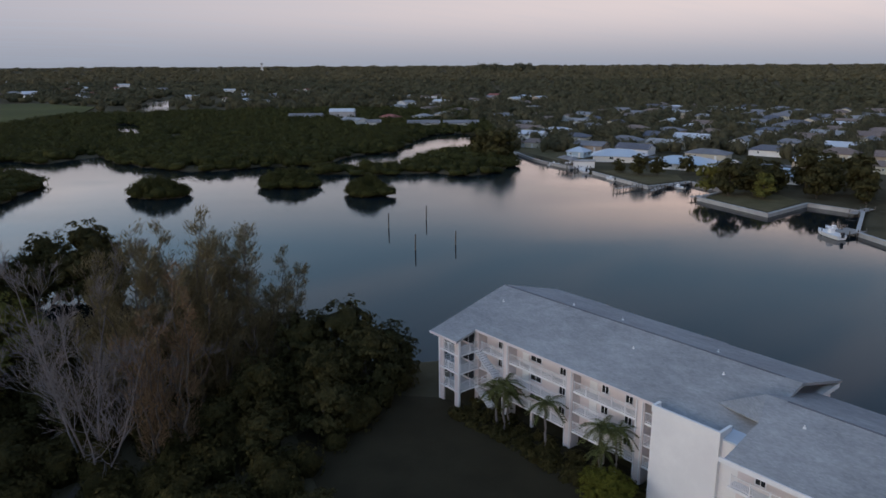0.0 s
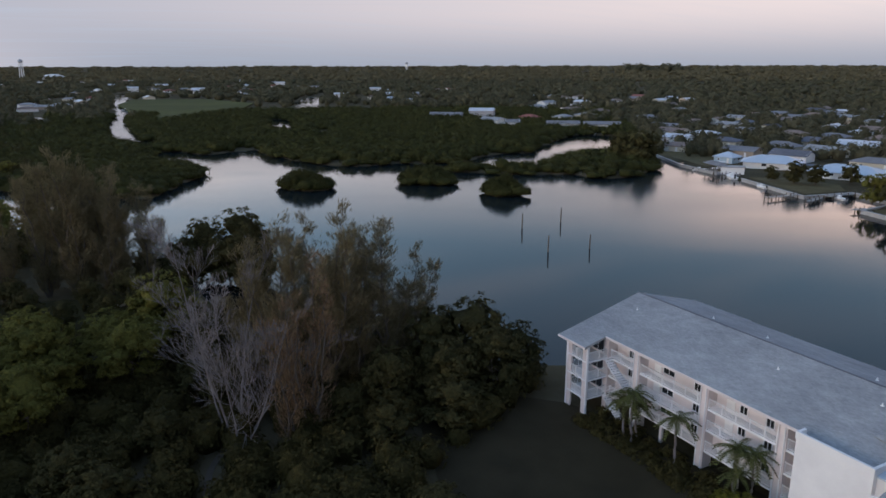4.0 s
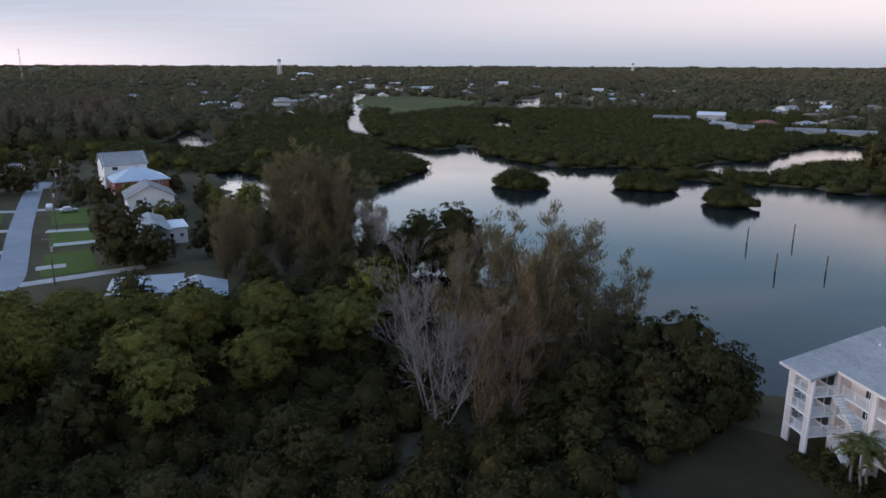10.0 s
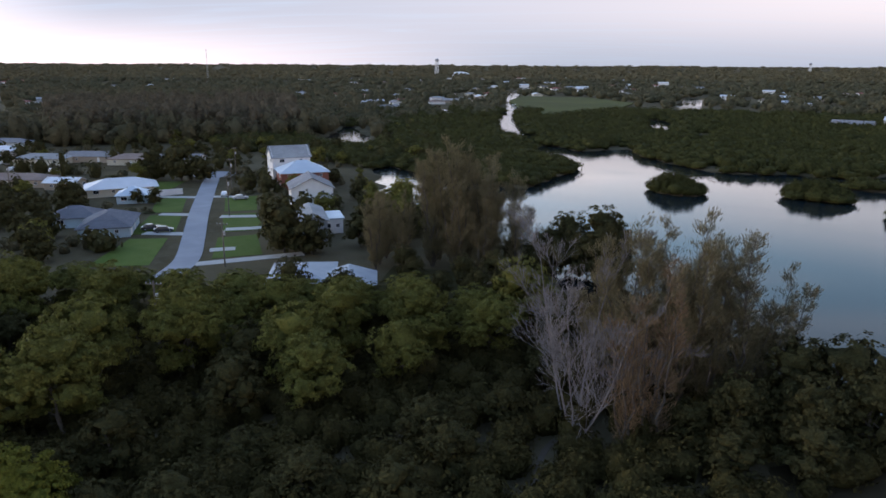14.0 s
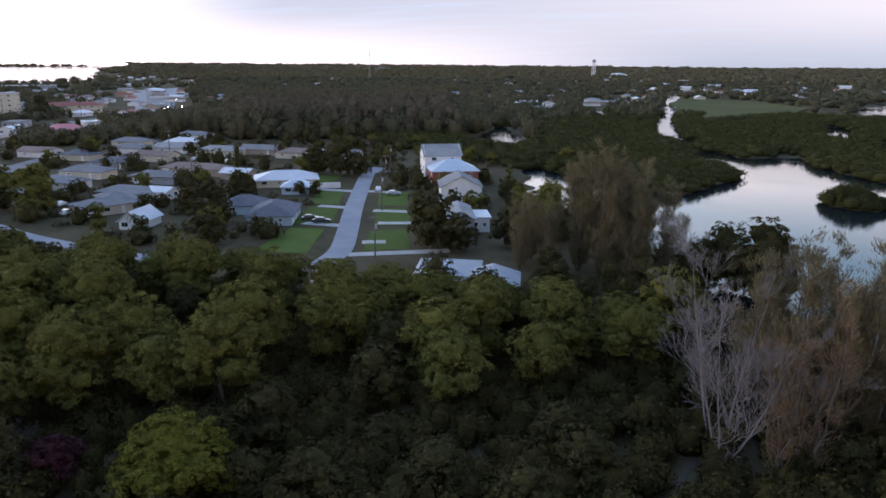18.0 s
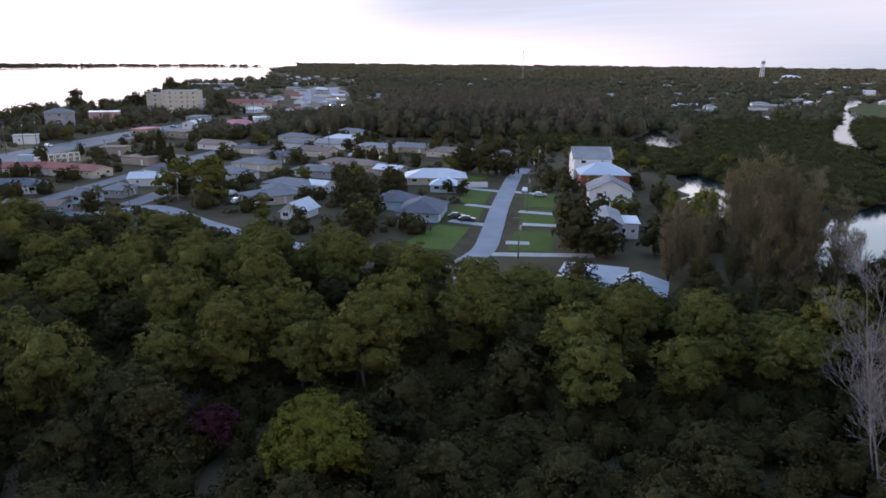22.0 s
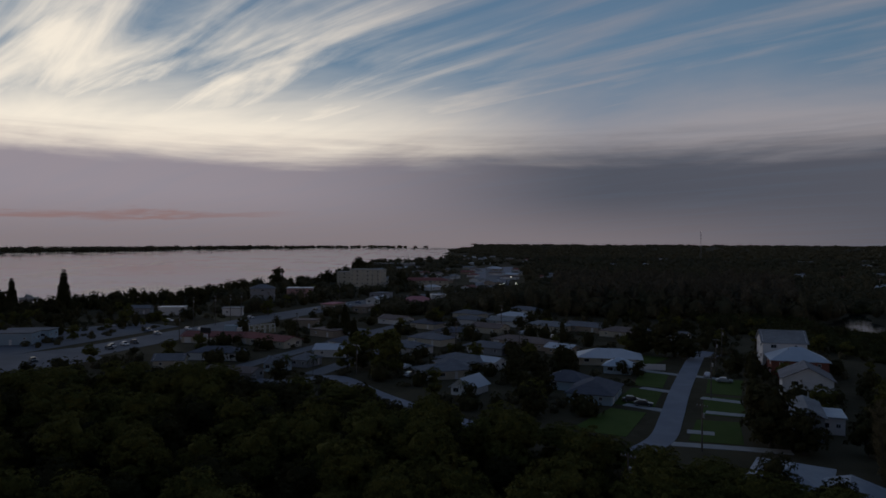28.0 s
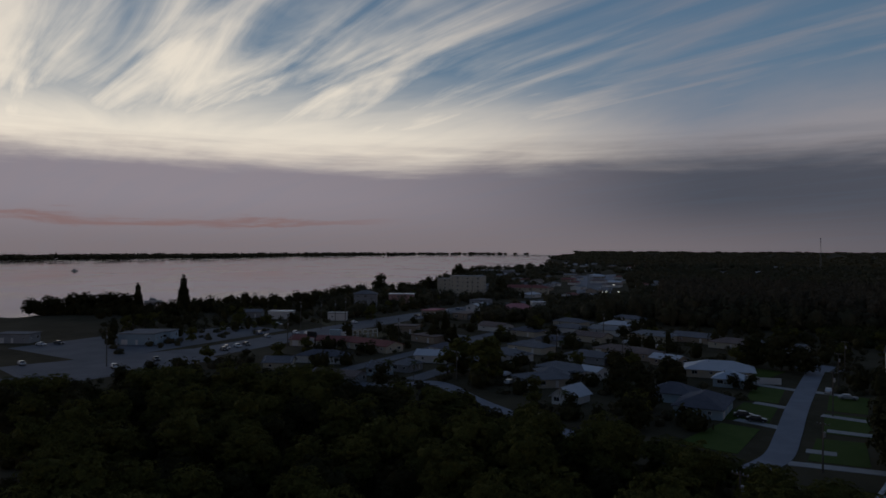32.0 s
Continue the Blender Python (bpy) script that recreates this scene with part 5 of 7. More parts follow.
for j in range(12):
    for i in range(-3, 15):
        x = 52 + 24 * i * 0.788 + 31 * j * 0.616 + rng.normal(0, 2.5)
        y = 345 - 24 * i * 0.616 + 31 * j * 0.788 + rng.normal(0, 2.5)
        d, az = math.hypot(x, y), math.degrees(math.atan2(-x, y))
        if not (-44 < az < -3.5 and 235 < d < 720) or water_sd(np.array([[x, y]]))[0] > -15 or any((x - a) ** 2 + (y - c) ** 2 < 19 ** 2 for a, c, _r in HOUSES) or rng.random() < 0.12:
            continue
        roof, wall, kind = ROOFS[int(rng.integers(7))], WALLS[int(rng.integers(4))], ["hip", "gable"][int(rng.integers(2))]
        house(x, y, rng.uniform(13, 18), rng.uniform(8.5, 10.5), EA + rng.normal(0, 4) + 90 * (rng.random() < 0.2), 2.9, rng.uniform(1.4, 2.0), kind, wall, roof, words(wall, roof, kind), detail=1 if d < 380 else 0)
        HOUSES.append((x, y, 10))
for (xa, xb), (ya, yb), _, count in SUBURBS:
    made = 0
    for _try in range(count * 6):
        if made >= count:
            break
        x, y = rng.uniform(xa, xb), rng.uniform(ya, yb)
        if water_sd(np.array([[x, y]]))[0] > -14 or any((x - a) ** 2 + (y - c) ** 2 < 24 ** 2 for a, c, _r in HOUSES):
            continue
        if -470 < x < -280 and 470 < y < 780:
            continue
        roof = [M_SH_GREY, M_MET_WHITE, M_SHINGLE, M_SH_BROWN, M_SHINGLE, M_SH_RED][int(rng.integers(6))]
        wall = [M_WHITE, M_CREAM, M_TANWALL, M_WHITE][int(rng.integers(4))]
        kind = ["hip", "gable"][int(rng.integers(2))]
        house(x, y, rng.uniform(13, 19), rng.uniform(9, 11), EA + 90 * int(rng.integers(2)) + rng.normal(0, 5), 2.9, 1.6, kind, wall, roof, words(wall, roof, kind), detail=1 if y < 420 else 0)
        HOUSES.append((x, y, 11))
        made += 1

# ---------------------------------------------------------------- seawalls, docks, pilings
def seawall(line, label="pale concrete seawall with a flat cap"):
    root = thing("seawall", pose(0, 0, 0), label, "seawall", kind="structure")
    for a, c in zip(line, line[1:]):
        a, c = Vector((*a, 0)), Vector((*c, 0))
        L, ang = (c - a).length, math.degrees(math.atan2(c.y - a.y, c.x - a.x))
        m = pose(a.x, a.y, 0, 0, 0, ang)
        w = part("wall", boxes((-0.1, L + 0.1, -0.12, 0.12, -1.2, 0.95)), M_CONCRETE, root)
        w.matrix_basis = m
        w = part("cap", boxes((-0.2, L + 0.2, -0.45, 0.45, 0.95, 1.15), bevel=0.02), M_CONCRETE, root, "weathered flat concrete cap")
        w.matrix_basis = m
    return root


seawall([(22, 421), (29.6, 346), (39.6, 297), (50.3, 275.5), (58, 283)])
seawall([(56.4, 262), (62, 245), (67.6, 229), (84, 238), (90, 220.5)])
seawall([(90, 220.5), (76.8, 209), (86.9, 184.5), (104.6, 198.8), (113.8, 187)])
seawall([(113.8, 187), (98.5, 163), (99.8, 153), (150, 118)])
seawall([(62, 33), (46, 59.5), (18, 94.5), (8, 96)])


def dock(x, y, turn, L, W, z=0.95, label="grey timber dock on pilings", roof=False):
    root = thing("dock", pose(x, y, 0, 0, 0, turn), label, "dock")
    if y > 400:
        part("deck", boxes(*((0.6 * k + 0.02, 0.6 * k + 0.58, -W / 2, W / 2, z - 0.08, z) for k in range(int(L / 0.6)))), M_DOCK, root)
    else:
        for k in range(int(L / 0.6)):
            part("plank", DOCK_PLANK[W], None, root).matrix_basis = pose(0.6 * k + 0.3, 0, z)
    for k in range(int(L / 3) + 1):
        for s in (-1, 1):
            bm = bmesh.new()
            tube(bm, [(min(3 * k, L), s * W / 2, -1.6), (min(3 * k, L), s * W / 2, z + (2.6 if roof else 0.7))], [0.14, 0.13], 6)
            part("piling", bm, M_WOODPOLE, root)
    if roof:
        part("roof", roof_shift(L, W, z), M_SH_GREY, root)
    return root


def roof_shift(L, W, z):
    bm = slope_roof(L, W + 1.2, z + 2.7, 0.9, 0.4, "hip")
    bm.transform(Matrix.Translation((L / 2, 0, 0)))
    return bm


DOCK_PLANK = {w: shared("plank", boxes((-0.28, 0.28, -w / 2, w / 2, -0.08, 0.0), bevel=0.01), M_DOCK) for w in (1.6, 2.4, 5.0)}
dock(66, 232, 214, 12, 1.6)
dock(72, 228, -128, 9, 1.6)
dock(86, 238.5, 213, 14, 2.4)
dock(49, 286, -70, 10, 2.4, roof=True)
dock(53, 281, -75, 9, 2.4)
dock(57.5, 271, 175, 9, 2.4)
dock(79, 212, 205, 5, 1.6)
dock(100, 166, 205, 9, 5.0, label="white-railed boat dock with a lift")
dock(118, 191, 215, 11, 2.4)
dock(-136.5, 511, -6, 52, 1.6, label="long low timber walkway along the marsh")
dock(-85, 503.5, -42, 38, 1.6, label="long low timber walkway along the marsh")
dock(-60, 478, -41, 42, 2.4, label="long timber marina dock on pilings")
dock(-28, 451, -12, 50, 2.4, label="long timber marina dock on pilings")
dock(-8, 433, -3, 26, 1.6, label="long timber marina dock on pilings")
PILES = [(-13.3, 174.4, 3.8), (-4.0, 183.5, 3.8), (-5.8, 152.3, 3.6), (3.2, 156.7, 3.2)]
for x, y, h in PILES:
    root = thing("channel_piling", pose(x, y, 0), "dark timber piling standing alone in the lagoon", "piling", "pilings in the lagoon")
    bm = bmesh.new()
    tube(bm, [(0, 0, -2.0), (0.05, 0, h * 0.5), (0.08, 0.02, h)], [0.17, 0.16, 0.14], 8)
    part("post", bm, M_WOODPOLE, root)
    bm = bmesh.new()
    tube(bm, [(0.08, 0.02, h), (0.08, 0.02, h + 0.12)], [0.15, 0.03], 8)
    part("cap", bm, M_WOODPOLE if h < 3.7 else M_STEEL, root)
root = thing("channel_piling", pose(-50.4, 97.8, 0), "dark piling with a white cap near the shore", "piling")
bm = bmesh.new()
tube(bm, [(0, 0, -2.0), (0, 0, 3.4)], [0.17, 0.15], 8)
part("post", bm, M_WOODPOLE, root)
part("cap", boxes((-0.2, 0.2, -0.2, 0.2, 3.4, 3.95), bevel=0.06), M_WHITE, root, "white cap")


# ---------------------------------------------------------------- vehicles and boats
def profile_body(pts, w, bevel=0.08):
    """A body drawn as a side outline (x, z) and given width, edges rounded, sides drawn in above the belt."""
    bm = bmesh.new()
    a = [bm.verts.new((x, -w / 2 * (1.0 if z < 0.95 else 0.86), z)) for x, z in pts]
    c = [bm.verts.new((x, w / 2 * (1.0 if z < 0.95 else 0.86), z)) for x, z in pts]
    bm.faces.new(a)
    bm.faces.new(c[::-1])
    for i in range(len(pts)):
        j = (i + 1) % len(pts)
        bm.faces.new((a[j], a[i], c[i], c[j]))
    bmesh.ops.recalc_face_normals(bm, faces=bm.faces[:])
    bmesh.ops.bevel(bm, geom=bm.edges[:], offset=bevel, segments=1, affect="EDGES")
    return bm


CAR_BODY = [(-2.25, 0.30), (2.2, 0.30), (2.28, 0.62), (2.1, 0.82), (1.15, 0.93), (-1.7, 0.96), (-2.25, 0.88)]
CAR_CABIN = [(1.1, 0.92), (0.45, 1.42), (-1.1, 1.46), (-1.75, 0.94)]
CAR_GLASS = [(1.0, 0.98), (0.42, 1.36), (-1.05, 1.39), (-1.62, 0.98)]
WHEEL = bmesh.new()
bmesh.ops.create_cone(WHEEL, cap_ends=True, segments=12, radius1=0.33, radius2=0.33, depth=0.22, matrix=Matrix.Rotation(math.pi / 2, 4, "X"))
WHEEL_ME = shared("wheel", WHEEL, M_RUBBER)
RIM = bmesh.new()
bmesh.ops.create_cone(RIM, cap_ends=True, segments=10, radius1=0.19, radius2=0.17, depth=0.25, matrix=Matrix.Rotation(math.pi / 2, 4, "X"))
RIM_ME = shared("rim", RIM, M_STEEL)
CAR_PROTO = []
for paint, word in zip(CAR_PAINTS, CAR_WORDS):
    c = thing("car", pose(0, 0, -50), f"{word} parked saloon car", "car", "parked cars")
    part("body", profile_body(CAR_BODY, 1.76), paint, c)
    part("cabin", profile_body(CAR_CABIN, 1.66, 0.06), paint, c)
    g = profile_body(CAR_GLASS, 1.70, 0.03)
    part("side_window", g, M_GLASS, c)
    part("windscreen", boxes((0.0, 0.06, -0.66, 0.66, -0.02, 0.62)), M_GLASS, c).matrix_basis = pose(1.08, 0, 0.95, 0, -52, 0)
    for sx in (1.38, -1.38):
        for sy in (-0.8, 0.8):
            w = part("wheel", WHEEL_ME, None, c)
            w.matrix_basis = pose(sx, sy, 0.33)
            part("rim", RIM_ME, None, w)
    for sy in (-0.6, 0.6):
        part("headlight", boxes((2.2, 2.28, sy - 0.18, sy + 0.18, 0.62, 0.76), bevel=0.02), M_TRIM, c)
        part("tail_light", boxes((-2.29, -2.22, sy - 0.18, sy + 0.18, 0.7, 0.84), bevel=0.02), M_SH_RED, c)
    CAR_PROTO.append(c)


def car(x, y, turn, k):
    put(CAR_PROTO[k], x, y, LAND + 0.11, radians(turn))


for x, y, turn, k in ((-162, 81.8, 70, 0), (-157.5, 82.6, 60, 0), (-179.5, 119, 60, 1), (-188, 119, 145, 2), (-225, 35, ST, 1), (-222, 30, ST, 0), (-228, 28, ST, 1), (-218, 34, ST, 2),
                      (-237.4, -25.6, 20, 3), (-248.3, -26.6, 50, 2), (-316, -56.5, 32, 1), (-327, -62, 32, 3), (-325, -40, 32, 2), (-329, -46, 32, 2), (-237.3, -91.5, 30, 2), (-252, -83, 30, 0),
                      (-275.8, -65.6, 35, 0), (-281, -66, 35, 1), (-285, -62.5, 35, 2), (-289.7, -60, 35, 0), (-292, -141, 60, 2), (-296, -136, 60, 0), (-244, -124, 40, 1), (-350, -83, 60, 2), (-354, -78, 60, 1),
                      (-375, -22, 32, 2), (-410, 12, 32, 0), (-440, 32, 38, 1), (-455, 40, 38, 3), (-500, 84, 45, 2), (-268, 45, ST, 2), (-262, 42, ST, 0), (-300, 62, ST, 1), (-312, 70, ST, 2),
                      (-285, 60, ST, 4), (-345, 82, ST, 2), (-240, 30, ST, 3), (-247, 34, ST, 2), (-255, 8, ST, 1), (-280, 22, ST, 2), (-205, 33, ST, 2), (-290, 96, 20, 2), (-276, 104, 20, 1),
                      (-600, 168, 40, 2), (-640, 190, 40, 1), (-700, 205, 40, 2), (-760, 240, 30, 0), (-430, 50, 30, 2), (-480, 75, 30, 1), (-425, 95, 30, 0), (-366, -60, 60, 2), (-340, -95, 50, 3),
                      (72, 315, 50, 2), (84, 304, 50, 1), (100, 296, 40, 0), (118, 284, 40, 2), (90, 312, 40, 2), (110, 290, 40, 1)):
    car(x, y, turn, k)


def hull(L, B, D, sharp=0.35):
    """A boat's hull: pointed bow, flared sides, flat transom and a sunken deck."""
    st = [(-0.5, 0.86, 0.0), (-0.2, 1.0, 0.0), (0.15, 0.95, 0.03), (0.35, 0.62, 0.10), (0.5, 0.03, 0.25)]
    bm = bmesh.new()
    rows = []
    for x, b, lift in st:
        rows.append([bm.verts.new((x * L, s * B / 2 * b * k, z)) for s, k, z in ((-1, 1, D * (1 + lift)), (-1, 0.72, 0.12 + D * lift), (1, 0.72, 0.12 + D * lift), (1, 1, D * (1 + lift)))])
    for a, c in zip(rows, rows[1:]):
        for i in range(3):
            bm.faces.new((a[i], a[i + 1], c[i + 1], c[i]))
        bm.faces.new((a[3], a[0], c[0], c[3]))
    bm.faces.new(rows[0][::-1])
    bm.faces.new(rows[-1])
    bmesh.ops.recalc_face_normals(bm, faces=bm.faces[:])
    return bm


def motor_yacht(x, y, turn, s=1.0, z=-0.25, label="white motor yacht moored in the bay"):
    root = thing("motor_yacht", Matrix.LocRotScale((x, y, z), Euler((0, 0, radians(turn))), (s, s, s)), label, "boat")
    part("hull", hull(12, 3.8, 1.6), M_WHITE, root)
    part("cabin", boxes((-2.6, 2.2, -1.35, 1.35, 1.6, 2.9), bevel=0.18), M_WHITE, root)
    part("window", boxes((-2.3, 2.0, -1.38, 1.38, 2.2, 2.6)), M_GLASS, root)
    part("flybridge", boxes((-2.2, 0.6, -1.15, 1.15, 2.9, 3.6), bevel=0.12), M_WHITE, root)
    part("hardtop", boxes((-2.2, 0.8, -1.2, 1.2, 4.7, 4.82), bevel=0.04), M_WHITE, root)
    for sx in (-2.0, 0.5):
        for sy in (-1.05, 1.05):
            part("strut", boxes((sx - 0.04, sx + 0.04, sy - 0.04, sy + 0.04, 3.5, 4.7)), M_STEEL, root)
    bm = bmesh.new()
    tube(bm, [(-0.8, 0, 4.8), (-1.0, 0, 6.9)], [0.05, 0.02], 5)
    part("mast", bm, M_STEEL, root)
    return root


def skiff(x, y, turn, z=-0.1, s=1.0, label="small white open boat"):
    root = thing("skiff", Matrix.LocRotScale((x, y, z), Euler((0, 0, radians(turn))), (s, s, s)), label, "boat")
    part("hull", hull(5.4, 2.1, 0.75), M_WHITE, root)
    part("console", boxes((-0.6, 0.2, -0.4, 0.4, 0.7, 1.5), bevel=0.06), M_WHITE, root)
    part("outboard_motor", boxes((-3.0, -2.65, -0.2, 0.2, 0.5, 1.35), bevel=0.06), M_DARK, root)
    return root


motor_yacht(-530, -177, 100)
motor_yacht(-1210, -531, 80, 1.0, label="distant boat anchored in the bay")
skiff(-75.5, 98.5, 28, LAND + 0.35, 1.05, "white open boat on the grass by the trees")
for k, (x, y, turn) in enumerate(((-18, 445, 85), (-12, 444, 85), (-6, 443.5, 88), (0, 443, 86), (6, 442, 84), (12, 441, 86), (18, 440, 86), (-40, 455, 60), (-50, 463, 60), (-2, 428, 80), (8, 428, 82),
                                  (46, 287, 20), (54, 268, 95), (60, 249, 110), (78, 231, 120), (92, 163, 100), (96, 169, 100), (-385, 560, 60), (-400, 580, 60), (-415, 600, 60), (-432, 626, 60))):
    skiff(x, y, turn, -0.1, 1.0 + 0.5 * (k % 3 == 0), "small white boat moored at a dock")
for x, y, turn in ((-22, 447, 84), (3, 444.5, 88), (15, 442, 84), (55, 290, 25)):
    motor_yacht(x, y, turn, 0.75, label="white cabin boat moored at a dock")


# ---------------------------------------------------------------- poles, towers, signs
def utility_pole(x, y, h, arms=1, turn=0.0, label="tall weathered timber utility pole"):
    root = thing("utility_pole", pose(x, y, LAND, 0, 0, turn), label, "pole")
    bm = bmesh.new()
    tube(bm, [(0, 0, -0.5), (0, 0, h)], [0.19, 0.12], 8)
    part("post", bm, M_WOODPOLE, root)
    for k in range(arms):
        part("crossarm", boxes((-1.1, 1.1, -0.06, 0.06, h - 0.5 - 0.9 * k, h - 0.36 - 0.9 * k)), M_WOODPOLE, root)
        for sx in (-1.0, -0.4, 0.4, 1.0):
            part("insulator", boxes((sx - 0.05, sx + 0.05, -0.05, 0.05, h - 0.36 - 0.9 * k, h - 0.16 - 0.9 * k)), M_STEEL, root)
    bm = bmesh.new()
    tube(bm, [(0.32, 0, h - 2.6), (0.32, 0, h - 1.7)], [0.24, 0.24], 8)
    part("transformer", bm, M_STEEL, root)
    return root


for x, y, h in ((-161.8, 103.5, 10.8), (-121, 75.6, 9.0), (-193, 125, 10.5), (-222, 146, 10), (-339.9, -45.2, 14), (-347.5, -36.4, 13.8), (-363.7, -31, 13), (-379.8, -27, 13), (-389, -13.6, 12.5), (-288.9, -43.6, 11),
                (-294.9, 1, 10.5), (-320, 95, 10), (-262, 60, 9.5), (-240, 78, 9.5), (-455, 28, 13), (-520, 100, 13), (-600, 148, 13), (-560, 60, 14), (-570, 130, 14), (-210, 18, 9), (-84, 42, 12.4), (-240, -95, 12)):
    utility_pole(x, y, h, 1, 35)
# radio mast on the horizon
d_mast = 1700.0
mx, my = heading(58.2).x * d_mast, heading(58.2).y * d_mast
root = thing("radio_mast", pose(mx, my, LAND), "thin lattice radio mast above the woods", "mast")
top_mast = 40 + d_mast * math.tan(radians(0.9))
for k in range(3):
    bm = bmesh.new()
    a = k * math.tau / 3
    tube(bm, [(2.2 * math.cos(a), 2.2 * math.sin(a), -1), (0.5 * math.cos(a), 0.5 * math.sin(a), top_mast)], [0.25, 0.2], 5)
    part("leg", bm, M_STEEL, root)
for k in range(16):
    z = top_mast * (k + 0.5) / 16
    q = 2.2 - 1.7 * z / top_mast
    part("brace", boxes((-q, q, -0.12, 0.12, z, z + 0.25), (-0.12, 0.12, -q, q, z, z + 0.25)), M_STEEL, root)
for k in range(3):
    part("antenna", boxes((-1.6, 1.6, -0.3 + 0.1 * k, 0.3, top_mast - 3.5 - 7 * k, top_mast - 1 - 7 * k), bevel=0.1), M_STEEL, root)


def water_tower(yaw, dist, top, label):
    p = heading(yaw) * dist
    root = thing("water_tower", pose(p.x, p.y, LAND), label, "water tower")
    for k in range(6):
        a = k * math.tau / 6
        bm = bmesh.new()
        tube(bm, [(6.5 * math.cos(a), 6.5 * math.sin(a), -1), (4.6 * math.cos(a), 4.6 * math.sin(a), top - 8)], [0.6, 0.5], 6)
        part("leg", bm, M_WHITE, root)
    bm = bmesh.new()
    bmesh.ops.create_uvsphere(bm, u_segments=18, v_segments=10, radius=5.8, matrix=Matrix.LocRotScale((0, 0, top - 5), None, (1, 1, 0.85)))
    part("tank", bm, M_GREYWALL, root, "pale grey round tank")
    bm = bmesh.new()
    tube(bm, [(0, 0, -1), (0, 0, top - 11)], [1.3, 1.3], 8)
    part("riser_pipe", bm, M_WHITE, root)
    part("balcony", boxes((-5.6, 5.6, -5.6, 5.6, top - 7.4, top - 7.0), bevel=0.15), M_GREYWALL, root)
    return root


water_tower(40.83, 2190, 53.5, "white water tower with a round tank above the woods")
water_tower(13.7, 3300, 48.5, "distant water tower on the horizon")
p = heading(39.0) * 2190
root = thing("domed_hall", pose(p.x, p.y, LAND + 6, 0, 0, 39), "wide white domed hall in the distance", "hall")
bm = bmesh.new()
bmesh.ops.create_uvsphere(bm, u_segments=24, v_segments=12, radius=1, matrix=Matrix.Diagonal((29, 22, 9.5, 1)))
part("dome", bm, M_WHITE, root)
part("wall", boxes((-27, 27, -20, 20, -6, 2), bevel=1.0), M_WHITE, root)
for yaw, dist, L in ((41.6, 2150, 24), (36.9, 2150, 20), (40.9, 2080, 22), (46.5, 2400, 20), (44.9, 2500, 20), (23.6, 1500, 36), (26.8, 1700, 36), (18.9, 900, 22), (16.2, 1100, 24), (29.5, 1150, 26), (32, 1400, 30), (34, 1250, 24)):
    p = heading(yaw) * dist
    house(p.x, p.y, L * 0.7, 11, yaw, 4.6, 1.2, "gable", M_WHITE, M_MET_WHITE, "white-roofed building far among the woods", "building", detail=0)
    HOUSES.append((p.x, p.y, 30))

# the sign pylon, trailer and frames by the highway
root = thing("pylon_sign", pose(-281, -33, LAND, 0, 0, 60), "dark roadside pylon sign with a white panel", "sign")
for sx in (-1.6, 1.6):
    part("post", boxes((sx - 0.15, sx + 0.15, -0.15, 0.15, -0.3, 6.6)), M_DARK, root)
part("sign_panel", boxes((-2.2, 2.2, -0.25, 0.25, 4.6, 6.7), bevel=0.05), M_DARK, root)
part("sign_panel", boxes((-0.9, 0.9, -0.3, 0.3, 2.2, 4.2), bevel=0.05), M_WHITE, root, "white sign panel")
for k in range(5):
    root = thing("panel_frame", pose(-312.5 - 1.35 * k, -18 + 2.2 * k, LAND, 0, 0, 118), "open white-edged frame beside the highway", "frame", "frames beside the highway")
    part("frame", boxes((-1.05, 1.05, -0.1, 0.1, 3.3, 3.6), (-1.05, 1.05, -0.1, 0.1, 1.7, 1.85), (-1.05, -0.85, -0.1, 0.1, -0.2, 3.3), (0.85, 1.05, -0.1, 0.1, -0.2, 3.3)), M_WHITE, root)
root = thing("truck", pose(-313.8, -25.5, LAND + 0.1, 0, 0, 72), "box truck with a blue-grey body beside the highway", "truck")
part("body", boxes((-3.6, 1.6, -1.2, 1.2, 1.0, 3.6), bevel=0.06), M_BLUEWALL, root)
part("cab", boxes((1.75, 3.6, -1.1, 1.1, 0.7, 2.7), bevel=0.2), M_WHITE, root)
part("windscreen", boxes((3.3, 3.62, -0.95, 0.95, 1.7, 2.4)), M_GLASS, root)
for sx in (-2.6, 2.6):
    for sy in (-1.0, 1.0):
        w = part("wheel", WHEEL_ME, None, root)
        w.matrix_basis = Matrix.LocRotScale((sx, sy, 0.48), None, (1.45, 1.3, 1.45))
for x, y in ((-576.4, 172.9), (-574, 183), (-570, 200.6), (-560, 165), (-480, 108), (-690, 215)):
    root = thing("street_lamp", pose(x, y, LAND), "lit street lamp on a thin steel pole", "street lamp")
    bm = bmesh.new()
    tube(bm, [(0, 0, -0.3), (0, 0, 4.2)], [0.09, 0.06], 6)
    part("post", bm, M_STEEL, root)
    bm = bmesh.new()
    bmesh.ops.create_icosphere(bm, subdivisions=2, radius=0.5, matrix=Matrix.Translation((0, 0, 4.5)))
    part("lamp", bm, M_LAMP, root, "glowing lamp")

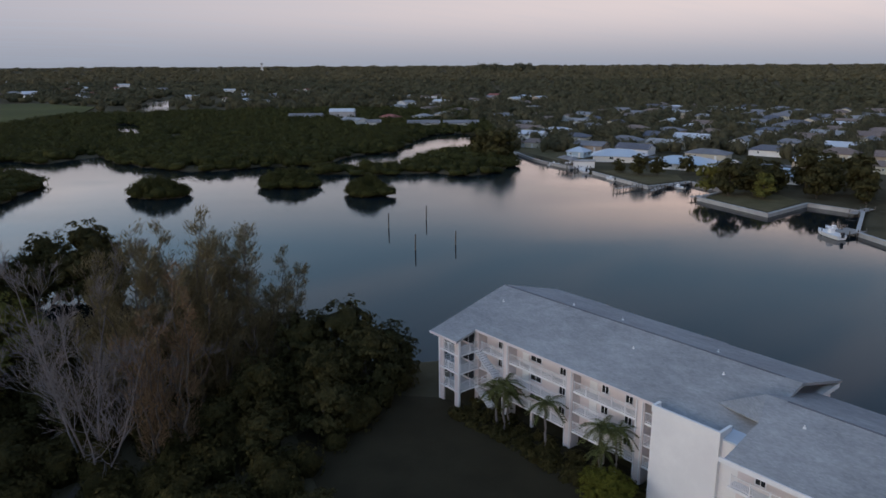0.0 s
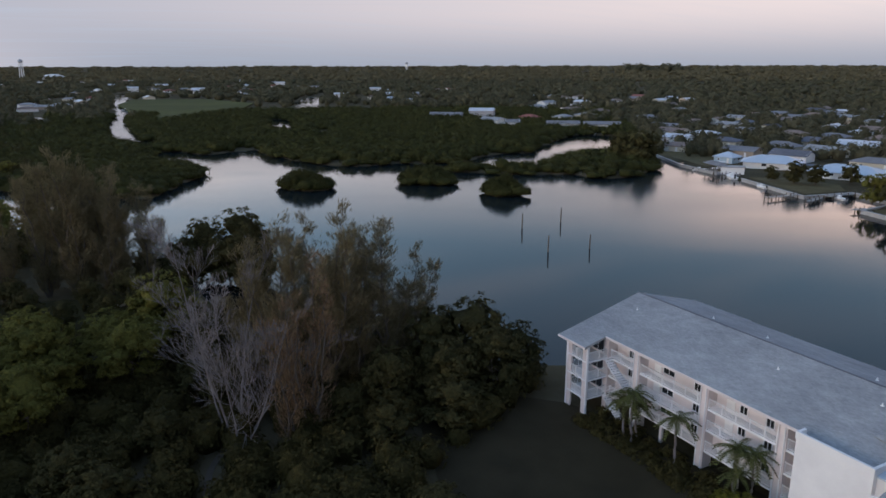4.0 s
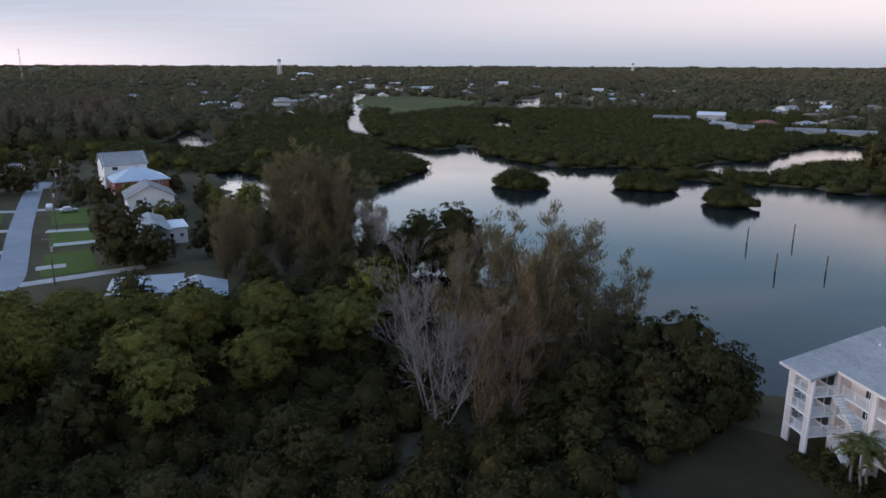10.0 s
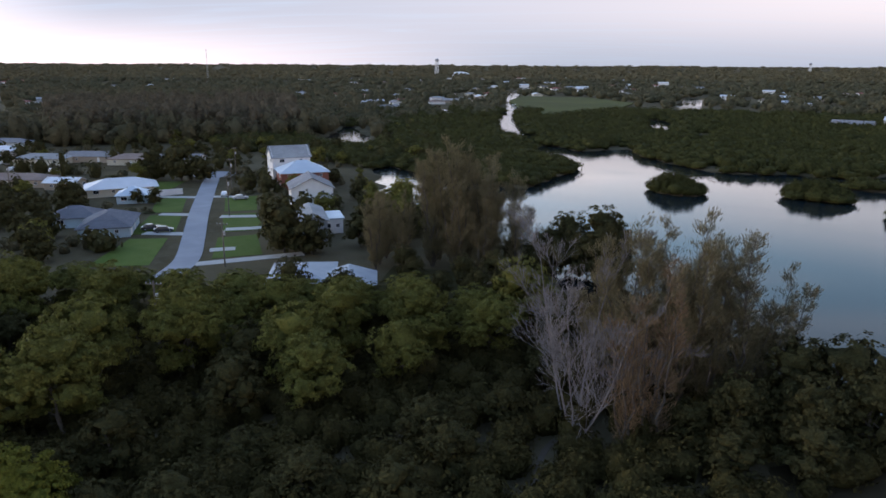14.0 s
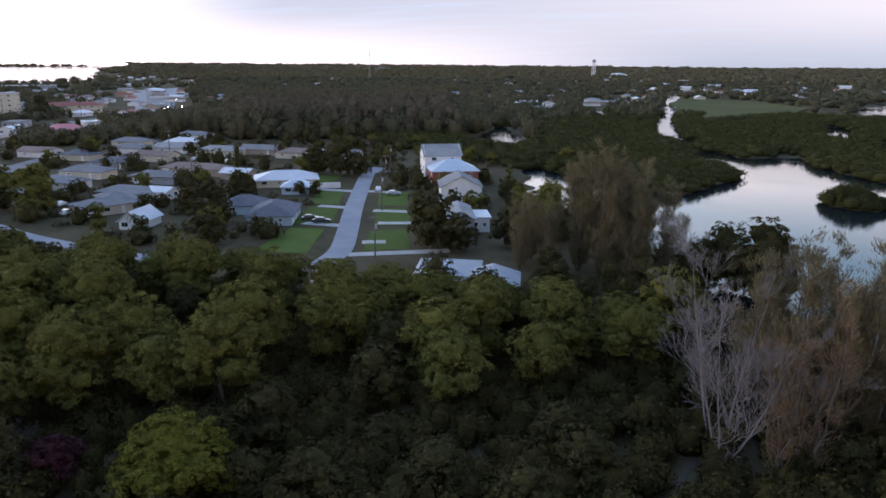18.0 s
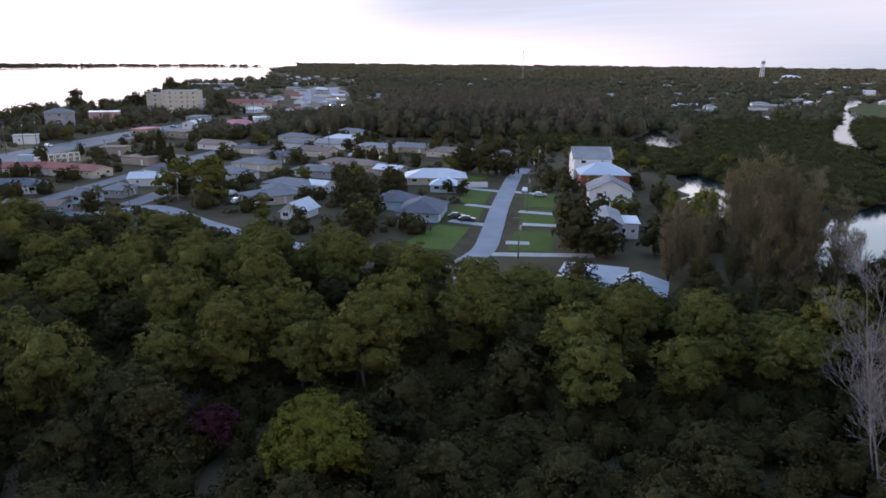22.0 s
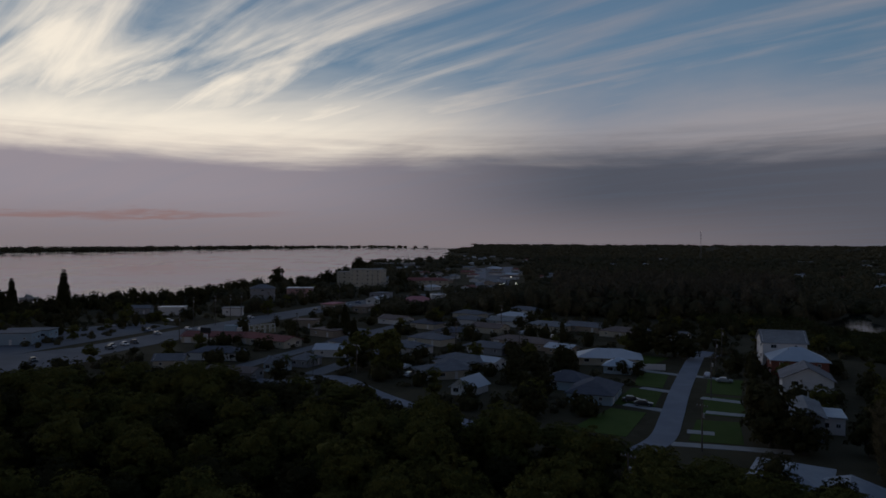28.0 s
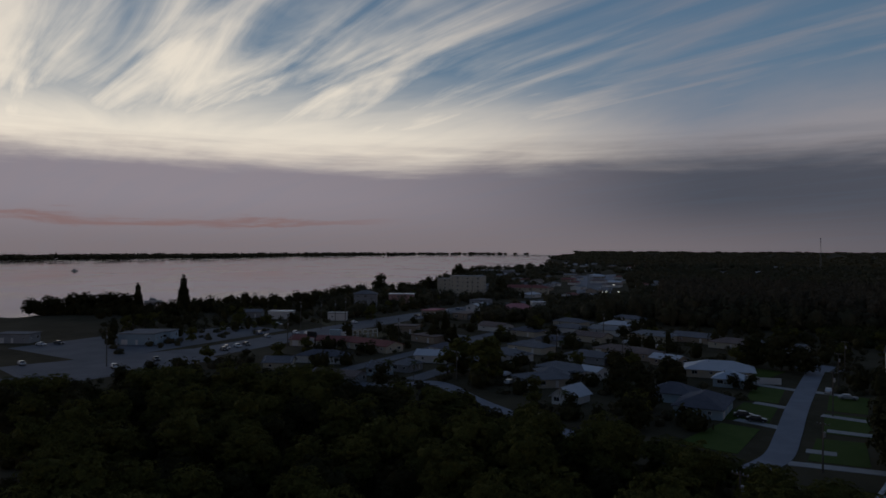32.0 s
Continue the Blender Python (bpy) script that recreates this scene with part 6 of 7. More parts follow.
# ---------------------------------------------------------------- trees near the camera
rng = np.random.default_rng(11)
PINES = [round_tree(101 + k, 12.5, 5.1, 38, 0.16, "pine_tree", M_PINE, grain=0.58) for k in range(4)]
BACKPINES = [round_tree(111 + k, 12.5, 5.0, 24, 0.20, "pine_tree", M_PINE, grain=0.64) for k in range(3)]
for p in PINES + BACKPINES:
    p["group"] = "trees of the near wood"
    p["label"] = "round-crowned green tree with cushions of fine leaves"
BRIGHTS = [round_tree(143, 10.0, 5.8, 34, 0.15, "young_pine_tree", M_BRIGHT, 0.2, 6, 0.5)]
BRIGHTS[0]["label"] = "fresh green round-crowned tree"
DARKS = [round_tree(151 + k, 10.0, 4.3, 22, 0.21, "dark_broadleaf_tree", M_DARKLEAF, 0.12, 6, 0.66, 8, 5) for k in range(3)]
for p in DARKS:
    p["group"] = "trees of the near wood"
    p["label"] = "dense dark green broad-leaved tree"
CASU = [casuarina(171 + k, 24.0, M_CASUARINA, 4.4, bush=0.8, rise=0.8, fan=0.8, blades=52) for k in range(3)]
for p in CASU:
    p["label"] = "tall feathery brownish-green casuarina tree"
RUST = [casuarina(181 + k, 21.0, M_RUST, 3.4, "withered_casuarina", 0.7, 0.62, 0.7, 0.75, 24) for k in range(2)]
for p in RUST:
    p["label"] = "tall withered rust-brown casuarina tree"

FOREST = [(-14, 58), (-6, 78), (-4, 88), (-25, 87), (-46, 90), (-60, 102), (-66, 88), (-78, 82), (-92, 70), (-110, 46), (-148, 30), (-163, 18), (-193, -20), (-208, -52),
          (-200, -85), (-185, -120), (-100, -140), (40, -60), (30, 20), (10, 40)]
placed = []


# slope from the camera down to the tree line, by azimuth
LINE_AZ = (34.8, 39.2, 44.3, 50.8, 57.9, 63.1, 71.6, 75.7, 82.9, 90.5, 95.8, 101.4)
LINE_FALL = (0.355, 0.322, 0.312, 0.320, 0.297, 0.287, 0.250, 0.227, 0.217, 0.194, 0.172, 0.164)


def view_cap(x, y):
    """Tallest scale allowed at a place, fitted to the tree line the camera sees."""
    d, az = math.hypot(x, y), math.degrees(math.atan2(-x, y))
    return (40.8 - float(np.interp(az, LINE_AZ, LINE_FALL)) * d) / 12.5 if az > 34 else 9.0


def free(x, y, gap):
    return all((x - a) ** 2 + (y - c) ** 2 > gap * gap for a, c in placed)


for x, y, s, k in ((-78, 43, 1.05, 0), (-83, 33, 1.05, 1), (-86, 20, 1.0, 2), (-74.8, 25.5, 1.12, 3), (-94, 60, 0.95, 1), (-102, 18.4, 1.0, 0), (-81.5, -17.2, 0.85, 1), (-113, -22.8, 0.95, 3), (-98, 42, 1.0, 2), (-88, 48, 1.0, 3),
                   (-80, 57, 1.0, 0), (-74, 66, 1.0, 1), (-67, 58, 0.95, 2), (-60, 66, 0.98, 3), (-53, 72, 0.92, 0), (-108, 34, 0.95, 3), (-112, 12, 1.0, 1), (-95, 8, 1.0, 2),
                   (-120, 24, 0.95, 0), (-84, 12, 1.0, 3), (-68, 72, 0.9, 2), (-60, 78, 0.9, 1), (-84, 66, 0.92, 3), (-128, 4, 0.95, 2), (-112, 52, 0.92, 1), (-107, 57, 0.9, 3), (-117, 46, 0.95, 0), (-100, 64, 0.85, 2), (-125, 40, 0.95, 1)):
    if view_cap(x, y) < 0.35:
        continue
    put(PINES[k], x, y, LAND, x * 1.7 + y, s, sz=min(view_cap(x, y), s * (0.95 + 0.1 * rng.random())))
    placed.append((x, y))
for x, y, s in ((-60, 16, 1.0), (14.9, 56.6, 0.46)):
    put(BRIGHTS[0], x, y, LAND, x, s, sz=s * 0.85)
    placed.append((x, y))
count = 0
while count < 190:
    yaw, d = radians(rng.uniform(-4, 118)), math.sqrt(rng.uniform(34 ** 2, 215 ** 2))
    x, y = -d * math.sin(yaw), d * math.cos(yaw)
    count += 0.04
    if poly_sd(np.array([[x, y]]), FOREST)[0] < 2.5 or seg_dist(np.array([[x, y]]), (-35, 62), (-31, 48))[0] < 3 or not free(x, y, 5.6) or view_cap(x, y) < 0.35:
        continue
    deg = math.degrees(yaw)
    if deg < 38 and d < 88:
        s = rng.uniform(0.5, 0.72)
        put(DARKS[int(rng.integers(3))], x, y, LAND, rng.random() * 6.28, s * 1.25, sz=s)
    elif d < 68:
        s = rng.uniform(0.42, 0.62)
        put(DARKS[int(rng.integers(3))], x, y, LAND, rng.random() * 6.28, s * 1.3, sz=s)
    else:
        s = rng.uniform(0.72, 0.98)
        q = rng.random()
        put(BACKPINES[int(rng.integers(3))] if q < 0.62 else DARKS[int(rng.integers(3))], x, y, LAND, rng.random() * 6.28, s * 1.05, sz=min(s, view_cap(x, y)))
    placed.append((x, y))
    count += 1

# the tall pale and brown trees by the shore
DEAD = bare_tree(205, 20.5, "dead_tree", M_DEADWOOD, 0.95, 6, 0.10, (11, 8, 7), 0.30)
DEAD["label"] = "tall bleached leafless tree with many thin branches"
put(DEAD, -34.4, 62.5, LAND, 3.7, 1.22)
put(RUST[0], -28.8, 63.5, LAND, 0.3, 0.78)
put(RUST[1], -27.2, 66.5, LAND, 1.3, 0.95)
for x, y, s, k in ((-28, 75.5, 0.97, 0), (-33, 73, 0.92, 1), (-22.5, 79.5, 0.88, 2), (-25.5, 77, 0.85, 1), (-37, 75, 0.80, 2), (-30.5, 78, 0.9, 0), (-20, 82, 0.72, 0), (-40, 78, 0.66, 1), (-27, 81, 0.8, 2)):
    put(CASU[k], x, y, LAND, x * 0.9, s)
for x, y, s, k in ((-84, 103, 1.05, 0), (-88, 107, 1.0, 1), (-80, 108, 0.92, 2), (-93, 108, 0.9, 0), (-76, 112, 0.8, 1), (-97, 94, 0.62, 2), (-99, 97, 0.6, 1), (-93, 97, 0.55, 0), (-86, 110, 0.95, 1), (-90, 103, 0.92, 2), (-79, 105, 0.75, 1), (-83, 113, 0.85, 0), (-101, 101, 0.58, 2), (-96, 101, 0.6, 0)):
    put(CASU[k], x, y, LAND, x * 0.7, s)
for x, y, s, k in ((-64, 123, 1.3, 0), (-70, 121, 1.1, 1), (-60, 117, 0.95, 2), (-12.5, 82, 1.15, 0), (-17, 80, 1.05, 1), (-62, 115, 0.8, 0), (-68, 114, 0.7, 2), (-56, 113, 0.65, 1), (-74, 121, 0.7, 2), (-9, 79, 0.95, 2), (-14, 75, 0.9, 0), (-20, 72, 0.85, 1), (-6.5, 84, 0.8, 2), (-43, 84, 0.8, 0), (-50, 88, 0.7, 1), (-58, 121, 0.8, 1), (-66, 118, 0.9, 2), (-62, 126, 0.9, 0), (-72, 117, 0.8, 0), (-40, 80, 0.8, 1), (-35, 82, 0.85, 2), (-30, 84, 0.8, 0), (-24, 85, 0.8, 1), (-46, 78, 0.8, 2), (-39, 70, 0.75, 0), (-70, 92, 0.6, 1), (-76, 89, 0.5, 0), (-84, 91, 0.55, 2), (-90, 95, 0.6, 0), (-77, 97, 0.6, 1), (-72, 100, 0.7, 2), (-94, 71, 0.5, 1), (-88, 74, 0.45, 0)):
    put(DARKS[k], x, y, LAND, x, s)
# withered trees and a red-leaved bush inside the wood
put(DARKS[1], -91, 68.5, LAND, 2.0, 0.86)
put(DARKS[2], -84, 73.5, LAND, 4.0, 0.72)
MAUVE = bare_tree(221, 6.5, "withered_shrub", M_MAUVE, 0.9, 7, 0.05, (9, 5, 4), 0.42)
MAUVE["label"] = "leafless mauve-grey thicket inside the wood"
put(MAUVE, -140, 38, LAND, 0.0, 1.2, sz=0.9)
put(MAUVE, -134, 42, LAND, 1.4, 1.2, sz=0.85)
put(MAUVE, -75, 4, LAND, 0.4, 0.9)
put(MAUVE, -72, -2, LAND, 2.4, 0.8)
put(MAUVE, -79, -5, LAND, 4.4, 0.9)
RED = round_tree(231, 5.5, 2.6, 11, 0.2, "red_leaved_bush", M_PURPLE, 0.15, 5, 0.4, 8, 5)
put(RED, -69, 7.5, LAND, 0, 1.0, "dark red-leaved bush inside the wood")
PALMS = [palm(301 + k, 6.0 + k) for k in range(3)]
for p in PALMS:
    p["label"] = "feather palm with drooping grey-green fronds"


def condo_at(u, v):
    w = CONDO @ Vector((u, v, 0))
    return w.x, w.y


for u, v, s, k in ((9.6, 1.6, 0.9, 0), (11.2, 1.2, 1.0, 1), (10.6, 2.6, 0.8, 0), (16.8, 1.8, 0.95, 1), (23.6, 2.2, 0.95, 1), (25.2, 2.6, 0.85, 2), (24.4, 1.4, 0.75, 0)):
    put(PALMS[k], *condo_at(u, v), LAND, u, s * 0.98, sz=s * 0.84)

for x, y, s, k in ((-209.3, -2.3, 0.8, 2), (-211, 5.3, 0.8, 1), (-263, 62, 0.8, 0), (-171.7, 41.4, 0.75, 0)):
    put(PALMS[k], x, y, LAND, x, s)

# mid-distance garden trees
GARDEN = [round_tree(401 + k, 8.5, 3.9, 12, 0.42, "garden_tree", m, 0.2, 4, 0.85, 8, 4) for k, m in enumerate((M_DARKLEAF, M_PINE, M_DARKLEAF, M_PINE))]
for p in GARDEN:
    p["group"] = "garden trees"
    p["label"] = "rounded garden tree with dense leaves"
for x, y, s, k in ((-209.4, 27.1, 1.45, 3), (-191, 34.5, 0.45, 0), (-327, 66, 1.0, 3), (-318, 62, 0.9, 0), (-302, 16, 0.8, 2), (-296, 22, 0.7, 0), (-601, -14, 1.5, 0), (-524, -41, 1.2, 2), (-486, -61, 1.1, 0), (-665, 30, 1.5, 2), (-390, -14, 0.9, 3), (-640, 95, 1.5, 0), (-590, 90, 1.2, 2), (-560, 82, 1.1, 0), (-121, 90, 1.35, 0), (-127, 94, 1.15, 2), (-115, 93, 1.0, 0), (-225, 126, 1.5, 0), (-233, 121, 1.2, 2), (-217, 130, 1.0, 0), (-192, 99, 0.55, 0), (-196, 96, 0.5, 2), (-140, 118, 0.8, 1),
                   (-128, 130, 0.9, 3), (-120, 138, 1.0, 1), (-135, 141, 1.0, 3), (-114, 128, 0.9, 1), (-110, 118, 0.9, 0), (-152, 52, 0.9, 0), (-160, 56, 0.8, 1), (-171, 57, 0.8, 2),
                   (-172, 63, 0.7, 0), (-226, 22, 1.3, 3), (-232, 30, 1.2, 1), (-220, 16, 1.0, 3), (-190, 60, 0.9, 0), (-196, 68, 0.9, 2), (-186, 66, 0.8, 0), (-204, 80, 0.9, 2), (-192, 38, 0.55, 1),
                   (88, 214, 1.3, 0), (96, 216, 1.1, 2), (104, 217, 1.0, 0), (112, 208, 1.1, 2), (118, 214, 1.3, 0), (126, 210, 1.3, 2), (122, 200, 0.8, 0), (72, 256, 0.9, 0), (78, 254, 0.8, 2),
                   (24, 297, 1.55, 0), (17, 304, 1.4, 2), (28, 306, 1.4, 0), (22, 315, 1.3, 2), (84, 222, 1.0, 1), (132, 222, 1.3, 0), (130, 236, 1.2, 2), (140, 205, 1.2, 0), (-112, 150, 0.8, 0), (-142, 148, 0.6, 1), (-156, 150, 0.5, 3), (-166, 156, 0.45, 3), (-130, 137, 0.9, 3), (-118, 146, 0.9, 1), (-122, 128, 0.7, 3), (-138, 133, 0.8, 1), (-106, 110, 0.9, 0), (-112, 104, 0.8, 2), (-116, 122, 0.9, 3), (-126, 118, 0.7, 0), (-117, 147, 0.7, 2), (100, 226, 1.2, 0), (108, 229, 1.0, 2), (96, 208, 0.9, 1), (140, 192, 1.0, 2), (150, 214, 1.4, 0), (66, 262, 0.6, 0), (118, 226, 1.5, 0), (90, 258, 0.8, 2)):
    put(GARDEN[k], x, y, LAND, x * 0.37, s)
made = 0
while made < 260:
    yaw = radians(rng.uniform(42, 112))
    d = rng.uniform(165, 560)
    x, y = -d * math.sin(yaw), d * math.cos(yaw)
    made += 0.04
    pt = np.array([[x, y]])
    if water_sd(pt)[0] > -6 or poly_sd(pt, FOREST)[0] > 0 or any((x - a) ** 2 + (y - c) ** 2 < r * r for a, c, r in HOUSES):
        continue
    if min(seg_dist(pt, a, c)[0] for a, c in (((-130, -180), (-262, -78)), ((-262, -78), (-400, 2)), ((-400, 2), (-470, 50)), ((-470, 50), (-560, 135)))) < 22:
        continue
    if min(seg_dist(pt, a, c)[0] for a, c in (((-121, 61), (-146, 83)), ((-146, 83), (-228, 141)), ((-150, 38), (-207, 11)), ((-213, 5), (-380, 105)), ((-225, -20), (-350, 60)))) < 5.5:
        continue
    if any(poly_sd(pt, p)[0] > -1 for p in LAWNS):
        continue
    put(GARDEN[int(rng.integers(4))], x, y, LAND, rng.random() * 6, rng.uniform(0.35, 0.8))
    made += 1
def off_roads(P, gap):
    d = np.full(len(P), 1e9)
    for line in ([(-112, 48), (-131, 73), (-146, 83.5), (-226, 139)], [(-150, 38), (-195, 19.5), (-213, 4), (-195, -14)], [(-213, 5), (-290, 52), (-380, 105)], [(-225, -20), (-350, 60)]):
        for a, c in zip(line, line[1:]):
            d = np.minimum(d, seg_dist(P, a, c))
    for a, c in (((-130, -180), (-262, -78)), ((-262, -78), (-400, 2)), ((-400, 2), (-470, 50)), ((-470, 50), (-560, 135)), ((-560, 135), (-1100, 310))):
        d = np.minimum(d, seg_dist(P, a, c) - 16)
    for p in LAWNS:
        d = np.where(poly_sd(P, p) > -1.0, 0, d)
    return d > gap


NORF = norfolk(501)
for k, (x, y, sc) in enumerate(((-425, -212, 1.5), (-428, -203, 1.7), (-424, -196, 1.6), (-432, -190, 1.9), (-428, -182, 2.0), (-434, -176, 1.8), (-430, -170, 2.0), (-433, -164, 1.9), (-430, -158, 1.9),
                                (-420, -205, 1.3), (-436, -184, 1.7), (-438, -171, 1.8), (-440, -120, 1.2), (-446, -116, 1.2), (-455, -106, 1.3), (-470, -98, 1.3), (-447, -56, 1.45), (-509, -36, 1.7), (-637, -15, 2.2), (-597, 22, 1.7), (-652, 41, 1.9), (-900, 80, 2.6))):
    put(GARDEN[(0, 2)[k % 2]], x, y, LAND, k, sc * 0.8, "tall dark tree on the bay shore", sc * (0.74 if y < -100 else 0.9))
NORF["label"] = "tall dark columnar pine standing against the bay"
put(NORF, -428.6, -125.6, LAND, 0, 1.0)
put(NORF, -429, -152, LAND, 1, 0.8)
put(NORF, -318, 22, LAND, 2, 0.5)
put(NORF, -261, 21.4, LAND, 2, 0.5)


# ---------------------------------------------------------------- mangroves, brush and far woods
def scatter_mass(name, pts, radius, height, per, leaf, mat, label, category, squash=0.7, seed=3, nu=5, nv=3, tall=1.0):
    """One mass of foliage: at each point a cushion of leaves reaching down to the ground."""
    r2 = np.random.default_rng(seed)
    n = len(pts)
    rad = radius * (0.7 + 0.6 * r2.random(n))
    hgt = height * (0.65 + 0.6 * r2.random(n)) * tall
    z0 = pts[:, 2] if pts.shape[1] > 2 else np.zeros(n)
    u = r2.normal(0, 1, (n, per, 3))
    u /= np.linalg.norm(u, axis=2, keepdims=True)
    u[:, :, 2] = np.where(u[:, :, 2] < -0.25, -u[:, :, 2], u[:, :, 2])
    half = np.stack([rad, rad, hgt * 0.55], 1)
    mid = np.stack([pts[:, 0], pts[:, 1], z0 + hgt * 0.45], 1)
    c = u * half[:, None, :] * (0.80 + 0.36 * r2.random((n, per, 1))) + mid[:, None, :]
    size = np.repeat(leaf * rad / radius, per) * (0.6 + 0.8 * r2.random(n * per))
    q = cards(c.reshape(-1, 3), u.reshape(-1, 3), size, 0.7, r2, 0.30)
    return tagged(new(name, quads_mesh(name, q, mat, cores(mid, half * 0.76, nu, nv, r2))), label, category, kind="stuff")


def sown(n, yaw0, yaw1, d0, d1, seed, power=2.0):
    r2 = np.random.default_rng(seed)
    a = np.radians(r2.uniform(yaw0, yaw1, n))
    if power == 0:
        d = np.exp(r2.uniform(math.log(d0), math.log(d1), n))
    else:
        d = r2.uniform(d0 ** power, d1 ** power, n) ** (1 / power)
    return np.stack([-d * np.sin(a), d * np.cos(a)], 1)


def clear_of_houses(P, gap):
    ok = np.ones(len(P), bool)
    for a, c, r in HOUSES:
        ok &= (P[:, 0] - a) ** 2 + (P[:, 1] - c) ** 2 > (r + gap) ** 2
    return ok


def off_sightlines(P, slope=0.085, half=8.0, lo=0.0):
    """Clears sightlines from the camera to the houses: true where trees may stand."""
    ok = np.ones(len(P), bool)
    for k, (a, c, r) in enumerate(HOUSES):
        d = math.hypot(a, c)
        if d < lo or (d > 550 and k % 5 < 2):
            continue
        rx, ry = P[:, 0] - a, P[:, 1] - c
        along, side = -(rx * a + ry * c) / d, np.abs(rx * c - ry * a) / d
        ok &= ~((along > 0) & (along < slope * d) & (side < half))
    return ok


# islets and the mangrove shores
P, tall = [], []
for k, (x, y, rx, ry) in enumerate(ISLES):
    r2 = np.random.default_rng(k)
    q, a = np.sqrt(r2.random(130)), r2.random(130) * math.tau
    P.append(np.stack([x + rx * 0.93 * q * np.cos(a), y + ry * 0.95 * q * np.sin(a)], 1))
    tall.append(1.08 - 0.62 * q ** 2)
scatter_mass("mangrove_islets", np.concatenate(P), 1.7, 5.6, 110, 0.26, M_MANGROVE, "small mangrove islets standing in the lagoon", "mangrove", seed=5, tall=np.concatenate(tall))
P = sown(14000, -10, 58, 185, 640, 61, 1.0)
w = water_sd(P)
land_side = (P[:, 1] > 190) & (P[:, 0] < 31)
land_side |= (P[:, 1] > 200 - 0.25 * (P[:, 0] + 190)) & (P[:, 0] < -190)
ok = (w < 0.7) & land_side & clear_of_houses(P, 4) & ((poly_sd(P, POND) < -17) | (np.hypot(P[:, 0], P[:, 1]) > 462)) & (poly_sd(P, [(-300, 470), (-285, 560), (-330, 690), (-420, 760), (-500, 740), (-450, 640), (-385, 560), (-330, 490)]) < 14 * np.sin(P[:, 0] * 0.11) + 6)
P, w = P[ok], w[ok]
scatter_mass("mangrove_thicket", P, 3.6, 4.9, 56, 0.38, M_MANGROVE, "dense dark green mangrove thicket along the water", "mangrove", 0.8, seed=6, tall=np.clip(0.6 - w * 0.08, 0.6, 1.0))
P = sown(3000, 40, 112, 160, 620, 71, 1.3)
ok = (water_sd(P) < -5) & (poly_sd(P, FOREST) < 0) & clear_of_houses(P, -1.5) & off_roads(P, 5.0)
big = np.random.default_rng(72).random(len(P)) < 0.22
scatter_mass("garden_hedges", P[ok & ~big], 1.5, 2.6, 26, 0.5, M_WOODS, "hedges and bushes between the houses", "bushes", seed=16)
scatter_mass("garden_tree_tops", P[ok & big], 2.6, 6.0, 44, 0.65, M_DARKLEAF, "mixed trees between the houses", "trees", seed=17)
# brush under and between the near trees
P = sown(5400, -6, 118, 30, 210, 62, 1.3)
P = P[(poly_sd(P, FOREST) > 0) & (seg_dist(P, (-35.4, 61), (-31, 46)) > 1.5)]
r2 = np.random.default_rng(77)
knoll = np.array([(-66.0, 119.5)]) + r2.normal(0, 1, (60, 2)) * np.array([5.5, 4.0])
scatter_mass("shore_bushes", knoll[water_sd(knoll) < -0.5], 2.2, 6.5, 110, 0.36, M_DARKLEAF, "dense bushes on a wooded point", "bushes", seed=19)
hedge = np.array([condo_at(u, v) for u, v in zip(r2.uniform(4.5, 29, 150), r2.uniform(-0.8, 3.4, 150))])
scatter_mass("foundation_hedge", hedge, 0.8, 1.3, 60, 0.18, M_BRUSH, "low dark hedge along the apartment building", "bushes", seed=20)
scatter_mass("forest_brush", P, 2.0, 3.6, 165, 0.20, M_BRUSH, "dark undergrowth between the trees", "bushes", 0.8, seed=7, nu=6, nv=4)
# the wood beyond the houses and along the coast
P = sown(8200, 45, 96, 235, 1000, 63, 0)
thin = np.random.default_rng(64).random(len(P))
inland = P[:, 1] - (0.34 * -P[:, 0] + 25) + 60 * np.sin(P[:, 0] * 0.013)
keep = (water_sd(P) < -3) & clear_of_houses(P, 3) & (thin < (np.degrees(np.arctan2(-P[:, 0], P[:, 1])) - 44) / 16) & ((inland > 0) | ((P[:, 0] < -330) & (thin < np.clip(0.55 + inland / 400, 0.22, 1)) & off_roads(P, 8))) & (poly_sd(P, [(-540, 120), (-560, 190), (-1130, 370), (-1050, 240)]) < 0)
keep &= (np.hypot(P[:, 0], P[:, 1]) > 385) & off_sightlines(P, 0.07, 8.0, 300.0)
keep &= np.minimum(seg_dist(P, (-146, 83), (-228, 141)), seg_dist(P, (-213, 5), (-380, 105))) > 12
P, inland = P[keep], inland[keep]
far = np.hypot(P[:, 0], P[:, 1])
tall = np.where(inland < 0, 0.62, np.where(far > 420, 0.8, 1.0)) * (0.75 + 0.5 * np.random.default_rng(65).random(len(P)))
grey = np.random.default_rng(68).random(len(P)) < 0.7
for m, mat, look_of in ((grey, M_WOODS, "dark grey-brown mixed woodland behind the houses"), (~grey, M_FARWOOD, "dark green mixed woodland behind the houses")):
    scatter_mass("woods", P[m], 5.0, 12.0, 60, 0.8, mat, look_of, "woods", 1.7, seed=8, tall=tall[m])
P = sown(420, 52, 69, 392, 640, 69, 0.8)
P = P[(water_sd(P) < -4) & clear_of_houses(P, 2) & off_roads(P, 12) & (P[:, 1] > 0.36 * -P[:, 0] + 5)]
r2 = np.random.default_rng(70)
tiers = []
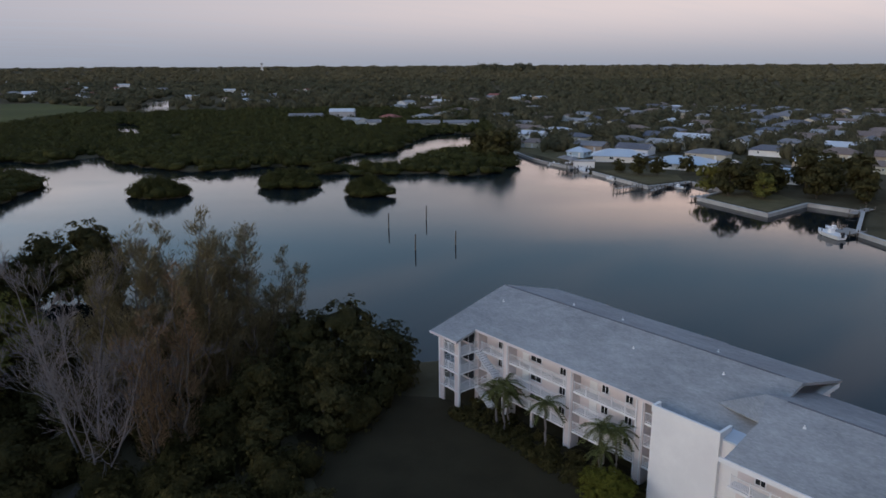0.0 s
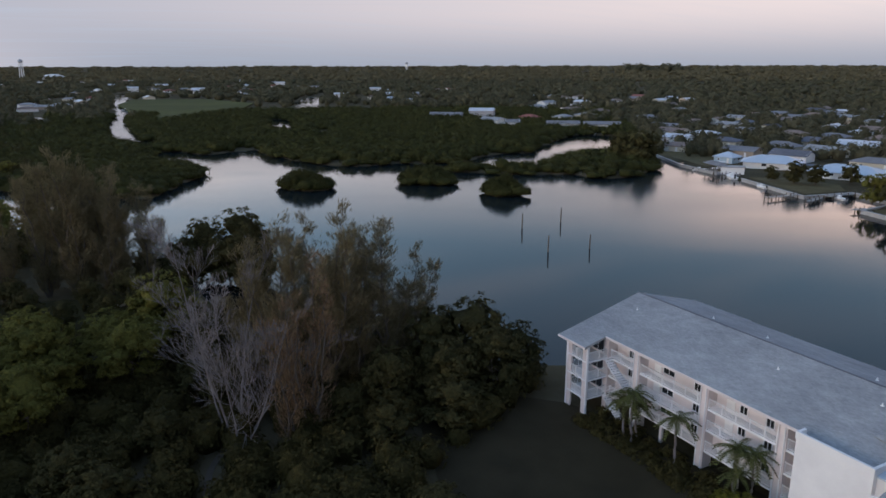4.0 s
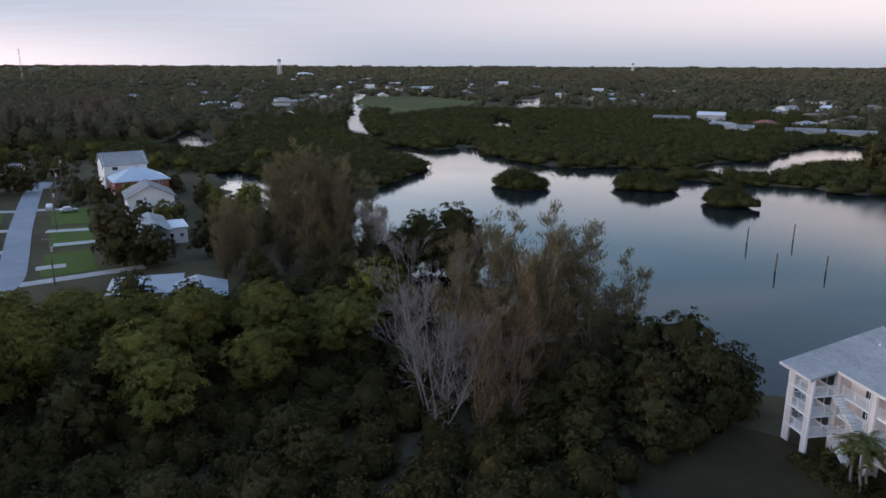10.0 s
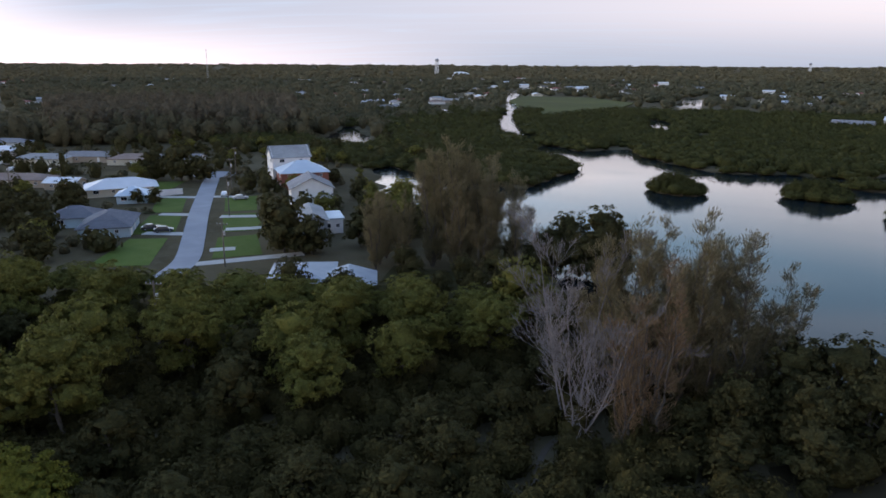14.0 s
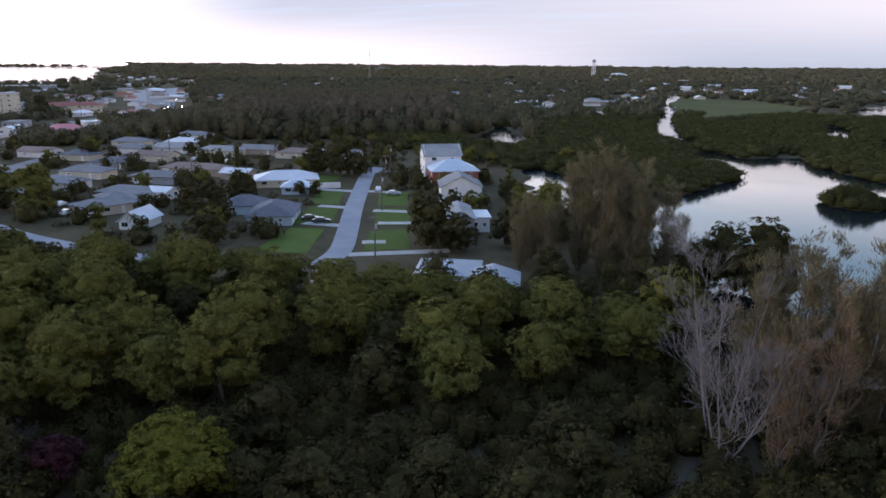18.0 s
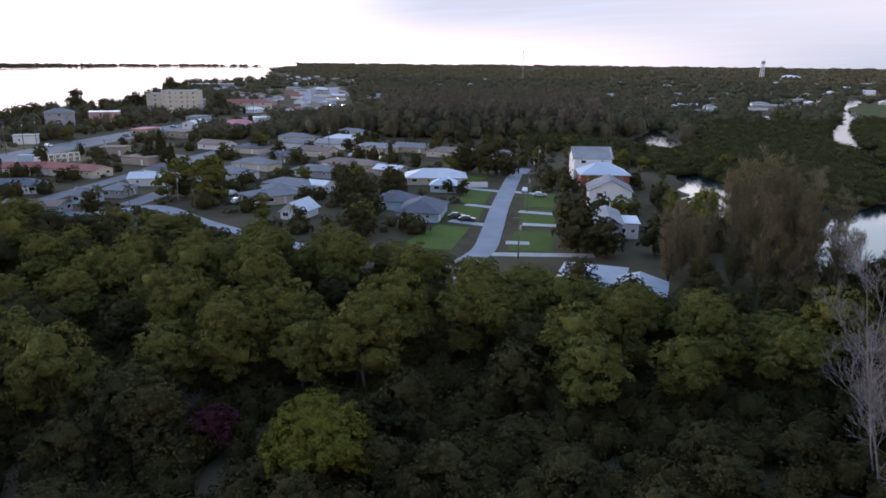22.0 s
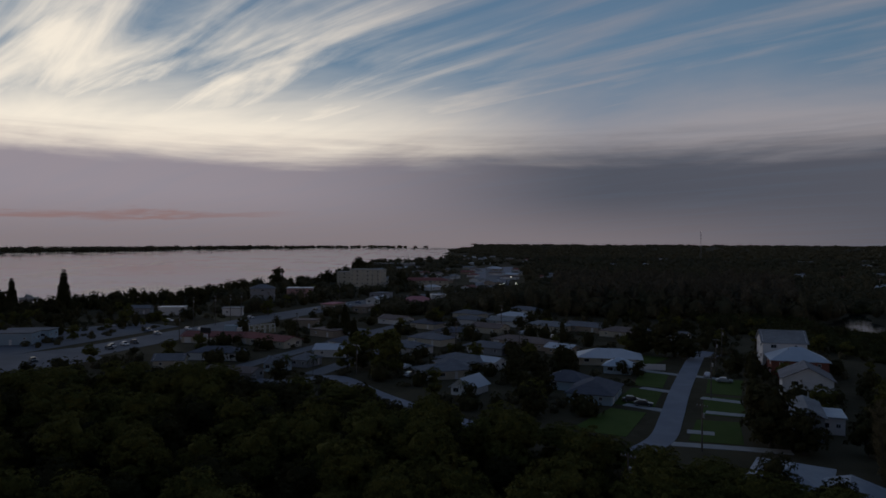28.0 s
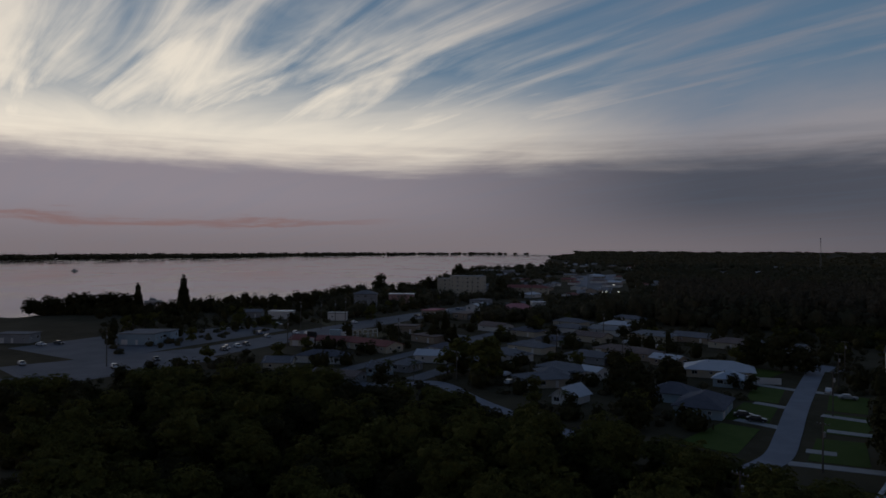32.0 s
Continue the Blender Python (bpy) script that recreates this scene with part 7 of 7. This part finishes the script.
for z, wide, n in ((0.0, 3.4, 3), (4.5, 2.4, 3), (8.5, 1.3, 2)):          # feathery crowns narrowing in tiers
    for k in range(n):
        tiers.append(np.column_stack([P + r2.normal(0, wide, P.shape), np.full(len(P), z) + r2.normal(0, 0.8, len(P))]))
scatter_mass("casuarina_wood", np.concatenate(tiers), 2.9, 8.0, 44, 0.55, M_GREYWOOD, "tall grey-brown casuarina wood behind the houses", "woods", 1.7, seed=18, nu=6, nv=4)
r2 = np.random.default_rng(83)
f = r2.random(150)[:, None]
P = np.array([-424.0, -222.0]) * (1 - f) + np.array([-434.0, -140.0]) * f + r2.normal(0, 3.0, (150, 2))
scatter_mass("shore_thicket", P[water_sd(P) < -0.5], 2.6, 5.5, 70, 0.4, M_DARKLEAF, "dense dark thicket under the trees on the bay shore", "bushes", seed=84)
P = sown(2600, 74, 112, 380, 1500, 64, 0)
wb = water_sd(P)
keep = (wb < -2) & (wb > -45) & clear_of_houses(P, 1) & (P[:, 0] < -380)
scatter_mass("coastal_trees", P[keep], 3.6, 8.0, 40, 0.75, M_DARKLEAF, "row of dark trees along the bay shore", "trees", 1.0, seed=9)
P = sown(12000, -40, 88, 420, 4900, 65, 0)
d = np.hypot(P[:, 0], P[:, 1])
keep = (water_sd(P) < -4) & clear_of_houses(P, 2) & off_sightlines(P) & ((P[:, 0] > -12) | (P[:, 1] > 640) | (P[:, 0] < -330)) & ((P[:, 0] > 40) | (d > 480))
keep &= poly_sd(P, [(-300, 470), (-285, 560), (-330, 690), (-420, 760), (-500, 740), (-450, 640), (-385, 560), (-330, 490)]) < -2
keep &= (P[:, 0] > -300) | (P[:, 0] < -2200) | (P[:, 1] > 0.34 * -P[:, 0] + 25 + 60 * np.sin(P[:, 0] * 0.013)) | ((np.random.default_rng(66).random(len(P)) < 0.5) & off_roads(P, 8))
keep &= (poly_sd(P, [(-540, 110), (-560, 190), (-1130, 370), (-1050, 220)]) < 0) & (BARRIER(P) < -60)
P, d = P[keep], d[keep]
rise = np.clip((d - 1500) / 3500, 0, 1) ** 1.3 * 24
for k, (lo, hi) in enumerate(((0, 800), (800, 1700), (1700, 5000))):
    m = (d >= lo) & (d < hi)
    sc = (1.0, 1.9, 4.2)[k]
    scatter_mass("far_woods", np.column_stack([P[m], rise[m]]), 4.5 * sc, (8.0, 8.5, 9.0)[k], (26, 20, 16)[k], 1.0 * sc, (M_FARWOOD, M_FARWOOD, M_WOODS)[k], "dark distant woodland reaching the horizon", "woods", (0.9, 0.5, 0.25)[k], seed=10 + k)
P = sown(2500, -45, -2, 330, 700, 66, 0.8)
keep = (water_sd(P) < -4) & clear_of_houses(P, -1) & (P[:, 0] > 32) & off_sightlines(P, 0.035, 5.0)
scatter_mass("garden_trees", P[keep], 3.2, 6.5, 60, 0.55, M_FARWOOD, "trees between the waterfront houses", "trees", 1.0, seed=14)
P = np.concatenate([sown(24000, 60, 150, 1500, 5700, 67, 0)])
keep = BARRIER(P) > 12
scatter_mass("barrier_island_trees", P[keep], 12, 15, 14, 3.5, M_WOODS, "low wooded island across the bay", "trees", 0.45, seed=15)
r2 = np.random.default_rng(91)
for yaw0, yaw1 in ((-5.0, -3.0), (-7.1, -5.7)):
    a = np.radians(r2.uniform(yaw0, yaw1, 40))
    d = r2.uniform(2950, 3150, 40)
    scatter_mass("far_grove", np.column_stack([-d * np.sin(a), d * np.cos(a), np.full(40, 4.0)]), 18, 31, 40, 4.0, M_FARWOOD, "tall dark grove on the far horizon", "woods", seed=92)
